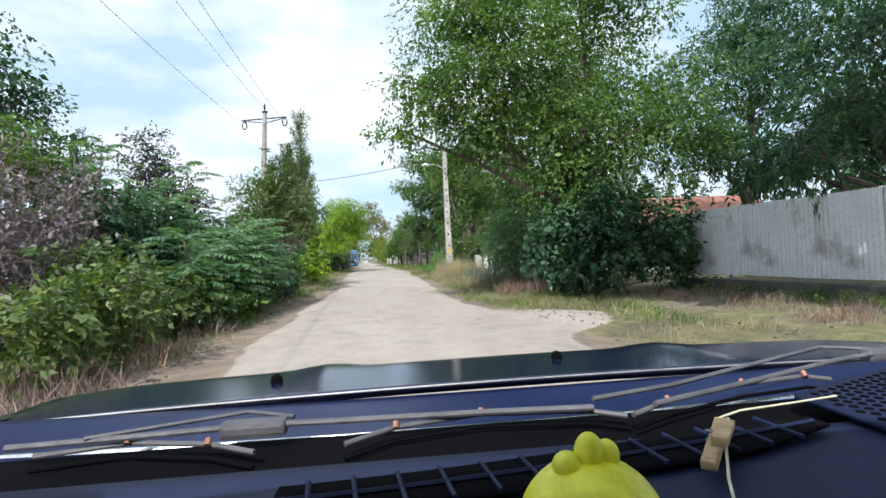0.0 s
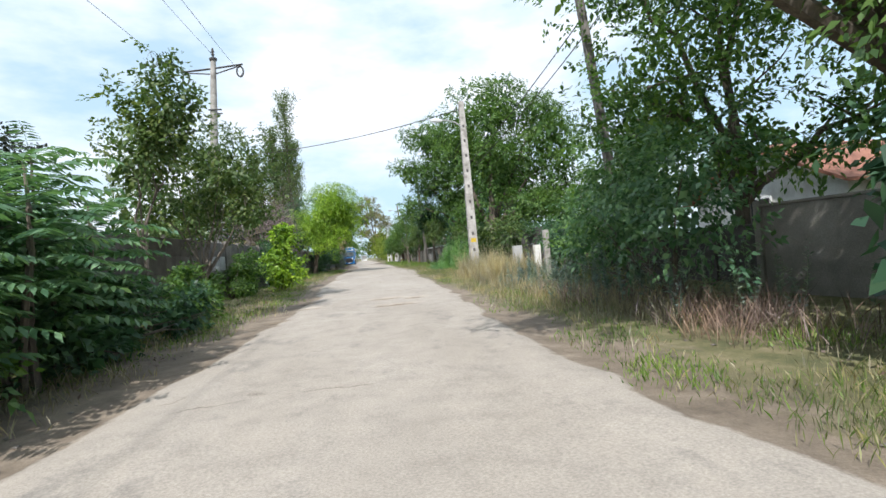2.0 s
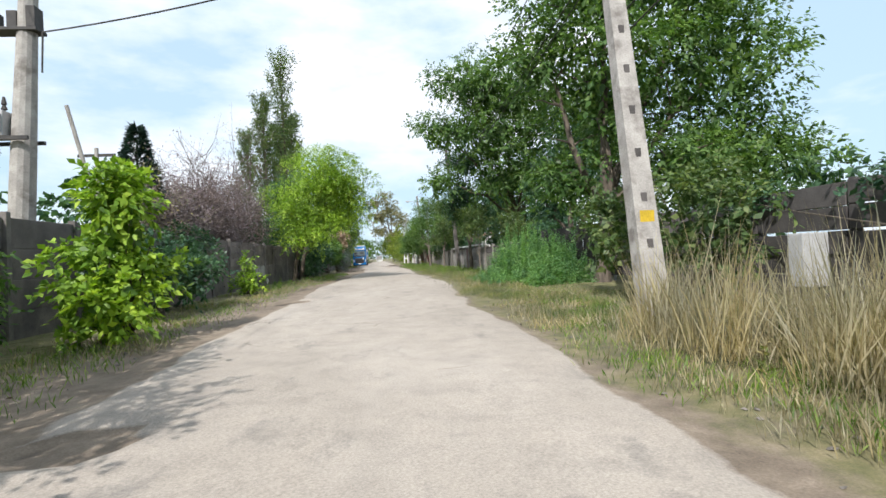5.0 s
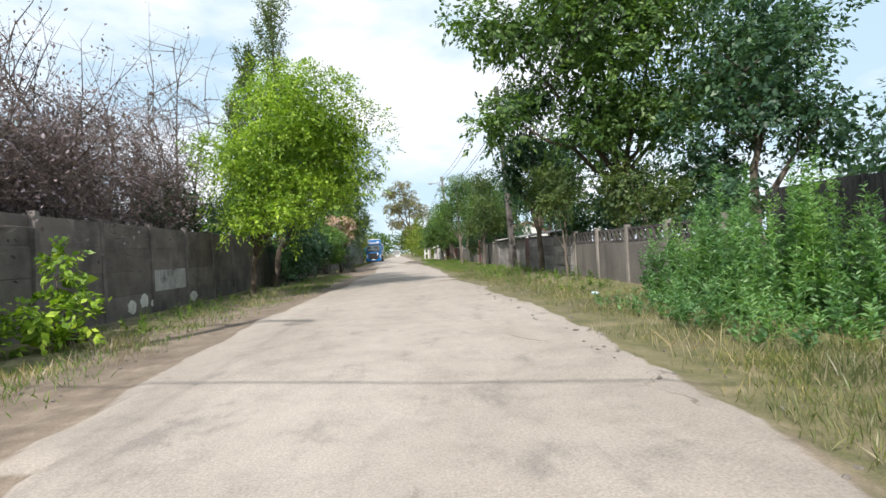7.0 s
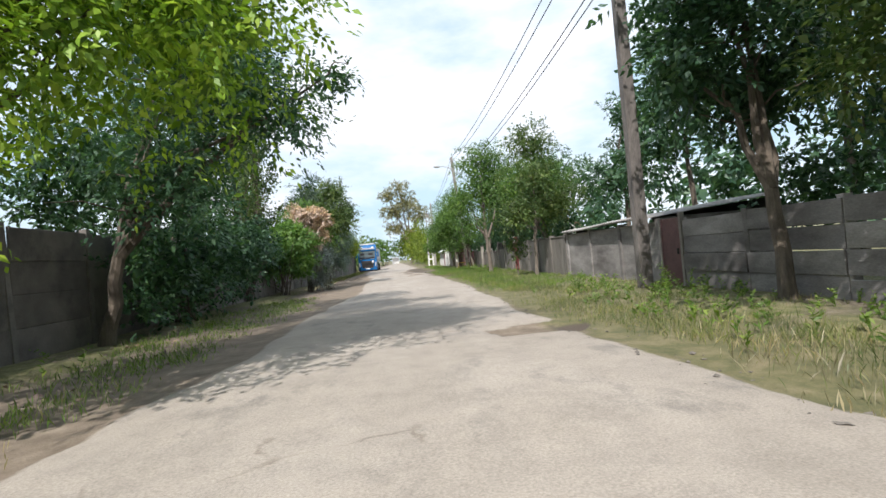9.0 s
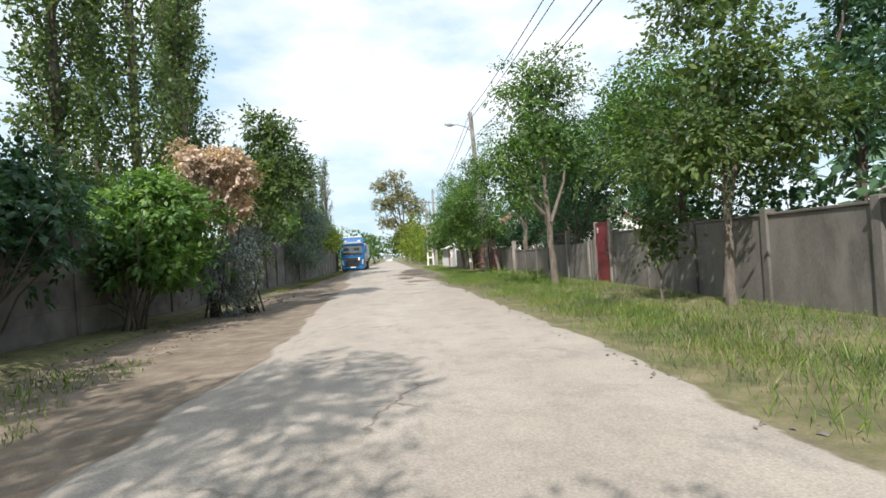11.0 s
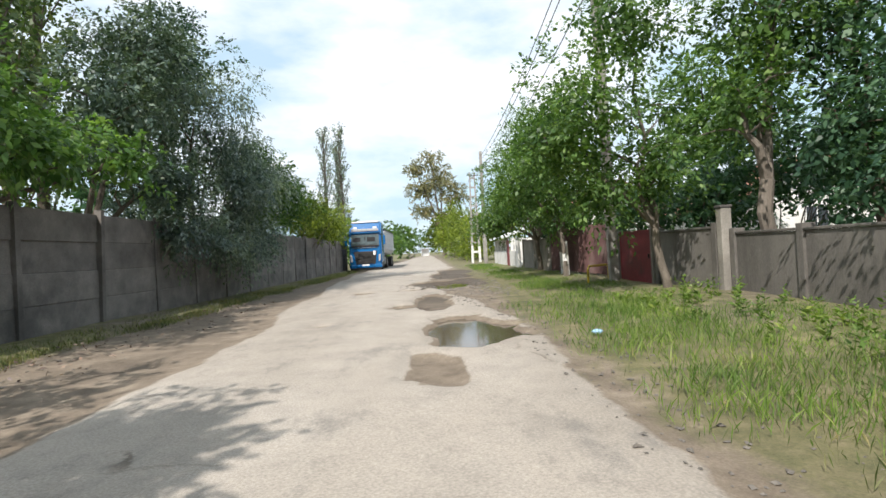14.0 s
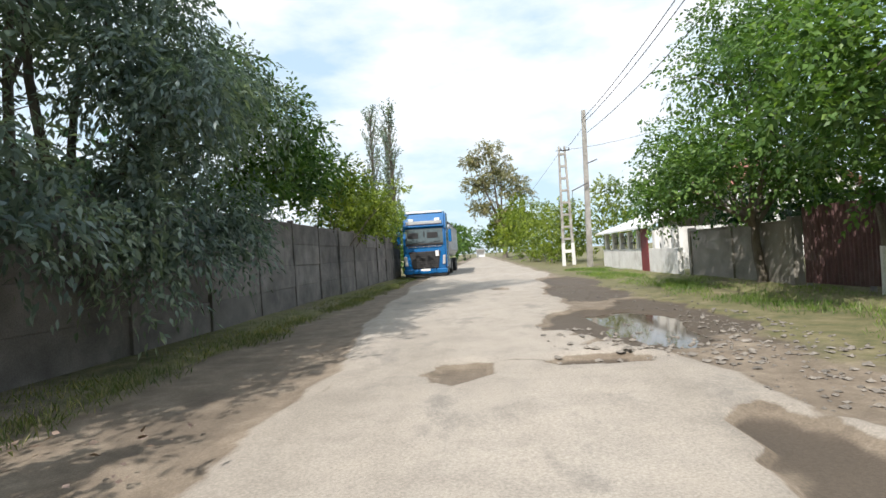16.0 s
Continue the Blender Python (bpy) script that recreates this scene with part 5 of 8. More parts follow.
tree("garden_tree", (11.8, 72.0, 0), [(11.4, 72.0, 5.4, 2.0, 3.2, 2.6)], "garden tree behind the shed", 242, 6500, (0.2, 0.1), M_LEAF_DARK)
tree("garden_tree", (12.0, 104.0, 0), [(11.8, 104.0, 5.0, 2.4, 3.4, 2.6)], "garden tree behind the sheet gate", 243, 7000, (0.2, 0.1), M_LEAF)
bush("hedge_shrub", (7.0, 142.0, 0), [(7.0, 138.0, 2.6, 2.2, 4.0, 2.6), (6.6, 146.0, 3.0, 2.4, 4.0, 3.2), (5.8, 156.0, 3.2, 2.4, 6.0, 3.4), (9.0, 132.0, 2.8, 2.2, 3.5, 2.8), (6.8, 140.0, 1.1, 2.0, 5.0, 1.3), (6.2, 150.0, 1.1, 2.0, 6.0, 1.3)], "rounded green roadside shrubs along the lane", 245, 23000, (0.17, 0.088), M_LEAF_SPRING)
bush("hedge_shrub", (5.6, 172.0, 0), [(5.0, 172.0, 3.6, 2.4, 7.0, 3.8), (6.2, 188.0, 5.6, 3.0, 8.0, 5.6), (3.6, 205.0, 4.0, 2.6, 6.0, 4.2)], "green trees along the far lane", 246, 12000, (0.36, 0.19), M_LEAF_SPRING)
tree("old_tree", (4.6, 200.0, 0), [(4.6, 200.0, 16.4, 3.6, 3.6, 2.8), (0.8, 200.0, 14.6, 3.4, 3.4, 2.4), (-0.8, 200.0, 19.0, 2.4, 2.4, 1.8), (2.6, 200.0, 20.8, 2.6, 2.6, 2.0), (7.4, 200.0, 13.0, 3.2, 3.2, 2.6), (1.0, 200.0, 9.6, 2.8, 2.8, 2.2), (5.2, 200.0, 7.6, 3.0, 3.0, 2.6)], "tall old tree with a rusty thin crown far down the lane", 247, 13000, (0.36, 0.2), M_LEAF_RUST, M_BARK_PALE, 0.45, spread=0.7)
bush("far_trees", (-3.4, 215.0, 0), [(-4.8, 200.0, 3.2, 2.5, 14.0, 3.2), (-4.4, 240.0, 5.0, 4.0, 8.0, 5.0), (-1.5, 290.0, 5.0, 6.0, 6.0, 5.5), (6.0, 285.0, 6.0, 6.0, 6.0, 6.5), (6.4, 232.0, 4.2, 3.0, 7.0, 4.4), (-7.0, 228.0, 5.0, 4.0, 8.0, 5.2), (-12.0, 255.0, 5.0, 6.0, 8.0, 5.5)], "hazy trees closing the far end of the lane", 248, 9000, (0.6, 0.32), M_LEAF)


tree("ash_tree", (12.2, 66.0, 0), [(12.0, 66.0, 5.6, 1.7, 2.0, 2.0), (13.6, 66.4, 4.0, 1.5, 1.6, 1.4), (12.6, 66.2, 8.2, 1.6, 1.8, 1.6)], "dark ash tree behind the openwork wall", 249, 9000, (0.15, 0.07), M_LEAF_DARK, radius=0.16)
# Out of view: added only to shade the sheet fence and verge.
tree("walnut_tree", (8.6, 0.6, 0), [(5.2, 4.4, 8.4, 1.9, 1.9, 1.2), (3.9, 4.4, 9.6, 1.8, 1.9, 1.2), (7.8, 4.2, 8.2, 2.2, 2.2, 1.4), (6.4, 4.8, 9.6, 2.2, 2.2, 1.5), (8.8, 2.6, 7.4, 2.2, 2.2, 1.5), (7.0, 1.6, 10.6, 2.4, 2.6, 1.6), (9.6, 4.4, 9.4, 2.0, 2.0, 1.4)], "unseen walnut tree added to shade the sheet fence", 251, 24000, (0.24, 0.13), M_LEAF, radius=0.2, per=12, spread=0.36)


bush("hedge_shrub", (9.4, 100.8, 0), [(9.3, 99.0, 2.0, 1.0, 1.6, 1.2), (9.2, 101.8, 2.2, 1.1, 1.8, 1.3), (9.0, 104.4, 2.1, 1.0, 1.6, 1.2)], "dense green shrubs behind the red gate", 252, 7000, (0.12, 0.06), M_LEAF_DARK)


tree("elm_tree", (-7.6, 104.6, 0), [(-7.4, 104.4, 6.2, 1.9, 2.0, 1.8), (-6.6, 103.6, 8.0, 2.0, 2.0, 1.6), (-8.6, 103.0, 4.8, 1.6, 1.8, 1.6)], "dark tall elm tree behind the fence", 254, 13000, (0.12, 0.055), M_LEAF_DARK, radius=0.16)
tree("garden_tree", (11.6, 54.6, 0), [(11.4, 54.4, 5.4, 2.0, 2.0, 2.0), (12.8, 55.4, 7.6, 2.2, 2.2, 2.0), (10.6, 55.6, 3.4, 1.2, 1.6, 1.1), (13.4, 54.0, 4.0, 1.8, 1.8, 1.6)], "dark garden tree behind the openwork wall", 255, 15000, (0.14, 0.065), M_LEAF_DARK, radius=0.18)
twiggy("dead_tree", (-6.9, 52.4, 0), [(0.4, -0.6, 6.6), (-0.7, 0.5, 6.2), (0.9, 0.8, 5.6), (-0.2, -1.4, 5.4)], "dead bare-branched tree behind the fence", 256, 44, 900, leafmat=M_LEAF_MAUVE, mat=M_BARK, radius=0.06, reach=1.7)
twiggy("dead_tree", (-6.9, 60.4, 0), [(0.4, -0.6, 9.2), (-0.8, 0.5, 8.4), (1.0, 0.6, 7.6), (-0.2, -1.4, 7.4)], "tall dead bare-branched tree behind the fence", 337, 46, 900, leafmat=M_LEAF_MAUVE, mat=M_BARK, radius=0.07, reach=1.9)
bush("hop_bush", (7.3, 27.4, 0), [(7.4, 26.2, 0.7, 0.9, 1.3, 0.8), (7.8, 29.6, 0.8, 0.8, 1.4, 0.9), (8.3, 31.8, 1.3, 0.5, 1.2, 0.9), (8.8, 29.8, 1.9, 0.35, 1.7, 0.32), (8.9, 33.4, 1.95, 0.35, 1.8, 0.32), (9.0, 36.8, 1.95, 0.35, 1.8, 0.32)], "dark tangle of hop and bindweed at the board fence", 257, 9500, (0.09, 0.045), M_LEAF_DARK)


tree("garden_tree", (10.4, 95.4, 0), [(9.9, 95.2, 4.2, 1.5, 1.4, 1.5), (11.3, 95.2, 5.6, 1.7, 1.6, 1.7), (10.2, 95.6, 7.2, 1.8, 1.6, 1.5), (9.5, 95.0, 2.6, 1.1, 1.1, 1.0), (11.6, 94.6, 3.0, 1.4, 1.3, 1.2)], "dense dark garden tree behind the low wall", 258, 16000, (0.11, 0.055), M_LEAF_DARK, radius=0.16)


bush("hedge_shrub", (11.6, 99.8, 0), [(9.9, 100.0, 2.4, 1.2, 1.3, 1.3), (11.6, 99.8, 2.7, 1.5, 1.4, 1.4), (13.4, 100.2, 2.8, 1.5, 1.4, 1.4), (15.0, 101.0, 2.6, 1.3, 1.3, 1.3)], "dense dark garden shrubs behind the wall", 259, 8500, (0.13, 0.065), M_LEAF_DARK)


bush("hedge_shrub", (-7.2, 34.0, 0), [(-6.9, 31.0, 2.6, 1.0, 1.4, 1.1), (-7.2, 34.0, 2.9, 1.1, 1.5, 1.2), (-7.4, 37.4, 3.0, 1.1, 1.6, 1.3)], "pale green shrubs rising behind the fence", 260, 8000, (0.10, 0.05), M_LEAF_APPLE)


def far_wood(x0, x1, y0, y1, count, seed, label):
    rng = np.random.RandomState(seed)
    qs = []
    for _ in range(count):
        x, y = x0 + (x1 - x0) * rng.rand(), y0 + (y1 - y0) * rng.rand()
        h, w = 5 + 5 * rng.rand(), 2.0 + 1.8 * rng.rand()
        qs.append(crown_quads([(x, y, h * 0.55, w, w, h * 0.48)], 46, rng, (0.6, 0.36), 10, 0.8, 0.4))
    return tagged(new("far_wood", quads_mesh("far_wood", np.concatenate(qs), M_LEAF_DARK)), label, "trees", kind="stuff")


far_wood(-38, -19, 0, 190, 26, 300, "distant belt of green trees beyond the fence")
far_wood(18, 36, 0, 190, 26, 301, "distant belt of green trees beyond the gardens")


# ---------------------------------------------------------------- fences and walls
def slab(w, h, d, bevel=0.012):
    """A panel in the y-z plane, w long, h high, d thick, standing at z 0, with worn edges."""
    bm = boxes((-d / 2, 0, 0, d / 2, w, h), bevel=bevel)
    return bm


PITCH = 2.22


def concrete_fence(x_of, y0, bays, rows, row_h, label, mat, post_h, pale=(), seed=1, lean=0.013, peeled=()):
    t = thing("concrete_fence", (0, y0, 0), label, "fence")
    rng = np.random.RandomState(seed)
    panel = bm_mesh("panel", slab(PITCH - 0.10, row_h + 0.002, 0.06, 0.020), mat)
    panel_pale = bm_mesh("panel", slab(PITCH - 0.10, row_h + 0.002, 0.06, 0.020), M_FENCE_PALE)
    panel_dark = bm_mesh("panel", slab(PITCH - 0.10, row_h + 0.002, 0.06, 0.020), M_FENCE_DARK)
    post = bm_mesh("post", boxes((-0.075, -0.06, -0.3, 0.075, 0.06, post_h), bevel=0.012), mat)
    for k in range(bays + 1):
        y = k * PITCH
        m = pose(x_of(y0 + y), y, rng.normal(0, 0.012), rng.normal(0, 0.7), rng.normal(0, 0.9), 0)
        part("post", post, None, t, at=m)
        if k == bays:
            break
        turn = math.degrees(math.atan2(x_of(y0 + y) - x_of(y0 + y + PITCH), PITCH))
        for r in range(rows):
            m = pose(x_of(y0 + y) + rng.normal(0, lean), y + 0.05, 0.02 + r * row_h, 0, rng.normal(0, 0.35), turn)
            # The first 27 bays take the darker panels.
            part("panel", panel_pale if (k, r) in pale else (panel_dark if k < 27 else panel), None, t, at=m)
    for y, z, w, h in peeled:
        bm = bmesh.new()
        ring = [(y - y0 + w * math.cos(a) * (0.75 + 0.45 * rng.rand()), z + h * math.sin(a) * (0.75 + 0.45 * rng.rand())) for a in np.linspace(0, 2 * math.pi, 14, endpoint=False)]
        x = x_of(y) + 0.048
        front = [bm.verts.new((x + 0.014, p, q)) for p, q in ring]
        back = [bm.verts.new((x - 0.02, p, q)) for p, q in ring]
        bm.faces.new(front)
        for k in range(14):
            bm.faces.new((front[k], back[k], back[(k + 1) % 14], front[(k + 1) % 14]))
        part("lime_patch", bm, M_WHITEWASH, t, "peeling patch of white lime")
    return t


def left_line(y):
    return float(np.interp(y, [0, 40, 60, 90, 130], [-5.9, -5.5, -5.3, -5.05, -4.95]))


concrete_fence(left_line, 8.0, 54, 4, 0.575, "weathered dark grey concrete panel fence with posts", M_FENCE, 2.40, pale=((21, 1), (11, 2)), seed=3, peeled=((53.5, 0.30, 0.22, 0.16), (54.1, 0.42, 0.20, 0.20), (54.6, 0.30, 0.16, 0.10), (57.2, 0.28, 0.30, 0.16), (33.2, 1.25, 0.30, 0.10)))


def wall_run(name, y0, y1, x0, x1, height, label, mat, thick=0.14, cap=True):
    """A rendered wall between two points of the verge."""
    L = math.hypot(y1 - y0, x1 - x0)
    t = thing(name, (x0, y0, 0), label, "wall", turn=math.degrees(math.atan2(x0 - x1, y1 - y0)))
    part("wall_body", boxes((0, 0, -0.2, thick, L, height), bevel=0.015), mat, t)
    if cap:
        part("coping", boxes((-0.03, 0, height + 0.003, thick + 0.03, L, height + 0.05), bevel=0.012), mat, t)
    n = max(1, round(L / 2.3))
    post = bm_mesh("pier", boxes((-0.05, -0.08, -0.2, thick + 0.04, 0.08, height + 0.12), bevel=0.015), mat)
    for k in range(n + 1):
        part("pier", post, None, t, at=(0, min(max(k * L / n, 0.09), L - 0.09), 0))
    return t


def lattice_wall(y0, bays, x0, label, low=1.32, high=1.78, first=0):
    """Plain slabs below, a row of cast openwork above from the bay first on, between posts."""
    t = thing("lattice_wall", (x0, y0, 0), label, "wall")
    body = bm_mesh("slab", boxes((-0.03, 0, -0.1, 0.04, PITCH - 0.12, low), bevel=0.012), M_WALL_STAIN_SHADE)
    tall = bm_mesh("post", boxes((-0.08, -0.065, -0.3, 0.08, 0.065, high + 0.08), bevel=0.014), M_WALL)
    short = bm_mesh("post", boxes((-0.08, -0.065, -0.3, 0.08, 0.065, low + 0.08), bevel=0.014), M_WALL)
    bm = boxes((-0.02, 0, low + 0.004, 0.03, PITCH - 0.12, low + 0.05), (-0.02, 0, high - 0.05, 0.03, PITCH - 0.12, high))
    n, w = 7, PITCH - 0.12
    half = (high - low) / 2 - 0.05
    for k in range(n):
        c = w * (k + 0.5) / n
        ring = [(0, c + 0.40 * w / n * math.cos(a), low + 0.05 + half + half * math.sin(a)) for a in np.linspace(0, 2 * math.pi, 15)]
        tube(bm, ring, 0.024, 6)
        for s in (-1, 1):
            tube(bm, [(0.004, c + s * 0.5 * w / n, low + 0.04), (0.004, c + s * 0.34 * w / n, low + 0.05 + half), (0.004, c + s * 0.5 * w / n, high - 0.04)], 0.020, 5)
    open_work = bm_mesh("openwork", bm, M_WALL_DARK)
    for k in range(bays + 1):
        part("post", tall if k >= first else short, None, t, at=(0, k * PITCH, 0))
        if k < bays:
            part("slab", body, None, t, at=(0, k * PITCH + 0.06, 0))
            if k >= first:
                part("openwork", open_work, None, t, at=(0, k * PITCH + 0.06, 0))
    return t


def board_fence(y0, y1, x0, x1, height, label, rows=4, mat=None):
    """Wide weathered boards, one above another, on posts."""
    L = math.hypot(y1 - y0, x1 - x0)
    t = thing("board_fence", (x0, y0, 0), label, "fence", turn=math.degrees(math.atan2(x0 - x1, y1 - y0)))
    rng = np.random.RandomState(int(y0 * 10))
    n = max(1, round(L / 2.2))
    w, h = L / n, height / rows
    board = bm_mesh("board", boxes((-0.025, 0.02, 0, 0.025, w - 0.02, h - 0.012), bevel=0.010), mat or M_BOARD)
    post = bm_mesh("post", boxes((-0.07, -0.07, -0.3, 0.07, 0.07, height + 0.1), bevel=0.012), mat or M_BOARD)
    for k in range(n + 1):
        part("post", post, None, t, at=pose(0.03, k * w, 0, rng.normal(0, 1), rng.normal(0, 1.5), 0))
        if k < n:
            for r in range(rows):
                part("board", board, None, t, at=pose(-0.04 + rng.normal(0, 0.012), k * w, 0.05 + r * h, rng.normal(0, 0.7), rng.normal(0, 1.6), 0))
    return t


def sheet_mesh(L, h, mat, wave=0.11, depth=0.018, name="sheet"):
    n = int(L / wave * 6)
    ys_ = np.linspace(0, L, n)
    xs_ = depth * np.sign(np.sin(ys_ / wave * 2 * np.pi)) * np.abs(np.sin(ys_ / wave * 2 * np.pi)) ** 0.5
    v = [(x, y, 0) for x, y in zip(xs_, ys_)] + [(x, y, h) for x, y in zip(xs_, ys_)] + [(x + 0.004, y, 0) for x, y in zip(xs_, ys_)] + [(x + 0.004, y, h) for x, y in zip(xs_, ys_)]
    f = [(i, i + n, i + n + 1, i + 1) for i in range(n - 1)] + [(2 * n + i, 2 * n + i + 1, 3 * n + i + 1, 3 * n + i) for i in range(n - 1)] + [(n + i, 3 * n + i, 3 * n + i + 1, n + i + 1) for i in range(n - 1)]
    return mesh_of(name, v, f, mat)


def sheet_fence(y0, y1, x0, x1, base, height, label, mat, plinth=True):
    L = math.hypot(y1 - y0, x1 - x0)
    t = thing("sheet_fence", (x0, y0, 0), label, "fence", turn=math.degrees(math.atan2(x0 - x1, y1 - y0)))
    n = max(1, round(L / 2.0))
    w = L / n
    sh = sheet_mesh(w - 0.012, height - base, mat)
    post = bm_mesh("post", boxes((0.03, -0.04, -0.3, 0.10, 0.04, height - 0.02), bevel=0.006), M_STEEL)
    rng = np.random.RandomState(int(y0 * 7) + 5)
    for k in range(n + 1):
        part("post", post, None, t, at=(0, k * w, 0))
        if k < n:
            part("sheet", sh, None, t, at=pose(0, k * w, base + rng.normal(0, 0.012), rng.normal(0, 0.4), rng.normal(0, 0.5), 0))
    part("rail", boxes((0.025, 0, base + 0.15, 0.06, L, base + 0.20), (0.025, 0, height - 0.25, 0.06, L, height - 0.20)), M_STEEL, t)
    if plinth:
        part("plinth", boxes((-0.02, 0, -0.2, 0.22, L, base - 0.12), bevel=0.02), M_WALL_DARK, t)
    return t


sheet_fence(0.5, 14.2, 9.9, 9.0, 0.46, 2.18, "pale grey corrugated sheet fence on a stone plinth", M_SHEET)
wall_run("garden_wall", 16.6, 19.2, 7.7, 7.6, 1.58, "light grey rendered gatepost wall under the trees", M_WALL)
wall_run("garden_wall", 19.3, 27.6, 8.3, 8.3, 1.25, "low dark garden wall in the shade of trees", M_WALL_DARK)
board_fence(27.8, 39.0, 8.9, 9.2, 2.05, "dark stained board fence behind dry grass", 5, M_WALL_DARK)
sheet_fence(39.2, 49.8, 9.2, 8.4, 0.25, 2.05, "dark sheet fence behind tall weeds", M_WALL_DARK, False)
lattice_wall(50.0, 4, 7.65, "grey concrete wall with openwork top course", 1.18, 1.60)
board_fence(59.05, 65.6, 7.6, 7.65, 1.5, "weathered grey plank fence sagging between posts", 4)
wall_run("shed_wall", 66.9, 74.0, 7.75, 7.65, 1.55, "grey asbestos-board shed wall facing the lane", M_BOARD)
# The dark colour of this run stands for the shade of trees.
wall_run("garden_wall", 74.1, 83.3, 7.65, 7.9, 1.55, "tall grey rendered garden wall, tree shade put into its streaked colour", M_WALL_STAIN_SHADE)
wall_run("garden_wall", 84.75, 85.2, 7.93, 7.95, 1.3, "short grey wall stub beside the red gate", M_WALL_STAIN_SHADE)
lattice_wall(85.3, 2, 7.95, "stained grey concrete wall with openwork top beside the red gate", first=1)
wall_run("garden_wall", 90.05, 96.0, 7.95, 7.9, 1.18, "low stained concrete wall with moss streaks", M_WALL_STAIN_SHADE)
wall_run("garden_wall", 108.35, 114.0, 6.95, 6.85, 1.45, "grey rendered yard wall in the shade of a tree", M_WALL)


def gate(place, width, height, label, mat, turn=0.0, name="metal_gate", sign=False):
    t = thing(name, place, label, "gate", turn=turn)
    part("leaf", boxes((-0.02, 0, 0.06, 0.02, width, height), bevel=0.006), mat, t)
    part("gate_frame", boxes((-0.035, 0, 0.04, -0.021, 0.05, height + 0.01), (-0.035, width - 0.05, 0.04, -0.021, width, height + 0.01), (-0.035, 0.05, 0.04, -0.021, width - 0.05, 0.10), (-0.035, 0.05, height - 0.05, -0.021, width - 0.05, height + 0.01), (-0.035, 0.05, height * 0.5, -0.021, width - 0.05, height * 0.5 + 0.05)), mat, t)
    part("gatepost", boxes((-0.05, -0.11, -0.3, 0.05, -0.01, height + 0.12), bevel=0.008), M_WALL, t)
    part("gatepost", boxes((-0.05, width + 0.01, -0.3, 0.05, width + 0.11, height + 0.05), bevel=0.008), M_WALL, t)
    part("handle", boxes((-0.075, 0.08, height * 0.48, -0.036, 0.10, height * 0.56)), M_IRON, t)
    if sign:
        part("plate", boxes((-0.04, width - 0.26, height - 0.32, -0.0362, width - 0.14, height - 0.14)), M_WHITEP, t, "small pale enamel plate")
    return t


gate((7.92, 83.55, 0), 0.98, 1.93, "dark red painted steel garden gate, closed", M_RED, sign=True)
gate((7.68, 65.85, 0), 0.85, 1.62, "rusty brown plank door, closed", M_MAROON, name="plank_door")
wall_run("garden_wall", 96.3, 99.0, 7.8, 7.65, 1.32, "stained brown-grey concrete wall with dark streaks", M_WALL_STAIN_SHADE)
post = thing("concrete_post", (7.85, 96.15, 0), "tall grey weathered concrete post between two walls", "post")
part("shaft", boxes((-0.11, -0.10, -0.3, 0.11, 0.10, 1.72), bevel=0.02), M_WALL, post)
part("cap", boxes((-0.13, -0.12, 1.723, 0.13, 0.12, 1.78), bevel=0.02), M_WALL_DARK, post)
gate((7.6, 99.12, 0), 2.0, 1.42, "dark red painted sheet gate, closed", M_RED, 2.0)
sheet_fence(101.2, 108.2, 7.4, 7.05, 0.12, 1.75, "faded maroon corrugated sheet fence", M_MAROON, False)


def gas_pipe():
    t = thing("gas_pipe", (6.35, 100.6, 0), "yellow gas pipe bent low beside the gate", "pipe")
    part("pipe", tubes([([(0, 0, -0.1), (0, 0, 0.42), (0.06, 0.06, 0.50), (0.25, 0.2, 0.50), (0.72, 0.55, 0.50), (0.8, 0.62, 0.44), (0.8, 0.62, -0.1)], 0.032)], 9), M_YELLOW, t)
    return t


gas_pipe()


# ---------------------------------------------------------------- poles and wires
def insulator_rows(x, y, z, h=0.16, r=0.05):
    return [([(x, y, z), (x, y, z + h * 0.2), (x, y, z + h * 0.25), (x, y, z + h * 0.5), (x, y, z + h * 0.55), (x, y, z + h)], [r * 0.4, r * 0.4, r, r * 0.45, r * 0.85, r * 0.35])]


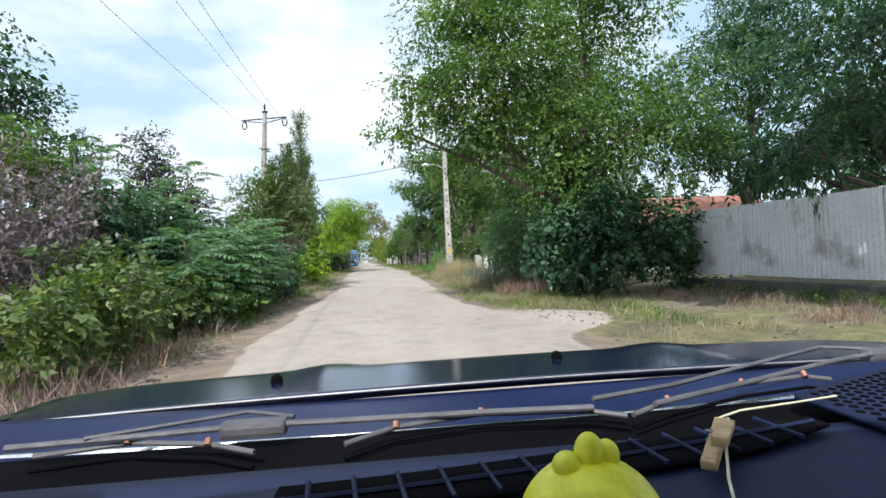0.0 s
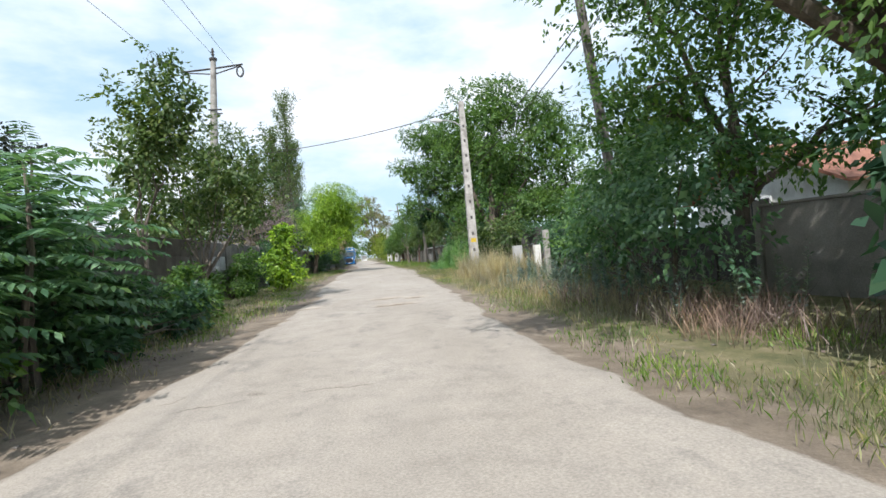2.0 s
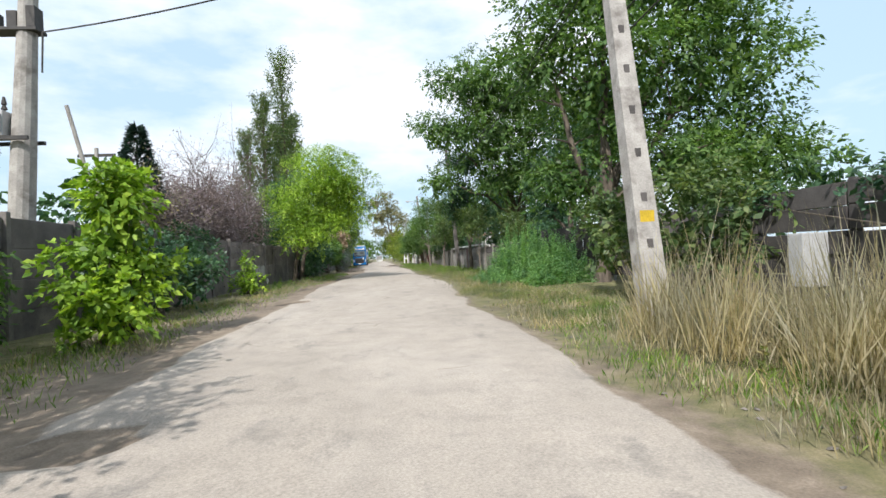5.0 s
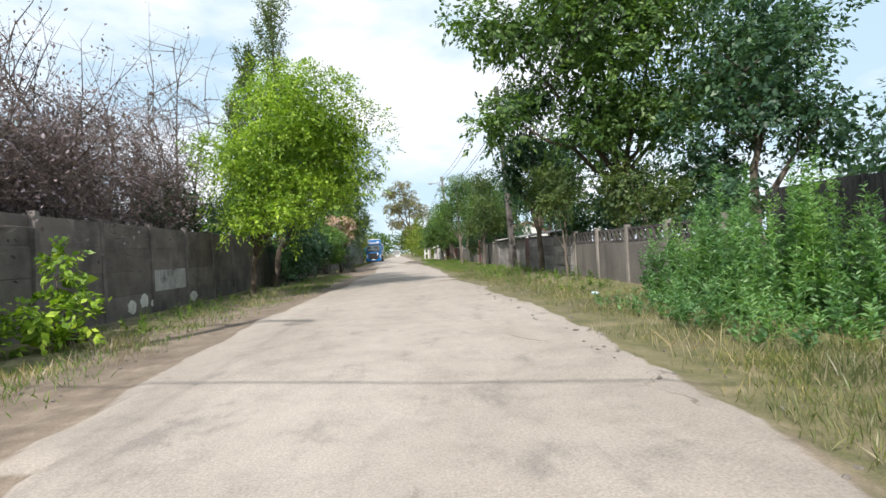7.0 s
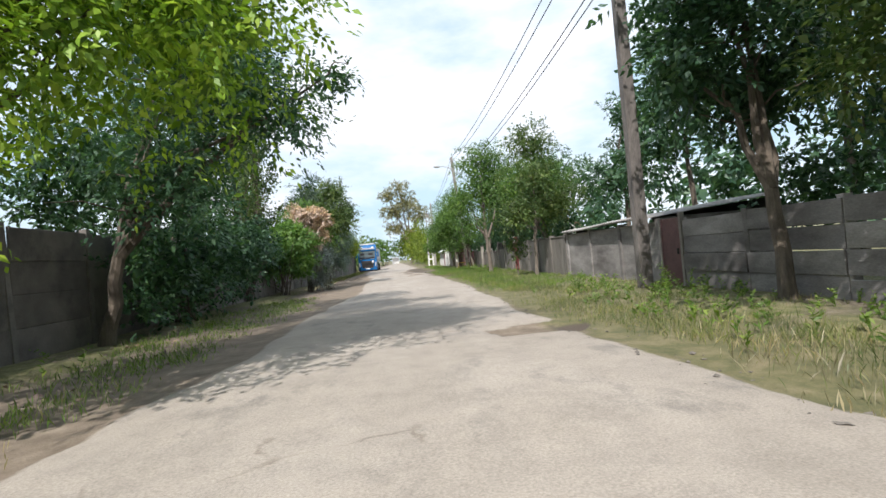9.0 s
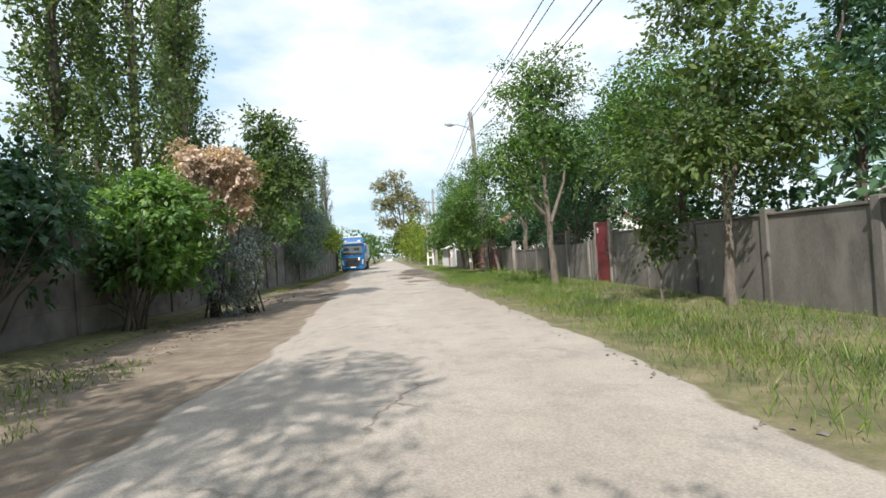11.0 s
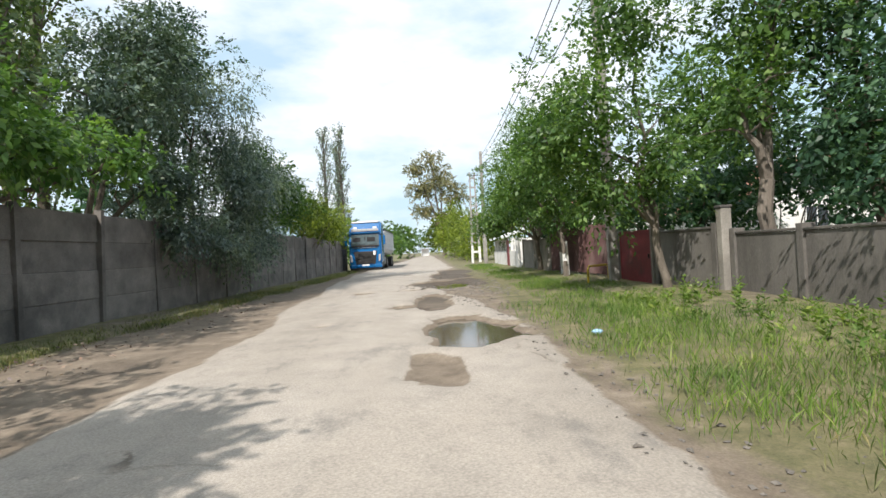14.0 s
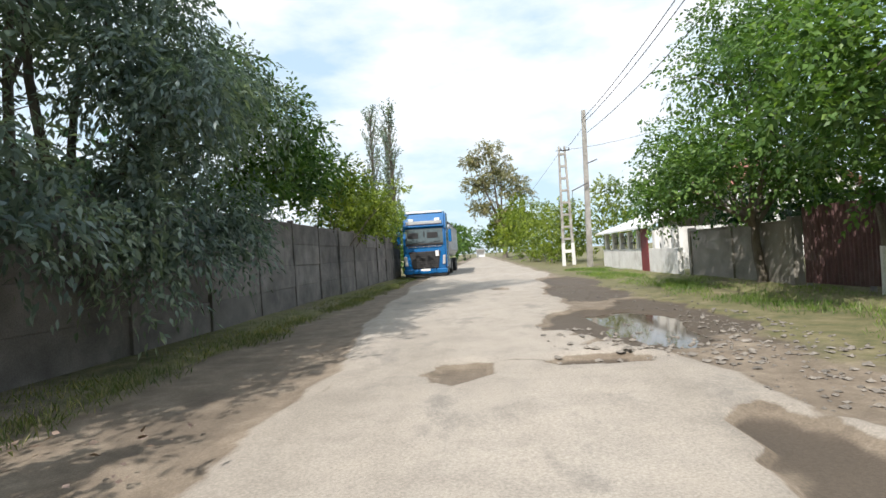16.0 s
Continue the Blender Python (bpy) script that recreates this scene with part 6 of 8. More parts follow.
def line_pole():
    """The round concrete pole of the high line, with its crossarm and small transformer."""
    t = thing("power_pole", (-7.0, 40.6, 0), "round grey leaning concrete power pole with crossarm and transformer", "power pole")
    part("shaft", tubes([([(-0.74, 0, -0.5), (-0.44, 0, 4), (-0.17, 0, 8), (0.1, 0, 12.6)], [0.31, 0.28, 0.21, 0.14])], 14), M_POLE, t)
    part("cap", tubes([([(0.1, 0, 12.6), (0.1, 0, 12.72), (0.1, 0, 12.78)], [0.2, 0.2, 0.05])] + insulator_rows(0.1, 0, 12.78, 0.5, 0.10), 10), M_IRON, t, "dark iron cap with pin insulator")
    arm = [([(-1.65, 0.35, 12.12), (0.1, 0, 12.16), (1.75, -0.75, 12.08)], 0.05), ([(-1.5, 0.33, 12.06), (0.1, 0.02, 11.85), (1.6, -0.68, 12.02)], 0.035)]
    part("crossarm", tubes(arm, 6), M_IRON, t)
    for x, y in ((-1.45, 0.3), (1.6, -0.68)):
        ring = [(x + 0.17 * math.sin(a), y, 11.72 + 0.28 * math.cos(a)) for a in np.linspace(0, 2 * math.pi, 13)]
        part("jumper_loop", tubes([(ring, 0.05)], 6), M_IRON, t, "black looped cable")
    part("bracket", boxes((-0.75, -0.25, 7.25, 0.35, 0.2, 7.33), (0.12, -0.25, 7.33, 0.33, 0.1, 7.85), (-0.75, -0.2, 7.33, -0.55, 0.05, 7.7), (-0.35, -0.2, 7.33, -0.12, 0.05, 7.75), bevel=0.012), M_IRON, t, "dark fuse carrier with switches", (-0.22, 0, 0))
    tank = part("transformer", boxes((-1.0, -0.35, 5.0, -0.15, 0.25, 5.62), bevel=0.02), M_GREYP, t, "light grey ribbed transformer tank", (-0.5, 0, -0.35))
    fin = bm_mesh("fin", boxes((-0.012, -0.09, 5.08, 0.012, 0, 5.52)), M_GREYP)
    for k in range(12):
        ob = part("fin", fin, None, tank)
        ob.matrix_local = pose(-0.94 + 0.068 * k, -0.352, 0)
    for k in range(3):
        part("bushing", tubes(insulator_rows(-0.85 + 0.28 * k, -0.05, 5.6, 0.42, 0.075), 8), M_IRON, tank, "black ribbed bushing")
    part("cradle", boxes((-1.05, -0.42, 4.88, 0.42, -0.34, 4.97), (-1.05, 0.24, 4.88, 0.42, 0.32, 4.97), (-0.7, -0.34, 4.62, -0.62, 0.24, 4.88)), M_IRON, t, at=(-0.5, 0, -0.35))
    part("clamp", tubes([([(-0.28, -0.2, 9.85), (0.4, -0.2, 9.85)], 0.045), ([(-0.22, 0.1, 9.72), (0.36, 0.1, 9.72)], 0.04)], 6), M_IRON, t)
    part("strut", tubes([([(0.95, 0.4, 3.2), (0.5, 0.2, 5.5)], [0.06, 0.05])], 8), M_POLE, t)
    return t


line_pole()
t = thing("power_pole", (-11.4, 52.0, 0), "thin distant grey pole with a short crossarm", "power pole")
part("shaft", tubes([([(0, 0, -0.4), (0, 0, 6.9)], [0.13, 0.09])], 8), M_POLE, t)
part("crossarm", boxes((-0.8, -0.05, 6.5, 0.8, 0.05, 6.62)), M_IRON, t)


def rect_pole(name, base, top, w0, w1, label, mat, lamp=None, holes=0, sign=False, category="street lamp", lamp_label=""):
    """A tapering four-sided concrete pole between two points, with an optional lamp arm."""
    t = thing(name, base, label, category)
    b, p = Vector((0, 0, -0.5)), Vector(top) - Vector(base)
    bm = bmesh.new()
    rings = []
    for f in np.linspace(0, 1, 9):
        c, w = b.lerp(p, f), w0 + (w1 - w0) * f
        rings.append([bm.verts.new(c + Vector((sx * w / 2, sy * w * 0.42, 0))) for sx, sy in ((-1, -1), (1, -1), (1, 1), (-1, 1))])
    for lo, hi in zip(rings, rings[1:]):
        for k in range(4):
            bm.faces.new((lo[k], lo[(k + 1) % 4], hi[(k + 1) % 4], hi[k]))
    bm.faces.new(rings[-1])
    bmesh.ops.bevel(bm, geom=[e for e in bm.edges if abs((e.verts[0].co - e.verts[1].co).normalized().z) > 0.8], offset=0.02, segments=1, affect="EDGES")
    part("shaft", bm, mat, t)
    # No hollows: dark blocks, slightly proud, give the shade of the cast openings.
    for k in range(holes):
        f = (k + 2.2) / (holes + 3)
        c, w = b.lerp(p, f), w0 + (w1 - w0) * f
        part("recess", boxes((c.x - 0.05, c.y - w * 0.42 - 0.004, c.z - 0.13, c.x + 0.05, c.y - w * 0.42 + 0.05, c.z + 0.13), bevel=0.012), M_WALL_DARK, t)
    if lamp:
        e = Vector(lamp) - Vector(base)
        f = (e.z - 0.35) / p.z
        s = Vector((p.x * f, p.y * f - 0.05, p.z * f))
        arm = part("lamp_arm", tubes([([s, s.lerp(e, 0.35) + Vector((0, 0, 0.16)), s.lerp(e, 0.75) + Vector((0, 0, 0.12)), e], 0.032)], 8), M_GREYP, t)
        d = (e - s)
        d.z = 0
        d.normalize()
        bm = bmesh.new()
        tube(bm, [e - d * 0.08, e + d * 0.05, e + d * 0.3, e + d * 0.52], [0.05, 0.09, 0.10, 0.045], 10)
        part("lamp_head", bm, M_WHITEP if not lamp_label else M_GREYP, t, lamp_label or "white oval lamp head")
        part("lamp_cover", tubes([([e + d * 0.08 - Vector((0, 0, 0.055)), e + d * 0.42 - Vector((0, 0, 0.055))], [0.06, 0.055])], 8), M_LAMPGLASS, t, "glass lamp cover")
    if sign:
        c = b.lerp(p, 0.235)
        w = w0 + (w1 - w0) * 0.2
        part("warning_sign", boxes((c.x - 0.12, c.y - w * 0.42 - 0.012, c.z - 0.2, c.x + 0.12, c.y - w * 0.42 - 0.004, c.z + 0.12)), M_YELLOW, t, "small faded yellow warning plate")
    return t


rect_pole("street_lamp", (5.45, 34.3, 0), (5.75, 36.2, 8.6), 0.42, 0.25, "weathered square concrete pole with a street lamp", M_POLE, (4.55, 35.6, 7.55), 9, True)
rect_pole("power_pole", (7.0, 66.4, 0), (6.25, 64.9, 8.9), 0.30, 0.20, "leaning grey weathered square power pole", M_POLE_DARK, category="power pole")
rect_pole("street_lamp", (7.2, 100.9, 0), (6.25, 98.4, 9.45), 0.25, 0.22, "grey concrete pole with a dark street lamp", M_POLE, (5.15, 98.2, 8.72), 0, lamp_label="dark grey flat lamp head")
rect_pole("power_pole", (7.6, 23.9, 0), (6.4, 23.4, 8.2), 0.24, 0.18, "dark leaning wooden power pole among trees", M_POLE_DARK, category="power pole")
t = rect_pole("power_pole", (6.0, 126.0, 0), (5.9, 124.6, 8.4), 0.30, 0.20, "grey concrete power pole with a steel bracket", M_POLE, category="power pole")
part("bracket", tubes([([(-0.02, -1.05, 4.6), (-0.9, -1.1, 4.2), (-0.9, -1.1, 3.6)], 0.035), ([(-0.05, -1.2, 5.6), (0.5, -1.2, 5.8)], 0.03)], 6), M_IRON, t, "bent dark steel bracket")


def ladder_pole():
    """A concrete pole cast as two legs with rungs, whitewashed at its foot."""
    t = thing("power_pole", (5.75, 131.5, 0), "pale concrete ladder-shaped power pole, limewashed foot", "power pole")
    for a, b in ((-0.42, -0.24), (0.24, 0.42)):
        bm = boxes((a, -0.11, -0.4, b, 0.11, 7.9), bevel=0.012)
        for v in bm.verts:
            v.co.x *= 1 - 0.055 * v.co.z
        part("leg", bm, M_POLE, t)
    for k in range(9):
        z = 0.9 + 0.8 * k
        w = 0.30 * (1 - 0.055 * z)
        part("rung", boxes((-w, -0.09, z, w, 0.09, z + 0.14), bevel=0.01), M_POLE, t)
    bm = boxes((-0.43, -0.12, 0, -0.23, 0.12, 1.5), (0.23, -0.12, 0, 0.43, 0.12, 1.5), (-0.22, -0.1, 0.86, 0.22, 0.1, 1.06))
    for v in bm.verts:
        v.co.x *= 1 - 0.055 * v.co.z
    part("limewash", bm, M_WHITEWASH, t, "white limewash on the foot")
    part("bracket", tubes([([(-0.2, -0.1, 7.6), (0.5, -0.1, 7.6)], 0.04)] + insulator_rows(0.45, -0.1, 7.62) + insulator_rows(-0.1, -0.1, 7.62), 6), M_IRON, t)
    return t


ladder_pole()


def wire(a, b, sag, label="thin black overhead wire", r=0.012, n=16):
    bm = tubes([(bend((0, 0, 0), Vector(b) - Vector(a), sag, n), r)], 5)
    ob = new("overhead_wire", bm_mesh("overhead_wire", bm, M_IRON))
    ob.location = a
    return tagged(ob, label, "cable", "overhead wires")


for dx, dz in ((-1.45, -0.6), (0.1, 0.6), (1.6, -0.6)):
    wire((-7.0 + dx, 40.6, 12.3 + dz), (-7.6 + dx * 1.25, -12.0, 12.4 + dz), 0.9, r=0.010)
wire((-6.75, 40.4, 7.2), (5.65, 36.1, 8.2), 0.35, "black service cable slung across the lane", 0.02)
wire((-6.75, 40.4, 7.2), (-6.8, 40.4, 6.2), -0.0, "short black drop cable at the pole", 0.022, 4)
for dx, z in ((0.0, 5.5), (0.35, 5.4)):
    wire((5.9 + dx, 36.2, z), (6.6 + dx, 23.3, z + 1.6), 0.15, r=0.016)
for dx, z in ((-0.22, 8.75), (0.0, 8.6), (0.16, 7.5), (0.26, 7.35)):
    wire((6.3 + dx, 64.9, z), (6.3 + dx, 98.4, z + 0.55), 0.55, r=0.016)
    wire((6.3 + dx, 64.9, z), (5.8 + dx, 36.2, z - 0.25), 0.5, r=0.014)
for dx, z in ((-0.12, 9.2), (0.06, 9.05), (0.16, 7.9)):
    wire((6.25 + dx, 98.4, z), (5.9 + dx, 124.7, 7.9 - (9.2 - z) * 0.5), 0.6, r=0.016)
wire((5.9, 124.7, 7.6), (5.75, 131.4, 7.5), 0.1)
wire((5.3, 131.4, 7.6), (11.5, 124.0, 7.4), 0.25)
wire((5.75, 131.5, 7.7), (4.0, 250.0, 7.6), 1.0)

# ---------------------------------------------------------------- small posts and litter on the right verge
for place, w, h, label, mat in (((6.65, 28.9, 0), 0.22, 1.22, "squat white painted concrete post in dry grass", M_WHITEWASH), ((7.05, 29.0, 0), 0.19, 1.74, "grey weathered concrete fence post", M_POLE)):
    t = thing("concrete_post", place, label, "post")
    part("shaft", boxes((-w / 2, -w / 2, -0.3, w / 2, w / 2, h), bevel=0.02), mat, t)
t = thing("utility_box", (7.2, 33.3, 0), "pale grey metal box on a short stand", "utility box")
part("box_body", boxes((-0.2, -0.14, 0.5, 0.2, 0.14, 1.25), bevel=0.02), M_GREYP, t)
part("stand", boxes((-0.06, -0.06, -0.2, 0.06, 0.06, 0.5)), M_STEEL, t)
for i, (x, y, mat, label) in enumerate([(5.7, 52.0, M_BAG, "crumpled pale blue plastic bag on the verge"), (4.0, 92.3, M_BOTTLE, "crushed clear plastic bottle on the grass")]):
    rng = np.random.RandomState(500 + i)
    bm = bmesh.new()
    bmesh.ops.create_icosphere(bm, subdivisions=3, radius=(0.075, 0.06)[i])
    for v in bm.verts:
        v.co = Vector((v.co.x * 1.2, v.co.y, v.co.z * 0.55)) * (1 + 0.35 * noise.noise(v.co * 9 + Vector((i, 0, 0))))
    ob = new("plastic_litter", bm_mesh("plastic_litter", bm, mat))
    ob.location = (x, y, (0.06, 0.04)[i])
    tagged(ob, label, "litter")
t = thing("leaning_stake", (-4.35, 79.6, 0), "pale wooden stake leaning beside the bush", "stake")
part("stick", tubes([([(0.05, -0.3, -0.1), (0, 0, 0.6), (-0.05, 0.3, 1.05)], [0.035, 0.033, 0.03])], 8), M_BARK_PALE, t)

# ---------------------------------------------------------------- houses


def white_house():
    """The low white yard front with openings under a small sheet roof, by the two poles."""
    t = thing("white_house", (6.6, 118.0, 0), "white yard wall with windows under a pale sheet roof", "house")
    part("front_wall", boxes((0, -3.6, -0.2, 0.18, 7.2, 0.95), bevel=0.01), M_WHITE, t)
    pier = bm_mesh("pier", boxes((0, -0.14, 0.953, 0.18, 0.14, 1.72), bevel=0.01), M_WHITE)
    for y in (-3.2, -2.2, -1.2, 0.9, 2.3, 3.7, 5.1, 6.6):
        part("pier", pier, None, t, at=(0, y, 0))
    for y in (1.6, 3.0, 4.4):
        part("window_grille", boxes((0.06, y - 0.55, 1.2, 0.09, y + 0.55, 1.24), (0.06, y - 0.55, 1.5, 0.09, y + 0.55, 1.54), (0.06, y - 0.02, 0.96, 0.09, y + 0.02, 1.7)), M_IRON, t)
    door = part("door", boxes((-0.03, -0.55, 0.0, -0.003, 0.35, 1.75), bevel=0.006), M_RED, t, "dark red wooden door")
    part("door_handle", boxes((-0.07, 0.2, 0.85, -0.031, 0.24, 0.95)), M_IRON, door)
    bm = bmesh.new()
    v = [bm.verts.new(p) for p in ((-0.35, -0.9, 1.74), (-0.35, 7.4, 1.74), (3.2, 7.4, 2.9), (3.2, -0.9, 2.9), (-0.35, -0.9, 1.82), (-0.35, 7.4, 1.82), (3.2, 7.4, 2.98), (3.2, -0.9, 2.98))]
    for f in ((0, 1, 2, 3), (4, 7, 6, 5), (0, 4, 5, 1), (1, 5, 6, 2), (2, 6, 7, 3), (3, 7, 4, 0)):
        bm.faces.new([v[i] for i in f])
    part("roof", bm, M_WHITEP, t, "pale sheet roof")
    part("back_wall", boxes((3.0, -0.7, -0.2, 3.15, 7.2, 2.85)), M_WHITE, t)
    part("side_wall", boxes((0.2, -0.75, -0.2, 3.0, -0.6, 1.72)), M_WHITE, t)
    return t


white_house()


def gable_house(place, w, d, eave, ridge, label, roof_mat, turn=0.0):
    """A house with a gable to the lane, eaves and one window in the gable."""
    t = thing("garden_house", place, label, "house", turn=turn)
    bm = bmesh.new()
    pts = [(-w / 2, 0), (w / 2, 0), (w / 2, eave), (0, ridge), (-w / 2, eave)]
    a = [bm.verts.new((x, 0, z - 0.1 if z == 0 else z)) for x, z in pts]
    b = [bm.verts.new((x, d, z - 0.1 if z == 0 else z)) for x, z in pts]
    bm.faces.new(a)
    bm.faces.new(b[::-1])
    for k in range(5):
        bm.faces.new((a[k], b[k], b[(k + 1) % 5], a[(k + 1) % 5]))
    bmesh.ops.recalc_face_normals(bm, faces=bm.faces[:])
    part("wall_body", bm, M_WHITE, t)
    for s in (-1, 1):
        bm = bmesh.new()
        run = w / 2 + 0.35
        drop = (ridge - eave) / (w / 2) * run
        q = [(0, -0.4, ridge + 0.03), (s * run, -0.4, ridge + 0.03 - drop), (s * run, d + 0.4, ridge + 0.03 - drop), (0, d + 0.4, ridge + 0.03)]
        lo = [bm.verts.new(p) for p in q]
        hi = [bm.verts.new((x, y, z + 0.09)) for x, y, z in q]
        bm.faces.new(lo)
        bm.faces.new(hi[::-1])
        for k in range(4):
            bm.faces.new((lo[k], hi[k], hi[(k + 1) % 4], lo[(k + 1) % 4]))
        bmesh.ops.recalc_face_normals(bm, faces=bm.faces[:])
        part("roof_slope", bm, roof_mat, t)
    win = part("window", boxes((-0.5, -0.05, eave * 0.45, 0.5, -0.004, eave * 0.45 + 1.1), bevel=0.01), M_WHITEP, t, "white framed window")
    for x in (-0.45, 0.03):
        part("pane", boxes((x, -0.06, eave * 0.45 + 0.06, x + 0.42, -0.052, eave * 0.45 + 1.04)), M_DARKGLASS, win)
    return t


gable_house((15.8, 124.0, 0), 6.4, 8.0, 3.6, 5.6, "white gabled house with a red tiled roof", M_ROOF_RED)
gable_house((17.8, 107.0, 0), 6.4, 8.0, 2.5, 4.3, "low house with a brown tiled roof behind trees", M_ROOF_RED)
gable_house((12.5, 25.0, 0), 6.0, 7.0, 2.3, 3.6, "white cottage with a rust-red roof behind the walnut", M_ROOF_RED, -90)


def shed():
    t = thing("shed", (7.8, 67.2, 0), "low grey shed with a sagging corrugated roof", "shed")
    part("roof", sheet_roof(6.8, 3.6), M_ROOF, t, "corrugated grey roof")
    part("back_wall", boxes((3.2, 0, -0.1, 3.3, 6.6, 2.02)), M_BOARD, t)
    for y in (0.0, 6.5):
        part("side_wall", boxes((0.16, y, -0.1, 3.2, y + 0.1, 1.72)), M_BOARD, t)
    return t


def sheet_roof(length, depth):
    n = 140
    ys_ = np.linspace(-0.2, length, n)
    v, f = [], []
    for k, (x, z) in enumerate(((-0.35, 1.74), (depth, 2.15))):
        v += [(x, y, z + 0.025 * math.sin(y * 36) + 0.03 * math.sin(y * 0.9)) for y in ys_]
    v += [(x, y, z - 0.02) for x, y, z in v]
    for i in range(n - 1):
        f += [(i, i + 1, n + i + 1, n + i), (2 * n + i, 3 * n + i, 3 * n + i + 1, 2 * n + i + 1), (i, 2 * n + i, 2 * n + i + 1, i + 1)]
    return mesh_of("roof", v, f, M_ROOF)


shed()


def far_shelter(y, label):
    t = thing("bus_shelter", (-0.4, y, 0), label, "shelter")
    part("back_panel", boxes((-1.3, 0.8, 0.0, 1.3, 0.9, 2.3)), M_WHITEP, t)
    part("roof", boxes((-1.5, -0.6, 2.3, 1.5, 1.0, 2.42), bevel=0.02), M_WHITEP, t)
    for x in (-1.25, 1.25):
        part("side_panel", boxes((x - 0.04, -0.3, 0, x + 0.04, 0.8, 2.3)), M_WHITEP, t)
    return t


far_shelter(262.0, "small white van-like shelter at the end of the lane")


# ---------------------------------------------------------------- parked lorry
def lorry():
    t = thing("lorry", (-3.1, 125.6, 0), "bright blue tractor lorry with grey tipper trailer, parked", "truck")
    w = 1.22
    bm = bmesh.new()
    prof = [(0.05, 0.45), (-0.02, 0.9), (0.0, 1.5), (0.10, 2.25), (0.28, 3.0), (0.62, 3.62), (1.0, 3.74), (2.2, 3.74), (2.2, 0.6)]
    rings = [[bm.verts.new((x, y, z)) for y, z in prof] for x in (-w, w)]
    bm.faces.new(rings[0][::-1])
    bm.faces.new(rings[1])
    for k in range(len(prof)):
        bm.faces.new((rings[0][k], rings[0][(k + 1) % 9], rings[1][(k + 1) % 9], rings[1][k]))
    bmesh.ops.recalc_face_normals(bm, faces=bm.faces[:])
    bmesh.ops.bevel(bm, geom=[e for e in bm.edges if abs(e.verts[0].co.x - e.verts[1].co.x) < 0.01], offset=0.10, segments=3, affect="EDGES")
    cab = part("cab", bm, M_BLUE, t, "bright blue cab")
    part("roof_fairing", boxes((-1.05, 0.62, 3.68, 1.05, 1.9, 3.80), bevel=0.06), M_WHITEP, t, "white roof fairing")
    part("sun_visor", boxes((-1.1, 0.06, 2.86, 1.1, 0.30, 2.95), bevel=0.03), M_BLUE, t, "blue sun visor")
    part("roof_lamp", boxes((-0.9, 0.34, 3.22, -0.6, 0.46, 3.36), bevel=0.02), M_LAMPGLASS, t)
    part("roof_lamp", boxes((0.6, 0.34, 3.22, 0.9, 0.46, 3.36), bevel=0.02), M_LAMPGLASS, t)
    bm = bmesh.new()
    pts = [(-1.06, 0.035, 1.92), (1.06, 0.035, 1.92), (1.04, 0.20, 2.78), (-1.04, 0.20, 2.78)]
    lo = [bm.verts.new((x, y - 0.02, z)) for x, y, z in pts]
    hi = [bm.verts.new((x, y + 0.05, z)) for x, y, z in pts]
    bm.faces.new(lo)
    bm.faces.new(hi[::-1])
    for k in range(4):
        bm.faces.new((lo[k], hi[k], hi[(k + 1) % 4], lo[(k + 1) % 4]))
    bmesh.ops.recalc_face_normals(bm, faces=bm.faces[:])
    scr = part("windscreen", bm, M_SCREEN, t, "grey-green windscreen, reflected sky and cab put into its colour")
    part("divider", boxes((-0.03, 0.085, 2.2, 0.03, 0.10, 2.62)), M_BLACK, scr)
    # Dark patches on the outside of the glass imitate seats in the dim cab.
    for x in (-0.58, 0.52):
        part("seat_patch", boxes((x - 0.36, 0.062, 2.22, x + 0.24, 0.085, 2.55), bevel=0.01), M_BLACK, scr, "dark patch before the glass, standing for a seat")
    part("wiper", tubes([([(-0.7, -0.01, 1.95), (0.05, 0.0, 2.05)], 0.015), ([(0.2, -0.01, 1.95), (0.9, 0.0, 2.05)], 0.015)], 5), M_BLACK, scr)
    part("badge_strip", boxes((-0.95, -0.05, 1.73, 0.95, -0.022, 1.77), bevel=0.008), M_CHROME, t, "chrome strip")
    bm = boxes((-0.72, -0.05, 0.52, 0.72, -0.01, 1.48), bevel=0.03)
    for v in bm.verts:
        v.co.x *= 1 + 0.24 * (v.co.z - 0.52)
    grille = part("grille", bm, M_BLACK, t, "tall black radiator grille")
    for k in range(8):
        z = 0.58 + 0.11 * k
        b = 0.69 * (1 + 0.24 * (z - 0.52))
        part("grille_bar", boxes((-b, -0.066, z, b, -0.051, z + 0.03), bevel=0.006), M_IRON, grille)
    part("sticker", boxes((0.60, -0.076, 1.20, 0.78, -0.068, 1.50)), M_WHITEP, grille, "white sticker")
    part("wiper_panel", boxes((-1.05, -0.035, 1.82, 1.05, 0.02, 1.95), bevel=0.02), M_BLACK, t, "black panel under the windscreen")
    part("brow", boxes((-1.0, 0.20, 3.02, 1.0, 0.42, 3.20), bevel=0.03), M_GREYP, t, "grey band above the windscreen")
    part("bumper", boxes((-w - 0.01, -0.06, 0.24, w + 0.01, 0.3, 0.50), bevel=0.05), M_BLUE, t)
    part("skirt", boxes((-w + 0.05, 0.0, 0.10, w - 0.05, 0.3, 0.235), bevel=0.02), M_BLACK, t, "black lower skirt")
    part("number_plate", boxes((-0.26, -0.075, 0.40, 0.26, -0.062, 0.51)), M_WHITEP, t, "pale number plate without characters")
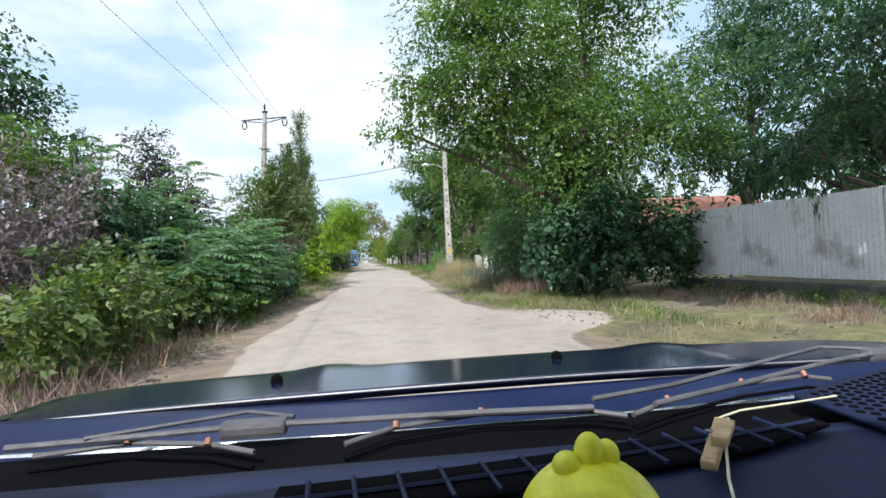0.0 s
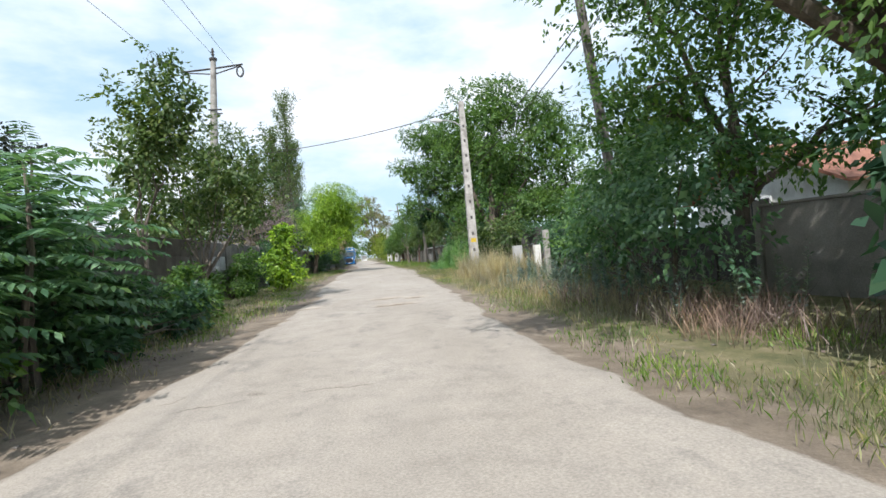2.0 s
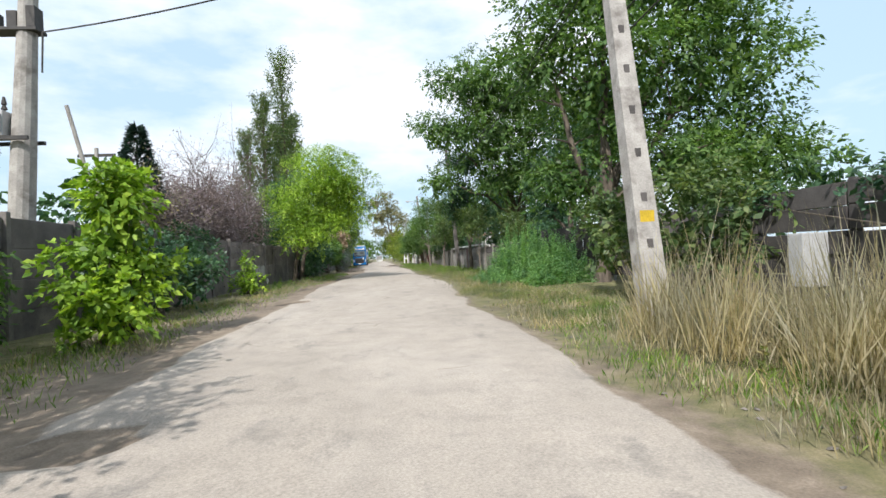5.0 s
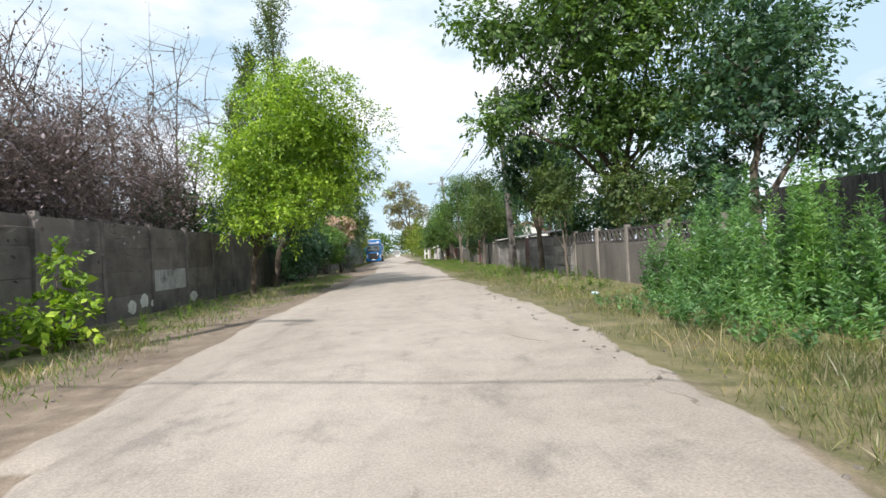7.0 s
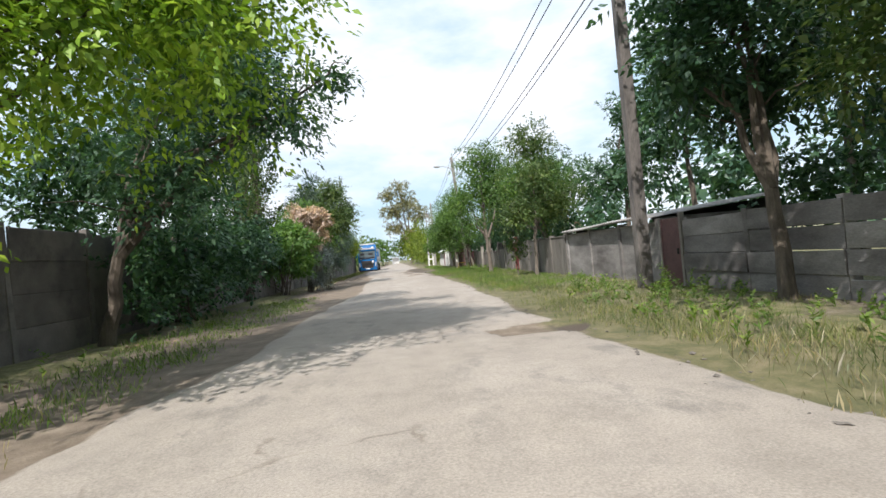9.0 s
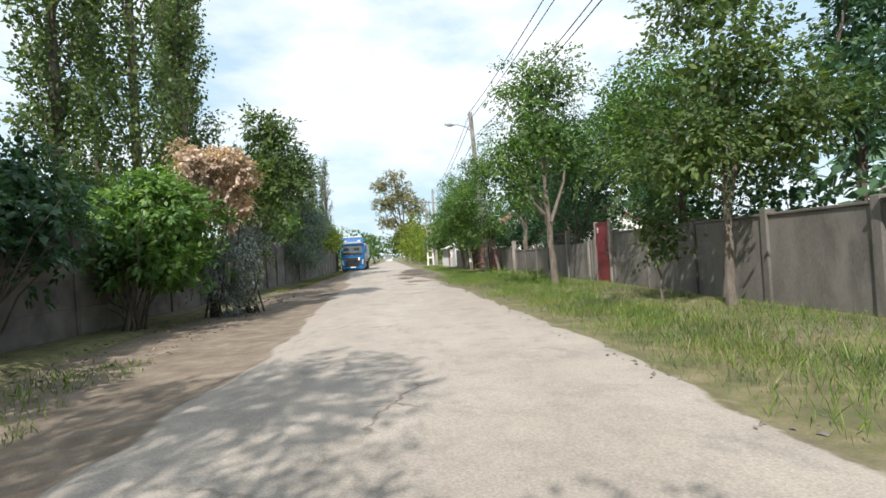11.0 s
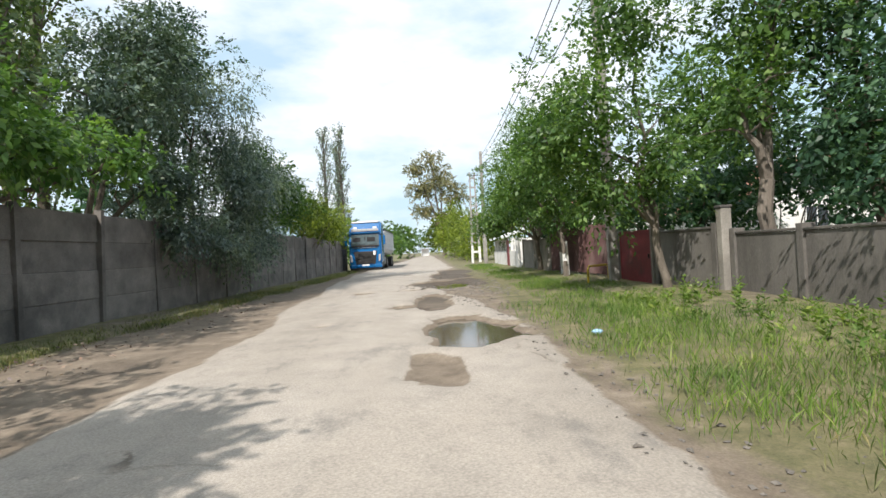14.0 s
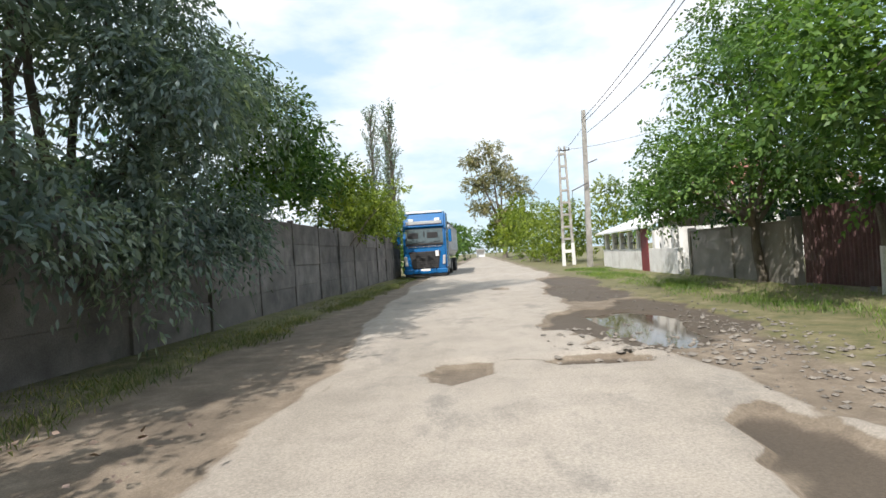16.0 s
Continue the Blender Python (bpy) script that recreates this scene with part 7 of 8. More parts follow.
    for s in (-1, 1):
        bm = boxes((min(s * 1.0, s * 1.17), -0.052, 0.72, max(s * 1.0, s * 1.15), 0.1, 1.24), bevel=0.04)
        for v in bm.verts:
            v.co.x += s * 0.10 * (v.co.z - 1.1)
        part("headlight", bm, M_GREYP, t, "slanted clear headlight")
        arm = part("mirror_arm", tubes([([(s * 1.18, 0.3, 2.75), (s * 1.45, 0.15, 2.72), (s * 1.45, 0.15, 2.0)], 0.025)], 6), M_BLACK, t)
        part("mirror", boxes((s * 1.45 - 0.09, 0.05, 1.95, s * 1.45 + 0.09, 0.22, 2.65), bevel=0.04), M_BLUE, arm, "blue-backed wing mirror")
        part("side_window", boxes((min(s * (w + 0.001), s * (w + 0.012)), 0.55, 1.95, max(s * (w + 0.001), s * (w + 0.012)), 1.45, 2.7), bevel=0.004), M_DARKGLASS, t)
        part("step", boxes((min(s * 1.0, s * 1.22), 0.4, 0.32, max(s * 1.0, s * 1.22), 1.3, 0.58), bevel=0.03), M_BLACK, t)
        for y in (1.45, 5.0, 9.8, 11.1):
            bm = bmesh.new()
            tube(bm, [(s * 0.86, y, 0.5), (s * 0.9, y, 0.5), (s * 1.16, y, 0.5), (s * 1.2, y, 0.5)], [0.44, 0.5, 0.5, 0.44], 22)
            tyre = part("wheel", bm, M_TYRE, t)
            part("rim", tubes([([(s * 1.195, y, 0.5), (s * 1.206, y, 0.5)], [0.29, 0.25])], 18), M_STEEL, tyre, "grey steel rim")
    part("chassis", boxes((-0.45, 0.6, 0.62, 0.45, 6.4, 0.85)), M_BLACK, t)
    part("fuel_tank", boxes((0.62, 2.4, 0.38, 1.2, 3.8, 0.98), bevel=0.10), M_STEEL, t)
    bm = bmesh.new()
    prof = [(-1.0, 1.15), (1.0, 1.15), (1.26, 1.5), (1.26, 3.1), (-1.26, 3.1), (-1.26, 1.5)]
    a = [bm.verts.new((x, 2.9, z + (0.25 if z < 2 else 0))) for x, z in prof]
    b = [bm.verts.new((x, 12.2, z)) for x, z in prof]
    bm.faces.new(a)
    bm.faces.new(b[::-1])
    for k in range(6):
        bm.faces.new((a[k], b[k], b[(k + 1) % 6], a[(k + 1) % 6]))
    bmesh.ops.recalc_face_normals(bm, faces=bm.faces[:])
    trailer = part("trailer_body", bm, M_SHEET, t, "dusty grey tipper body")
    rib = bm_mesh("rib", boxes((-0.03, -0.05, 1.5, 0.03, 0.05, 3.1), bevel=0.01), M_SHEET)
    for s in (-1, 1):
        for k in range(8):
            part("rib", rib, None, trailer, at=(s * 1.285, 3.2 + 1.2 * k, 0))
    part("cover_roll", tubes([([(1.2, 2.9, 3.16), (1.2, 12.2, 3.16)], 0.09)], 10), M_BLACK, trailer, "rolled dark tarpaulin")
    part("trailer_frame", boxes((-0.5, 5.6, 0.85, 0.5, 12.0, 1.12)), M_BLACK, t)
    return t


lorry()

# ---------------------------------------------------------------- grass, weeds and litter of the verges
rng0 = np.random.RandomState(77)


def verge_spots(side, y0, y1, step, x_in, x_out, blades, h, seed):
    r = np.random.RandomState(seed)
    out = []
    for y in np.arange(y0, y1, step):
        edge = float(np.interp(y, *zip(*(LEFT_EDGE if side < 0 else RIGHT_EDGE))))
        x = edge + side * (x_in + (x_out - x_in) * r.rand())
        out.append((x, y + step * r.rand(), 0.35 + 0.5 * r.rand(), 0.45 + 0.6 * r.rand(), int(blades * (0.5 + r.rand())), h * (0.6 + 0.8 * r.rand())))
    return out


grass_patch("verge_grass", verge_spots(1, 8, 44, 0.34, 0.5, 4.2, 140, 0.20, 1), "green grass on the verge before the trees", 401, M_GRASS)
grass_patch("verge_grass", verge_spots(1, 44, 90, 0.11, 0.7, 4.0, 110, 0.24, 2), "short green and straw grass along the wall", 402, M_GRASS_MIX, 0.009)
grass_patch("verge_grass", verge_spots(1, 70, 96, 0.09, 0.6, 4.0, 120, 0.25, 3), "bright green grass under the fruit trees", 403, M_GRASS, 0.009)
grass_patch("verge_grass", [(4.6 + 2.3 * rng0.rand(), 92 + 34 * rng0.rand(), 0.5, 0.8, 170, 0.22) for _ in range(150)], "lush green grass beside the broken lane", 404, M_GRASS, 0.009)
grass_patch("dry_grass", [(4.4 + 1.7 * rng0.rand(), 26.5 + 6.5 * rng0.rand(), 0.32, 0.34, 130, 1.0 + 0.9 * rng0.rand()) for _ in range(52)] + [(4.2 + 1.4 * rng0.rand(), 25 + 10 * rng0.rand(), 0.40, 0.5, 80, 0.6) for _ in range(32)] + [(3.6 + 0.7 * rng0.rand(), 17 + 20 * rng0.rand(), 0.30, 0.5, 45, 0.30) for _ in range(50)] + [(4.0 + 1.0 * rng0.rand(), 17 + 9 * rng0.rand(), 0.35, 0.4, 70, 0.4 + 0.5 * rng0.rand()) for _ in range(26)], "tall dry straw-coloured grass by the pole", 405, M_GRASS_DRY, 0.010, 0.22)
grass_patch("dry_grass", verge_spots(1, 6, 60, 0.6, 0.6, 3.4, 70, 0.30, 5), "scattered dry straw on the verge", 406, M_GRASS_DRY)
grass_patch("dry_grass", verge_spots(-1, 2, 60, 0.6, 0.9, 2.6, 70, 0.28, 6), "dry straw stalks along the fence", 407, M_GRASS_DRY)
grass_patch("verge_grass", verge_spots(-1, 8, 75, 0.22, 1.0, 3.4, 80, 0.20, 7), "thin green grass along the fence", 408, M_GRASS)
grass_patch("verge_grass", [(-4.6 + 1.1 * rng0.rand(), 92 + 33 * rng0.rand(), 0.35, 0.7, 130, 0.2) for _ in range(150)], "green grass strip at the foot of the fence", 409, M_GRASS_MIX)
grass_patch("dry_grass", [(-4.0 + 1.2 * rng0.rand(), 3.5 + 7 * rng0.rand(), 0.4, 0.5, 80, 0.6) for _ in range(22)], "brown withered stalks among brambles", 410, M_LITTER, 0.010)
weeds("tall_weeds", (5.95, 8.3, 42.6, 50.6), 460, 2.75, "tall lush green goosefoot weeds by the wall", 411, M_WEED, leaf=(0.13, 0.042))
grass_patch("verge_grass", [(3.2 + 5.4 * rng0.rand(), 10.6 + 3.6 * rng0.rand(), 0.45, 0.5, 110, 0.16 + 0.16 * rng0.rand()) for _ in range(80)], "thin trampled grass beside the driveway", 418, M_GRASS_MIX, 0.009)
grass_patch("verge_grass", [(3.9 + 3.4 * rng0.rand(), 34.5 + 11 * rng0.rand(), 0.45, 0.5, 120, 0.14 + 0.16 * rng0.rand()) for _ in range(130)], "green and straw grass before the tall weeds", 424, M_GRASS_MIX, 0.009)
grass_patch("dry_grass", [(6.6 + 2.2 * rng0.rand(), 6.5 + 6.5 * rng0.rand(), 0.4, 0.5, 70, 0.45) for _ in range(40)] + [(4.2 + 2.2 * rng0.rand(), 14.5 + 8 * rng0.rand(), 0.4, 0.5, 60, 0.7) for _ in range(40)], "brown withered stalks before the sheet fence", 425, M_LITTER, 0.010)
weeds("tall_weeds", (8.0, 9.3, 6.5, 14.0), 110, 0.55, "green weeds along the foot of the sheet fence", 419, M_LEAF)
weeds("tall_weeds", (4.6, 6.8, 53.0, 68.0), 90, 0.5, "low clumps of green weeds on the verge", 423)
weeds("tall_weeds", (5.0, 6.2, 45.0, 50.2), 110, 0.8, "lush green weeds at the edge of the verge", 412, M_WEED)
weeds("tall_weeds", (6.0, 7.6, 56.0, 72.0), 70, 0.6, "scattered green weeds before the plank fence", 413)
weeds("tall_weeds", (5.4, 7.7, 84.0, 96.0), 120, 0.5, "low green weeds at the foot of the wall", 414)
weeds("tall_weeds", (-4.9, -3.4, 50.0, 64.0), 40, 0.5, "small green weeds at the foot of the fence", 415)
weeds("tall_weeds", (4.2, 7.4, 16.5, 27.0), 210, 1.15, "grey-green mugwort weeds with pale seed heads", 417, M_LEAF_GREY, (0.09, 0.03))
weeds("tall_weeds", (4.6, 7.0, 22.0, 33.0), 60, 1.1, "flowering pale weeds in dry grass", 416, M_GRASS_MIX)


def scatter_litter(name, area, count, size, label, seed, mat, flat=0.5):
    r = np.random.RandomState(seed)
    x0, x1, y0, y1 = area
    p = np.column_stack([x0 + (x1 - x0) * r.rand(count), y0 + (y1 - y0) * r.rand(count), 0.02 + 0.05 * r.rand(count)])
    d = unit(np.column_stack([r.normal(size=count), r.normal(size=count), 0.25 * r.normal(size=count)]))
    n = unit(np.column_stack([r.normal(0, 0.4, count), r.normal(0, 0.4, count), np.ones(count)]))
    s = 0.6 + 0.8 * r.rand(count)
    return tagged(new(name, quads_mesh(name, leaf_quads(p, d, n, size * s, size * flat * s), mat)), label, "litter", kind="stuff")


scatter_litter("fallen_leaves", (-5.0, -2.0, 60, 100), 2400, 0.07, "brown fallen leaves on the shaded dirt", 420, M_LITTER)
scatter_litter("fallen_leaves", (4.2, 8.0, 6, 40), 1800, 0.07, "dry fallen leaves under the trees", 421, M_LITTER)
scatter_litter("fallen_leaves", (-4.5, -2.2, 4, 40), 1400, 0.07, "dry fallen leaves beside the lane", 422, M_LITTER)


def stones(name, spots, label, seed):
    """Loose stones: squashed, uneven lumps."""
    r = np.random.RandomState(seed)
    verts, faces = [], []
    base = np.array([(0, 0, 1), (0, 0, -0.6)] + [(math.cos(a), math.sin(a), 0.25 * (-1) ** k) for k, a in enumerate(np.linspace(0, 2 * math.pi, 6, endpoint=False))])
    tri_ = [(0, 2 + k, 2 + (k + 1) % 6) for k in range(6)] + [(1, 2 + (k + 1) % 6, 2 + k) for k in range(6)]
    heights = road_height(np.array([p[0] for p in spots]), np.array([p[1] for p in spots]))
    for (x, y, s), z in zip(spots, heights):
        o = len(verts)
        v = base * (1 + 0.3 * r.normal(size=(8, 1))) * np.array([s, s * (0.6 + 0.4 * r.rand()), s * 0.45])
        a = r.rand() * 6.28
        c, q = math.cos(a), math.sin(a)
        verts += [(x + c * p[0] - q * p[1], y + q * p[0] + c * p[1], z + 0.25 * s + p[2]) for p in v]
        faces += [tuple(o + i for i in f) for f in tri_]
    return tagged(new(name, mesh_of(name, verts, faces, M_STONE)), label, "stones", kind="stuff")


stones("rubble", [(2.2 + 1.9 * rng0.rand(), 96 + 20 * rng0.rand(), 0.012 + 0.030 * rng0.rand() ** 2) for _ in range(900)] + [(3.0 + 1.2 * rng0.rand(), 88 + 8 * rng0.rand(), 0.010 + 0.022 * rng0.rand() ** 2) for _ in range(350)], "loose rubble and broken asphalt in the mud", 430)
stones("broken_asphalt", [(2.6 + 1.6 * rng0.rand(), 99.5 + 6 * rng0.rand(), 0.016 + 0.036 * rng0.rand() ** 2) for _ in range(420)] + [(0.8 + 2.2 * rng0.rand(), 101.5 + 3.0 * rng0.rand(), 0.02 + 0.045 * rng0.rand() ** 2) for _ in range(140)], "broken asphalt lumps round the wet hole", 432)
stones("gravel", [(3.2 + 4.5 * rng0.rand(), 6 + 7 * rng0.rand(), 0.012 + 0.03 * rng0.rand() ** 2) for _ in range(600)] + [(-2.2 - 0.9 * rng0.rand(), 2 + 95 * rng0.rand(), 0.01 + 0.03 * rng0.rand() ** 2) for _ in range(700)] + [(3.4 + 0.8 * rng0.rand(), 14 + 70 * rng0.rand(), 0.01 + 0.03 * rng0.rand() ** 2) for _ in range(500)], "loose gravel along the edges of the lane", 431)


# ---------------------------------------------------------------- the car at the start of the drive
M_NAVY = surface("car_navy", (0.006, 0.009, 0.030), (0.010, 0.014, 0.042), 3.0, 0.12, 0.02, 90.0)
M_DASH = surface("dash_plastic", (0.009, 0.015, 0.046), (0.014, 0.022, 0.062), 5.0, 0.6, 0.25, 300.0, bump_dist=0.002)
M_DASH.node_tree.nodes["Principled BSDF"].inputs["Specular IOR Level"].default_value = 0.2
M_SCUTTLE = surface("scuttle_navy", (0.006, 0.012, 0.055), (0.010, 0.019, 0.078), 3.0, 0.4, 0.05, 90.0)
M_SCUTTLE.node_tree.nodes["Principled BSDF"].inputs["Specular IOR Level"].default_value = 0.15
M_RUBBER_BLACK = plain("rubber_black", (0.004, 0.004, 0.005), 0.9)
M_RUBBER_BLACK.node_tree.nodes["Principled BSDF"].inputs["Specular IOR Level"].default_value = 0.04
M_WIPER = surface("wiper_grey", (0.06, 0.06, 0.066), (0.14, 0.14, 0.15), 9.0, 0.55, 0.2)
M_TOY = plain("toy_yellow", (0.80, 0.78, 0.03), 0.35, var=0.05)
M_PEG = surface("peg_wood", (0.40, 0.26, 0.12), (0.62, 0.45, 0.26), 30.0, 0.8, 0.4, 120.0)
M_RIVET = plain("rivet_copper", (0.45, 0.22, 0.14), 0.45, 0.6)
M_STRING = plain("string_pale", (0.62, 0.58, 0.42), 0.9)
CAR_TURN = -3.2


def curved_sheet(xs_, ys_, height, thick=0.012):
    bm = bmesh.new()
    top = [[bm.verts.new((x, y, height(x, y))) for x in xs_] for y in ys_]
    low = [[bm.verts.new((x, y, height(x, y) - thick)) for x in xs_] for y in ys_]
    ny, nx = len(ys_), len(xs_)
    for j in range(ny - 1):
        for i in range(nx - 1):
            bm.faces.new((top[j][i], top[j][i + 1], top[j + 1][i + 1], top[j + 1][i]))
            bm.faces.new((low[j][i], low[j + 1][i], low[j + 1][i + 1], low[j][i + 1]))
    for j in range(ny - 1):
        bm.faces.new((top[j][0], top[j + 1][0], low[j + 1][0], low[j][0]))
        bm.faces.new((top[j][-1], low[j][-1], low[j + 1][-1], top[j + 1][-1]))
    for i in range(nx - 1):
        bm.faces.new((top[0][i], low[0][i], low[0][i + 1], top[0][i + 1]))
        bm.faces.new((top[-1][i], top[-1][i + 1], low[-1][i + 1], low[-1][i]))
    for f in bm.faces:
        f.smooth = True
    return bm


def car_front():
    t = thing("car", (0, 0, 0), "dark navy car front with dusty black dashboard", "car", turn=CAR_TURN)
    mid = 0.22

    def hood_z(x, y):
        u = (x - mid) / 0.9
        z = 1.063 - 0.05 * max(0, y - 0.90) - 0.018 * u * u - 0.10 * max(0, abs(u) - 0.86) ** 1.5
        z -= 0.55 * max(0, y - 1.16) ** 1.7
        return z + 0.010 * math.exp(-((abs(u) - 0.42) / 0.07) ** 2) * min(1, max(0, (y - 0.9) * 5))

    part("hood", curved_sheet(np.linspace(-0.72, 1.16, 48), np.linspace(0.893, 1.62, 30), hood_z), M_NAVY, t, "glossy dark navy hood")
    part("hood_edge", tubes([([(x, 0.886 + 0.012 * ((x - mid) / 0.9) ** 2, hood_z(x, 0.9) + 0.001) for x in np.linspace(-0.72, 1.14, 24)], 0.0022)], 6), M_STEEL, t, "thin bright line along the rear edge of the hood")
    part("cowl", curved_sheet(np.linspace(-0.74, 1.18, 30), np.linspace(0.62, 0.878, 10), lambda x, y: 1.052 + 0.012 * (0.878 - y) / 0.26 + 0.02 * ((x - mid) / 0.9) ** 2 * 0.3), M_SCUTTLE, t, "dark navy scuttle panel")
    part("screen_trim", tubes([([(x, 0.612 + 0.045 * abs((x - 0.05) / 0.7) ** 2, 1.079) for x in np.linspace(-0.6, 0.9, 24)], 0.0035)], 6), M_CHROME, t, "thin bright trim under the windscreen")
    part("screen_seal", curved_sheet(np.linspace(-0.66, 0.95, 30), np.linspace(0.492, 0.606, 6), lambda x, y: 1.072 + 0.012 * (y - 0.49) / 0.12 + 0.0 * x), M_RUBBER_BLACK, t, "matt black windscreen seal")
    dash = part("dashboard", curved_sheet(np.linspace(-0.75, 1.05, 40), np.linspace(0.14, 0.497, 14), lambda x, y: 1.096 - 1.6 * max(0, 0.24 - y) ** 1.6 + 0.004 * math.sin((y - 0.2) * 14)), M_DASH, t, "blue-black grained dashboard top")
    vent = part("vent_grille", curved_sheet(np.linspace(-0.10, 0.40, 30), np.linspace(-0.033, 0.026, 5), lambda x, y: 0.0, 0.002), M_RUBBER_BLACK, dash, "black demister vent with thin bars")
    for me in (vent.data,):
        for v in me.vertices:
            f = max(0.0, (v.co.x + 0.10) / 0.5)
            v.co.y = 0.405 + 0.075 * f ** 1.6 + v.co.y * (1 - 0.55 * max(0, f - 0.8) * 5)
            v.co.z += 1.1035
    for k in range(13):
        x = -0.075 + 0.035 * k
        f = max(0.0, (x + 0.10) / 0.5)
        y = 0.405 + 0.075 * f ** 1.6
        part("vent_bar", tubes([([(x + 0.005, y - 0.031, 1.105), (x - 0.002, y + 0.025, 1.105)], 0.0022)], 5), M_DASH, vent)
    part("vent_rib", tubes([([(x, 0.402 + 0.075 * max(0.0, (x + 0.10) / 0.5) ** 1.6, 1.105) for x in np.linspace(-0.1, 0.39, 14)], 0.0022)], 5), M_DASH, vent)
    mat_ = part("speaker_cover", curved_sheet(np.linspace(0.44, 0.80, 8), np.linspace(0.40, 0.56, 8), lambda x, y: 1.1045, 0.006), M_DASH, dash, "black perforated speaker cover")
    for v in mat_.data.vertices:
        v.co.y += 0.42 * (v.co.x - 0.44)
    # The cover is closed; flat black discs carry the darkness of its holes.
    bm = bmesh.new()
    for j in range(12):
        for i in range(22):
            x = 0.452 + 0.016 * i + 0.008 * (j % 2)
            y = 0.408 + 0.0125 * j + 0.42 * (x - 0.44)
            tube(bm, [(x, y, 1.1043), (x, y, 1.1056)], [0.0050, 0.0046], 6)
    part("perforation", bm, M_RUBBER_BLACK, mat_, "rows of small black discs for the dark of the holes")
    for pts, r in (([(-0.405, 0.580, 1.105), (-0.303, 0.585, 1.105), (-0.160, 0.589, 1.107), (-0.075, 0.582, 1.107), (0.097, 0.579, 1.105), (0.209, 0.567, 1.105)], 0.0036), ([(0.273, 0.553, 1.108), (0.406, 0.604, 1.108), (0.598, 0.678, 1.110), (0.70, 0.707, 1.110)], 0.0036)):
        wiper = part("wiper", tubes([(pts, r)], 8), M_WIPER, t, "faded grey wiper arm")
        hub = pts[2] if pts[0][0] < 0 else pts[-1]
        part("wiper_pivot", boxes((hub[0] - 0.035, hub[1] - 0.012, hub[2] - 0.012, hub[0] + 0.035, hub[1] + 0.012, hub[2] + 0.006), bevel=0.006), M_WIPER, wiper)
    part("linkage", tubes([([(-0.329, 0.581, 1.1085), (-0.179, 0.639, 1.1085), (-0.121, 0.606, 1.1085)], 0.0025)], 6), M_WIPER, t)
    part("linkage", tubes([([(0.212, 0.575, 1.112), (0.323, 0.608, 1.112), (0.64, 0.757, 1.112), (0.702, 0.709, 1.112)], 0.003)], 6), M_WIPER, t)
    for pts in ([(-0.379, 0.581, 1.094), (-0.289, 0.590, 1.098), (-0.1995, 0.566, 1.098), (-0.148, 0.542, 1.094)], [(-0.060, 0.545, 1.094), (-0.008, 0.574, 1.098), (0.087, 0.591, 1.1), (0.2065, 0.579, 1.098), (0.246, 0.564, 1.094)], [(0.245, 0.547, 1.1), (0.293, 0.567, 1.105), (0.411, 0.612, 1.105), (0.506, 0.629, 1.105), (0.540, 0.624, 1.1)]):
        blade = part("wiper_blade", tubes([(pts, 0.0030)], 8), M_WIPER, t, "grey wiper blade bridge")
        for p in pts[1:-1]:
            part("rivet", tubes([([(p[0], p[1] - 0.007, p[2] + 0.001), (p[0], p[1] - 0.001, p[2] + 0.006)], 0.0032)], 8), M_RIVET, blade, "copper rivet")
        part("rubber", tubes([([Vector(q) - Vector((0, 0.008, 0.012)) for q in pts], 0.0022)], 6), M_RUBBER_BLACK, blade)
    for x, y in ((-0.238, 1.045), (0.328, 1.09)):
        bm = bmesh.new()
        bmesh.ops.create_uvsphere(bm, u_segments=12, v_segments=8, radius=0.012)
        part("washer_nozzle", bm, M_RUBBER_BLACK, t, "black washer nozzle", (x, y, hood_z(x, y) + 0.004))
    # fenders, nose and wheels carry the hood down to the road
    for s in (-1, 1):
        x0 = mid + s * 0.94
        bm = bmesh.new()
        prof = [(0.55, 1.05), (0.88, 1.05), (1.2, 1.01), (1.5, 0.90), (1.72, 0.62), (1.72, 0.32), (1.56, 0.30), (1.50, 0.52), (1.36, 0.66), (1.18, 0.70), (1.0, 0.66), (0.86, 0.52), (0.80, 0.28), (0.55, 0.28)]
        a = [bm.verts.new((x0, y, z)) for y, z in prof]
        b = [bm.verts.new((x0 - s * 0.05, y, z)) for y, z in prof]
        bm.faces.new(a)
        bm.faces.new(b[::-1])
        for k in range(len(prof)):
            bm.faces.new((a[k], b[k], b[(k + 1) % len(prof)], a[(k + 1) % len(prof)]))
        bmesh.ops.recalc_face_normals(bm, faces=bm.faces[:])
        part("fender", bm, M_NAVY, t)
        bm = bmesh.new()
        xa, xb = x0 - s * 0.23, x0 - s * 0.03
        tube(bm, [(xa, 1.18, 0.31), (xa + s * 0.02, 1.18, 0.31), (xb - s * 0.02, 1.18, 0.31), (xb, 1.18, 0.31)], [0.27, 0.31, 0.31, 0.27], 26)
        wheel = part("wheel", bm, M_TYRE, t)
        part("rim", tubes([([(xb - s * 0.004, 1.18, 0.31), (xb + s * 0.006, 1.18, 0.31)], [0.19, 0.16])], 20), M_STEEL, wheel, "grey steel rim")
    # cabin shell over and behind the eye
    part("roof", curved_sheet(np.linspace(mid - 0.64, mid + 0.64, 16), np.linspace(-2.3, 0.12, 16), lambda x, y: 1.53 - 0.05 * ((x - mid) / 0.64) ** 2 - 0.05 * ((y + 1.0) / 1.2) ** 2, 0.03), M_NAVY, t)
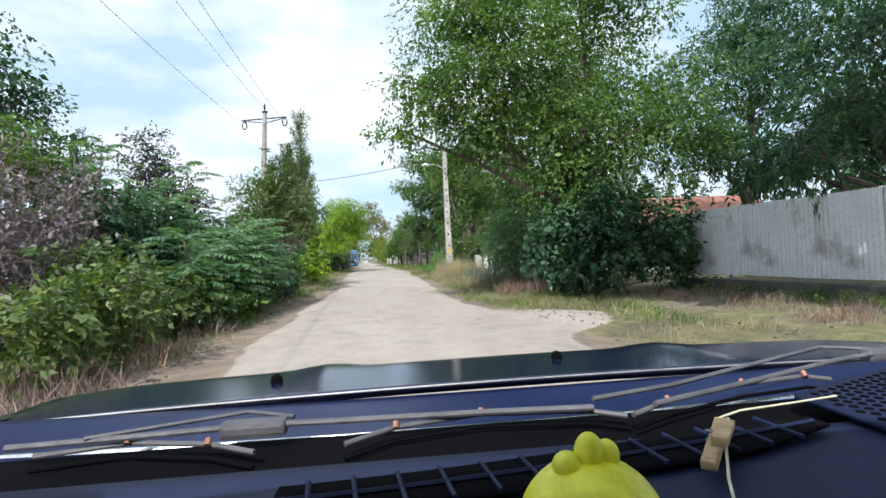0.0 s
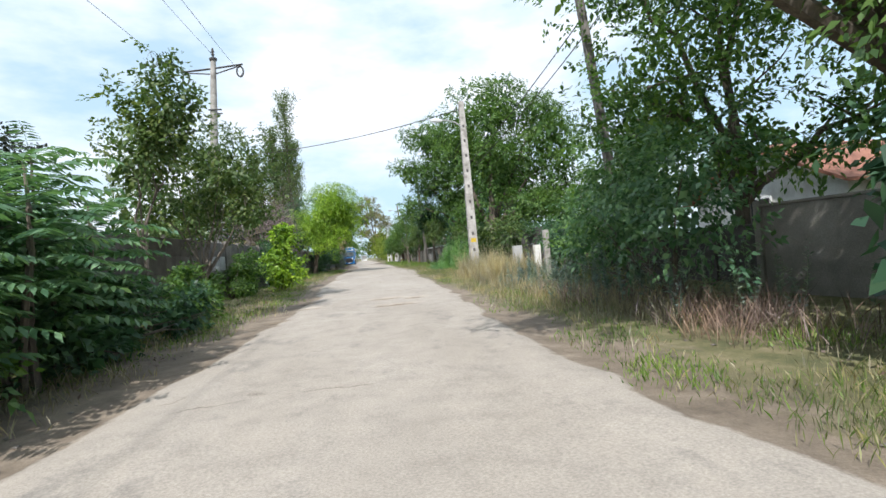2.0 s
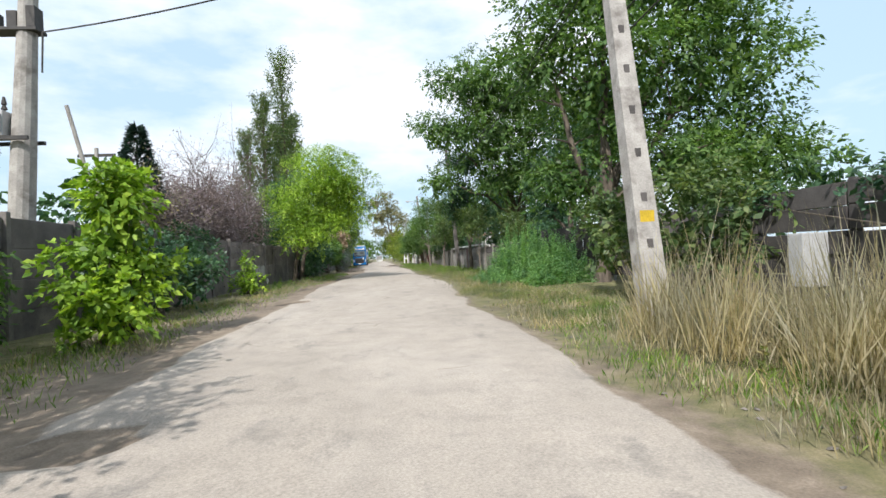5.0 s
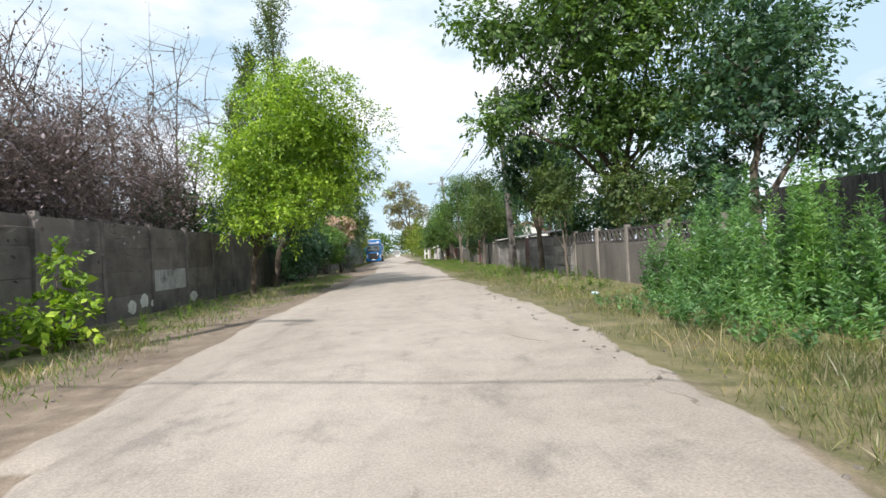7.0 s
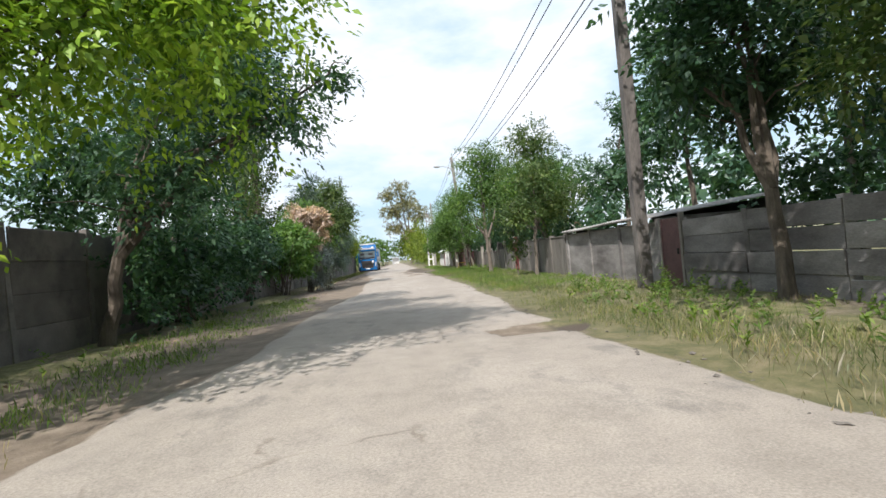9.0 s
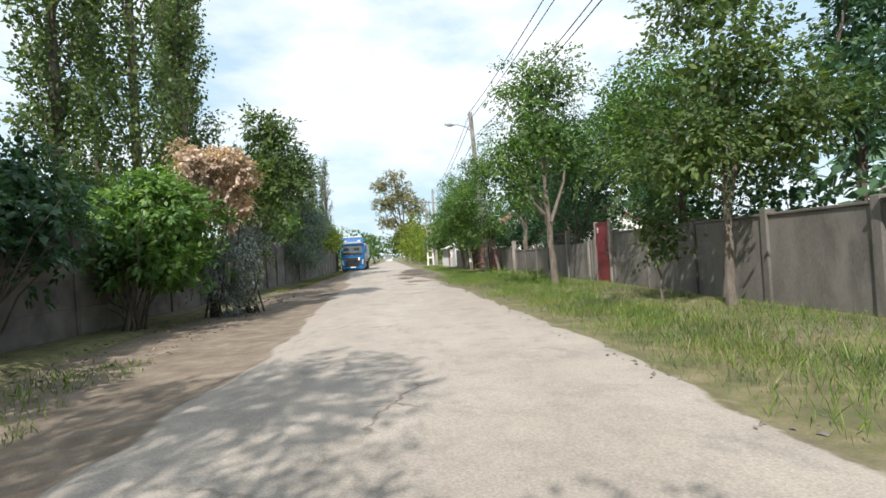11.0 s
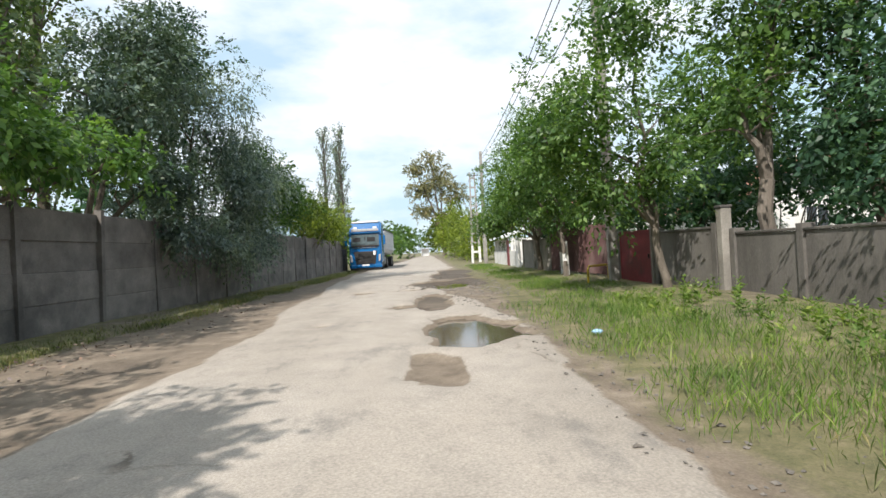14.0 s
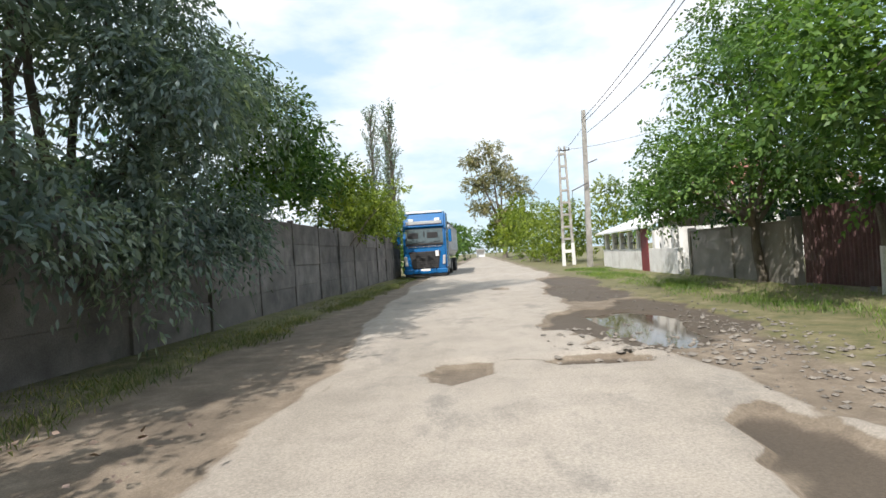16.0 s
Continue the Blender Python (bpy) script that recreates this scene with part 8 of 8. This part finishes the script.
    for s in (-1, 1):
        part("pillar", tubes([([(mid + s * 0.86, 0.56, 1.06), (mid + s * 0.63, 0.10, 1.46)], [0.045, 0.04])], 8), M_NAVY, t)
        part("pillar", tubes([([(mid + s * 0.88, -0.75, 1.0), (mid + s * 0.64, -0.75, 1.47)], [0.05, 0.045])], 8), M_NAVY, t)
        part("pillar", tubes([([(mid + s * 0.84, -2.45, 1.0), (mid + s * 0.62, -2.1, 1.43)], [0.09, 0.07])], 8), M_NAVY, t)
        xa, xb = sorted((mid + s * 0.86, mid + s * 0.94))
        part("door", boxes((xa, -0.74, 0.28, xb, 0.54, 1.03), bevel=0.03), M_NAVY, t)
        part("door", boxes((xa, -1.62, 0.28, xb, -0.76, 1.03), bevel=0.03), M_NAVY, t)
        part("rear_wing", boxes((xa, -2.6, 0.42, xb, -1.64, 1.03), bevel=0.03), M_NAVY, t)
        bm = bmesh.new()
        xa, xb = mid + s * 0.71, mid + s * 0.91
        tube(bm, [(xa, -1.95, 0.31), (xa + s * 0.02, -1.95, 0.31), (xb - s * 0.02, -1.95, 0.31), (xb, -1.95, 0.31)], [0.27, 0.31, 0.31, 0.27], 26)
        part("wheel", bm, M_TYRE, t)
    part("tailgate", boxes((mid - 0.84, -2.68, 0.34, mid + 0.84, -2.58, 1.03), bevel=0.03), M_NAVY, t)
    part("rear_screen", boxes((mid - 0.6, -2.5, 1.03, mid + 0.6, -2.46, 1.42)), M_DARKGLASS, t)
    part("nose", boxes((mid - 0.88, 1.56, 0.30, mid + 0.88, 1.74, 0.72), bevel=0.06), M_NAVY, t)
    part("bulkhead", boxes((mid - 0.9, 0.50, 0.28, mid + 0.9, 0.60, 1.045), bevel=0.02), M_RUBBER_BLACK, t)
    part("floor_pan", boxes((mid - 0.85, -2.55, 0.26, mid + 0.85, 1.6, 0.32), bevel=0.01), M_RUBBER_BLACK, t)
    part("dash_support", boxes((mid - 0.85, 0.26, 0.32, mid + 0.8, 0.48, 1.07), bevel=0.02), M_RUBBER_BLACK, t)
    return t


car_front()
CAR_POSE = pose(0, 0, 0, 0, 0, CAR_TURN)


def on_dash(ob, x, y, z, turn=0.0):
    ob.matrix_world = CAR_POSE @ pose(x, y, z, 0, 0, turn)
    return ob


def rubber_toy():
    """A plain egg-shaped squeeze toy with a three-lobed crest."""
    bm = bmesh.new()
    bmesh.ops.create_uvsphere(bm, u_segments=32, v_segments=20, radius=1.0)
    for v in bm.verts:
        v.co = Vector((v.co.x * 0.039, v.co.y * 0.036, v.co.z * 0.037))
    for x, z, r, h in ((-0.0125, 0.0345, 0.0078, 0.0075), (0.0005, 0.0385, 0.0080, 0.0115), (0.0105, 0.0365, 0.0070, 0.0085)):
        n0 = len(bm.verts)
        got = bmesh.ops.create_uvsphere(bm, u_segments=16, v_segments=12, radius=1.0)
        for v in got["verts"]:
            v.co = Vector((x + v.co.x * r, v.co.y * r, z + v.co.z * h))
    for f in bm.faces:
        f.smooth = True
    ob = new("rubber_toy", bm_mesh("rubber_toy", bm, M_TOY, True))
    on_dash(ob, 0.0955, 0.270, 1.1335, 10)
    return tagged(ob, "glossy yellow rubber toy with a lobed crest", "toy")


rubber_toy()
t = thing("clothes_peg", (0, 0, 0), "worn wooden clothes peg lying on the vent", "peg")
on_dash(t, 0.254, 0.415, 1.108)
part("jaw", boxes((-0.005, -0.04, 0.0, 0.007, 0.04, 0.008), bevel=0.0015), M_PEG, t, at=pose(0, 0, 0.004, 8, 0, -40))
part("jaw", boxes((-0.005, -0.04, 0.0, 0.007, 0.035, 0.008), bevel=0.0015), M_PEG, t, at=pose(0.004, -0.004, 0.0135, -6, 6, -38))
part("spring", tubes([([(0.012 * math.cos(a) * 0.5, 0.012 * math.sin(a) * 0.5, 0.006 + 0.0012 * a) for a in np.linspace(0, 12, 30)], 0.0012)], 5), M_STEEL, t)
line = [(0.457, 0.5215, 1.1115), (0.400, 0.5145, 1.110), (0.337, 0.504, 1.110), (0.299, 0.481, 1.112), (0.280, 0.456, 1.118), (0.289, 0.449, 1.122), (0.258, 0.407, 1.128), (0.2275, 0.357, 1.112), (0.210, 0.323, 1.107), (0.205, 0.25, 1.102)]
ob = new("string", bm_mesh("string", tubes([([Vector(p) for p in line], 0.0011)], 6), M_STRING))
ob.matrix_world = CAR_POSE
tagged(ob, "thin pale string tied to the clothes peg", "string")
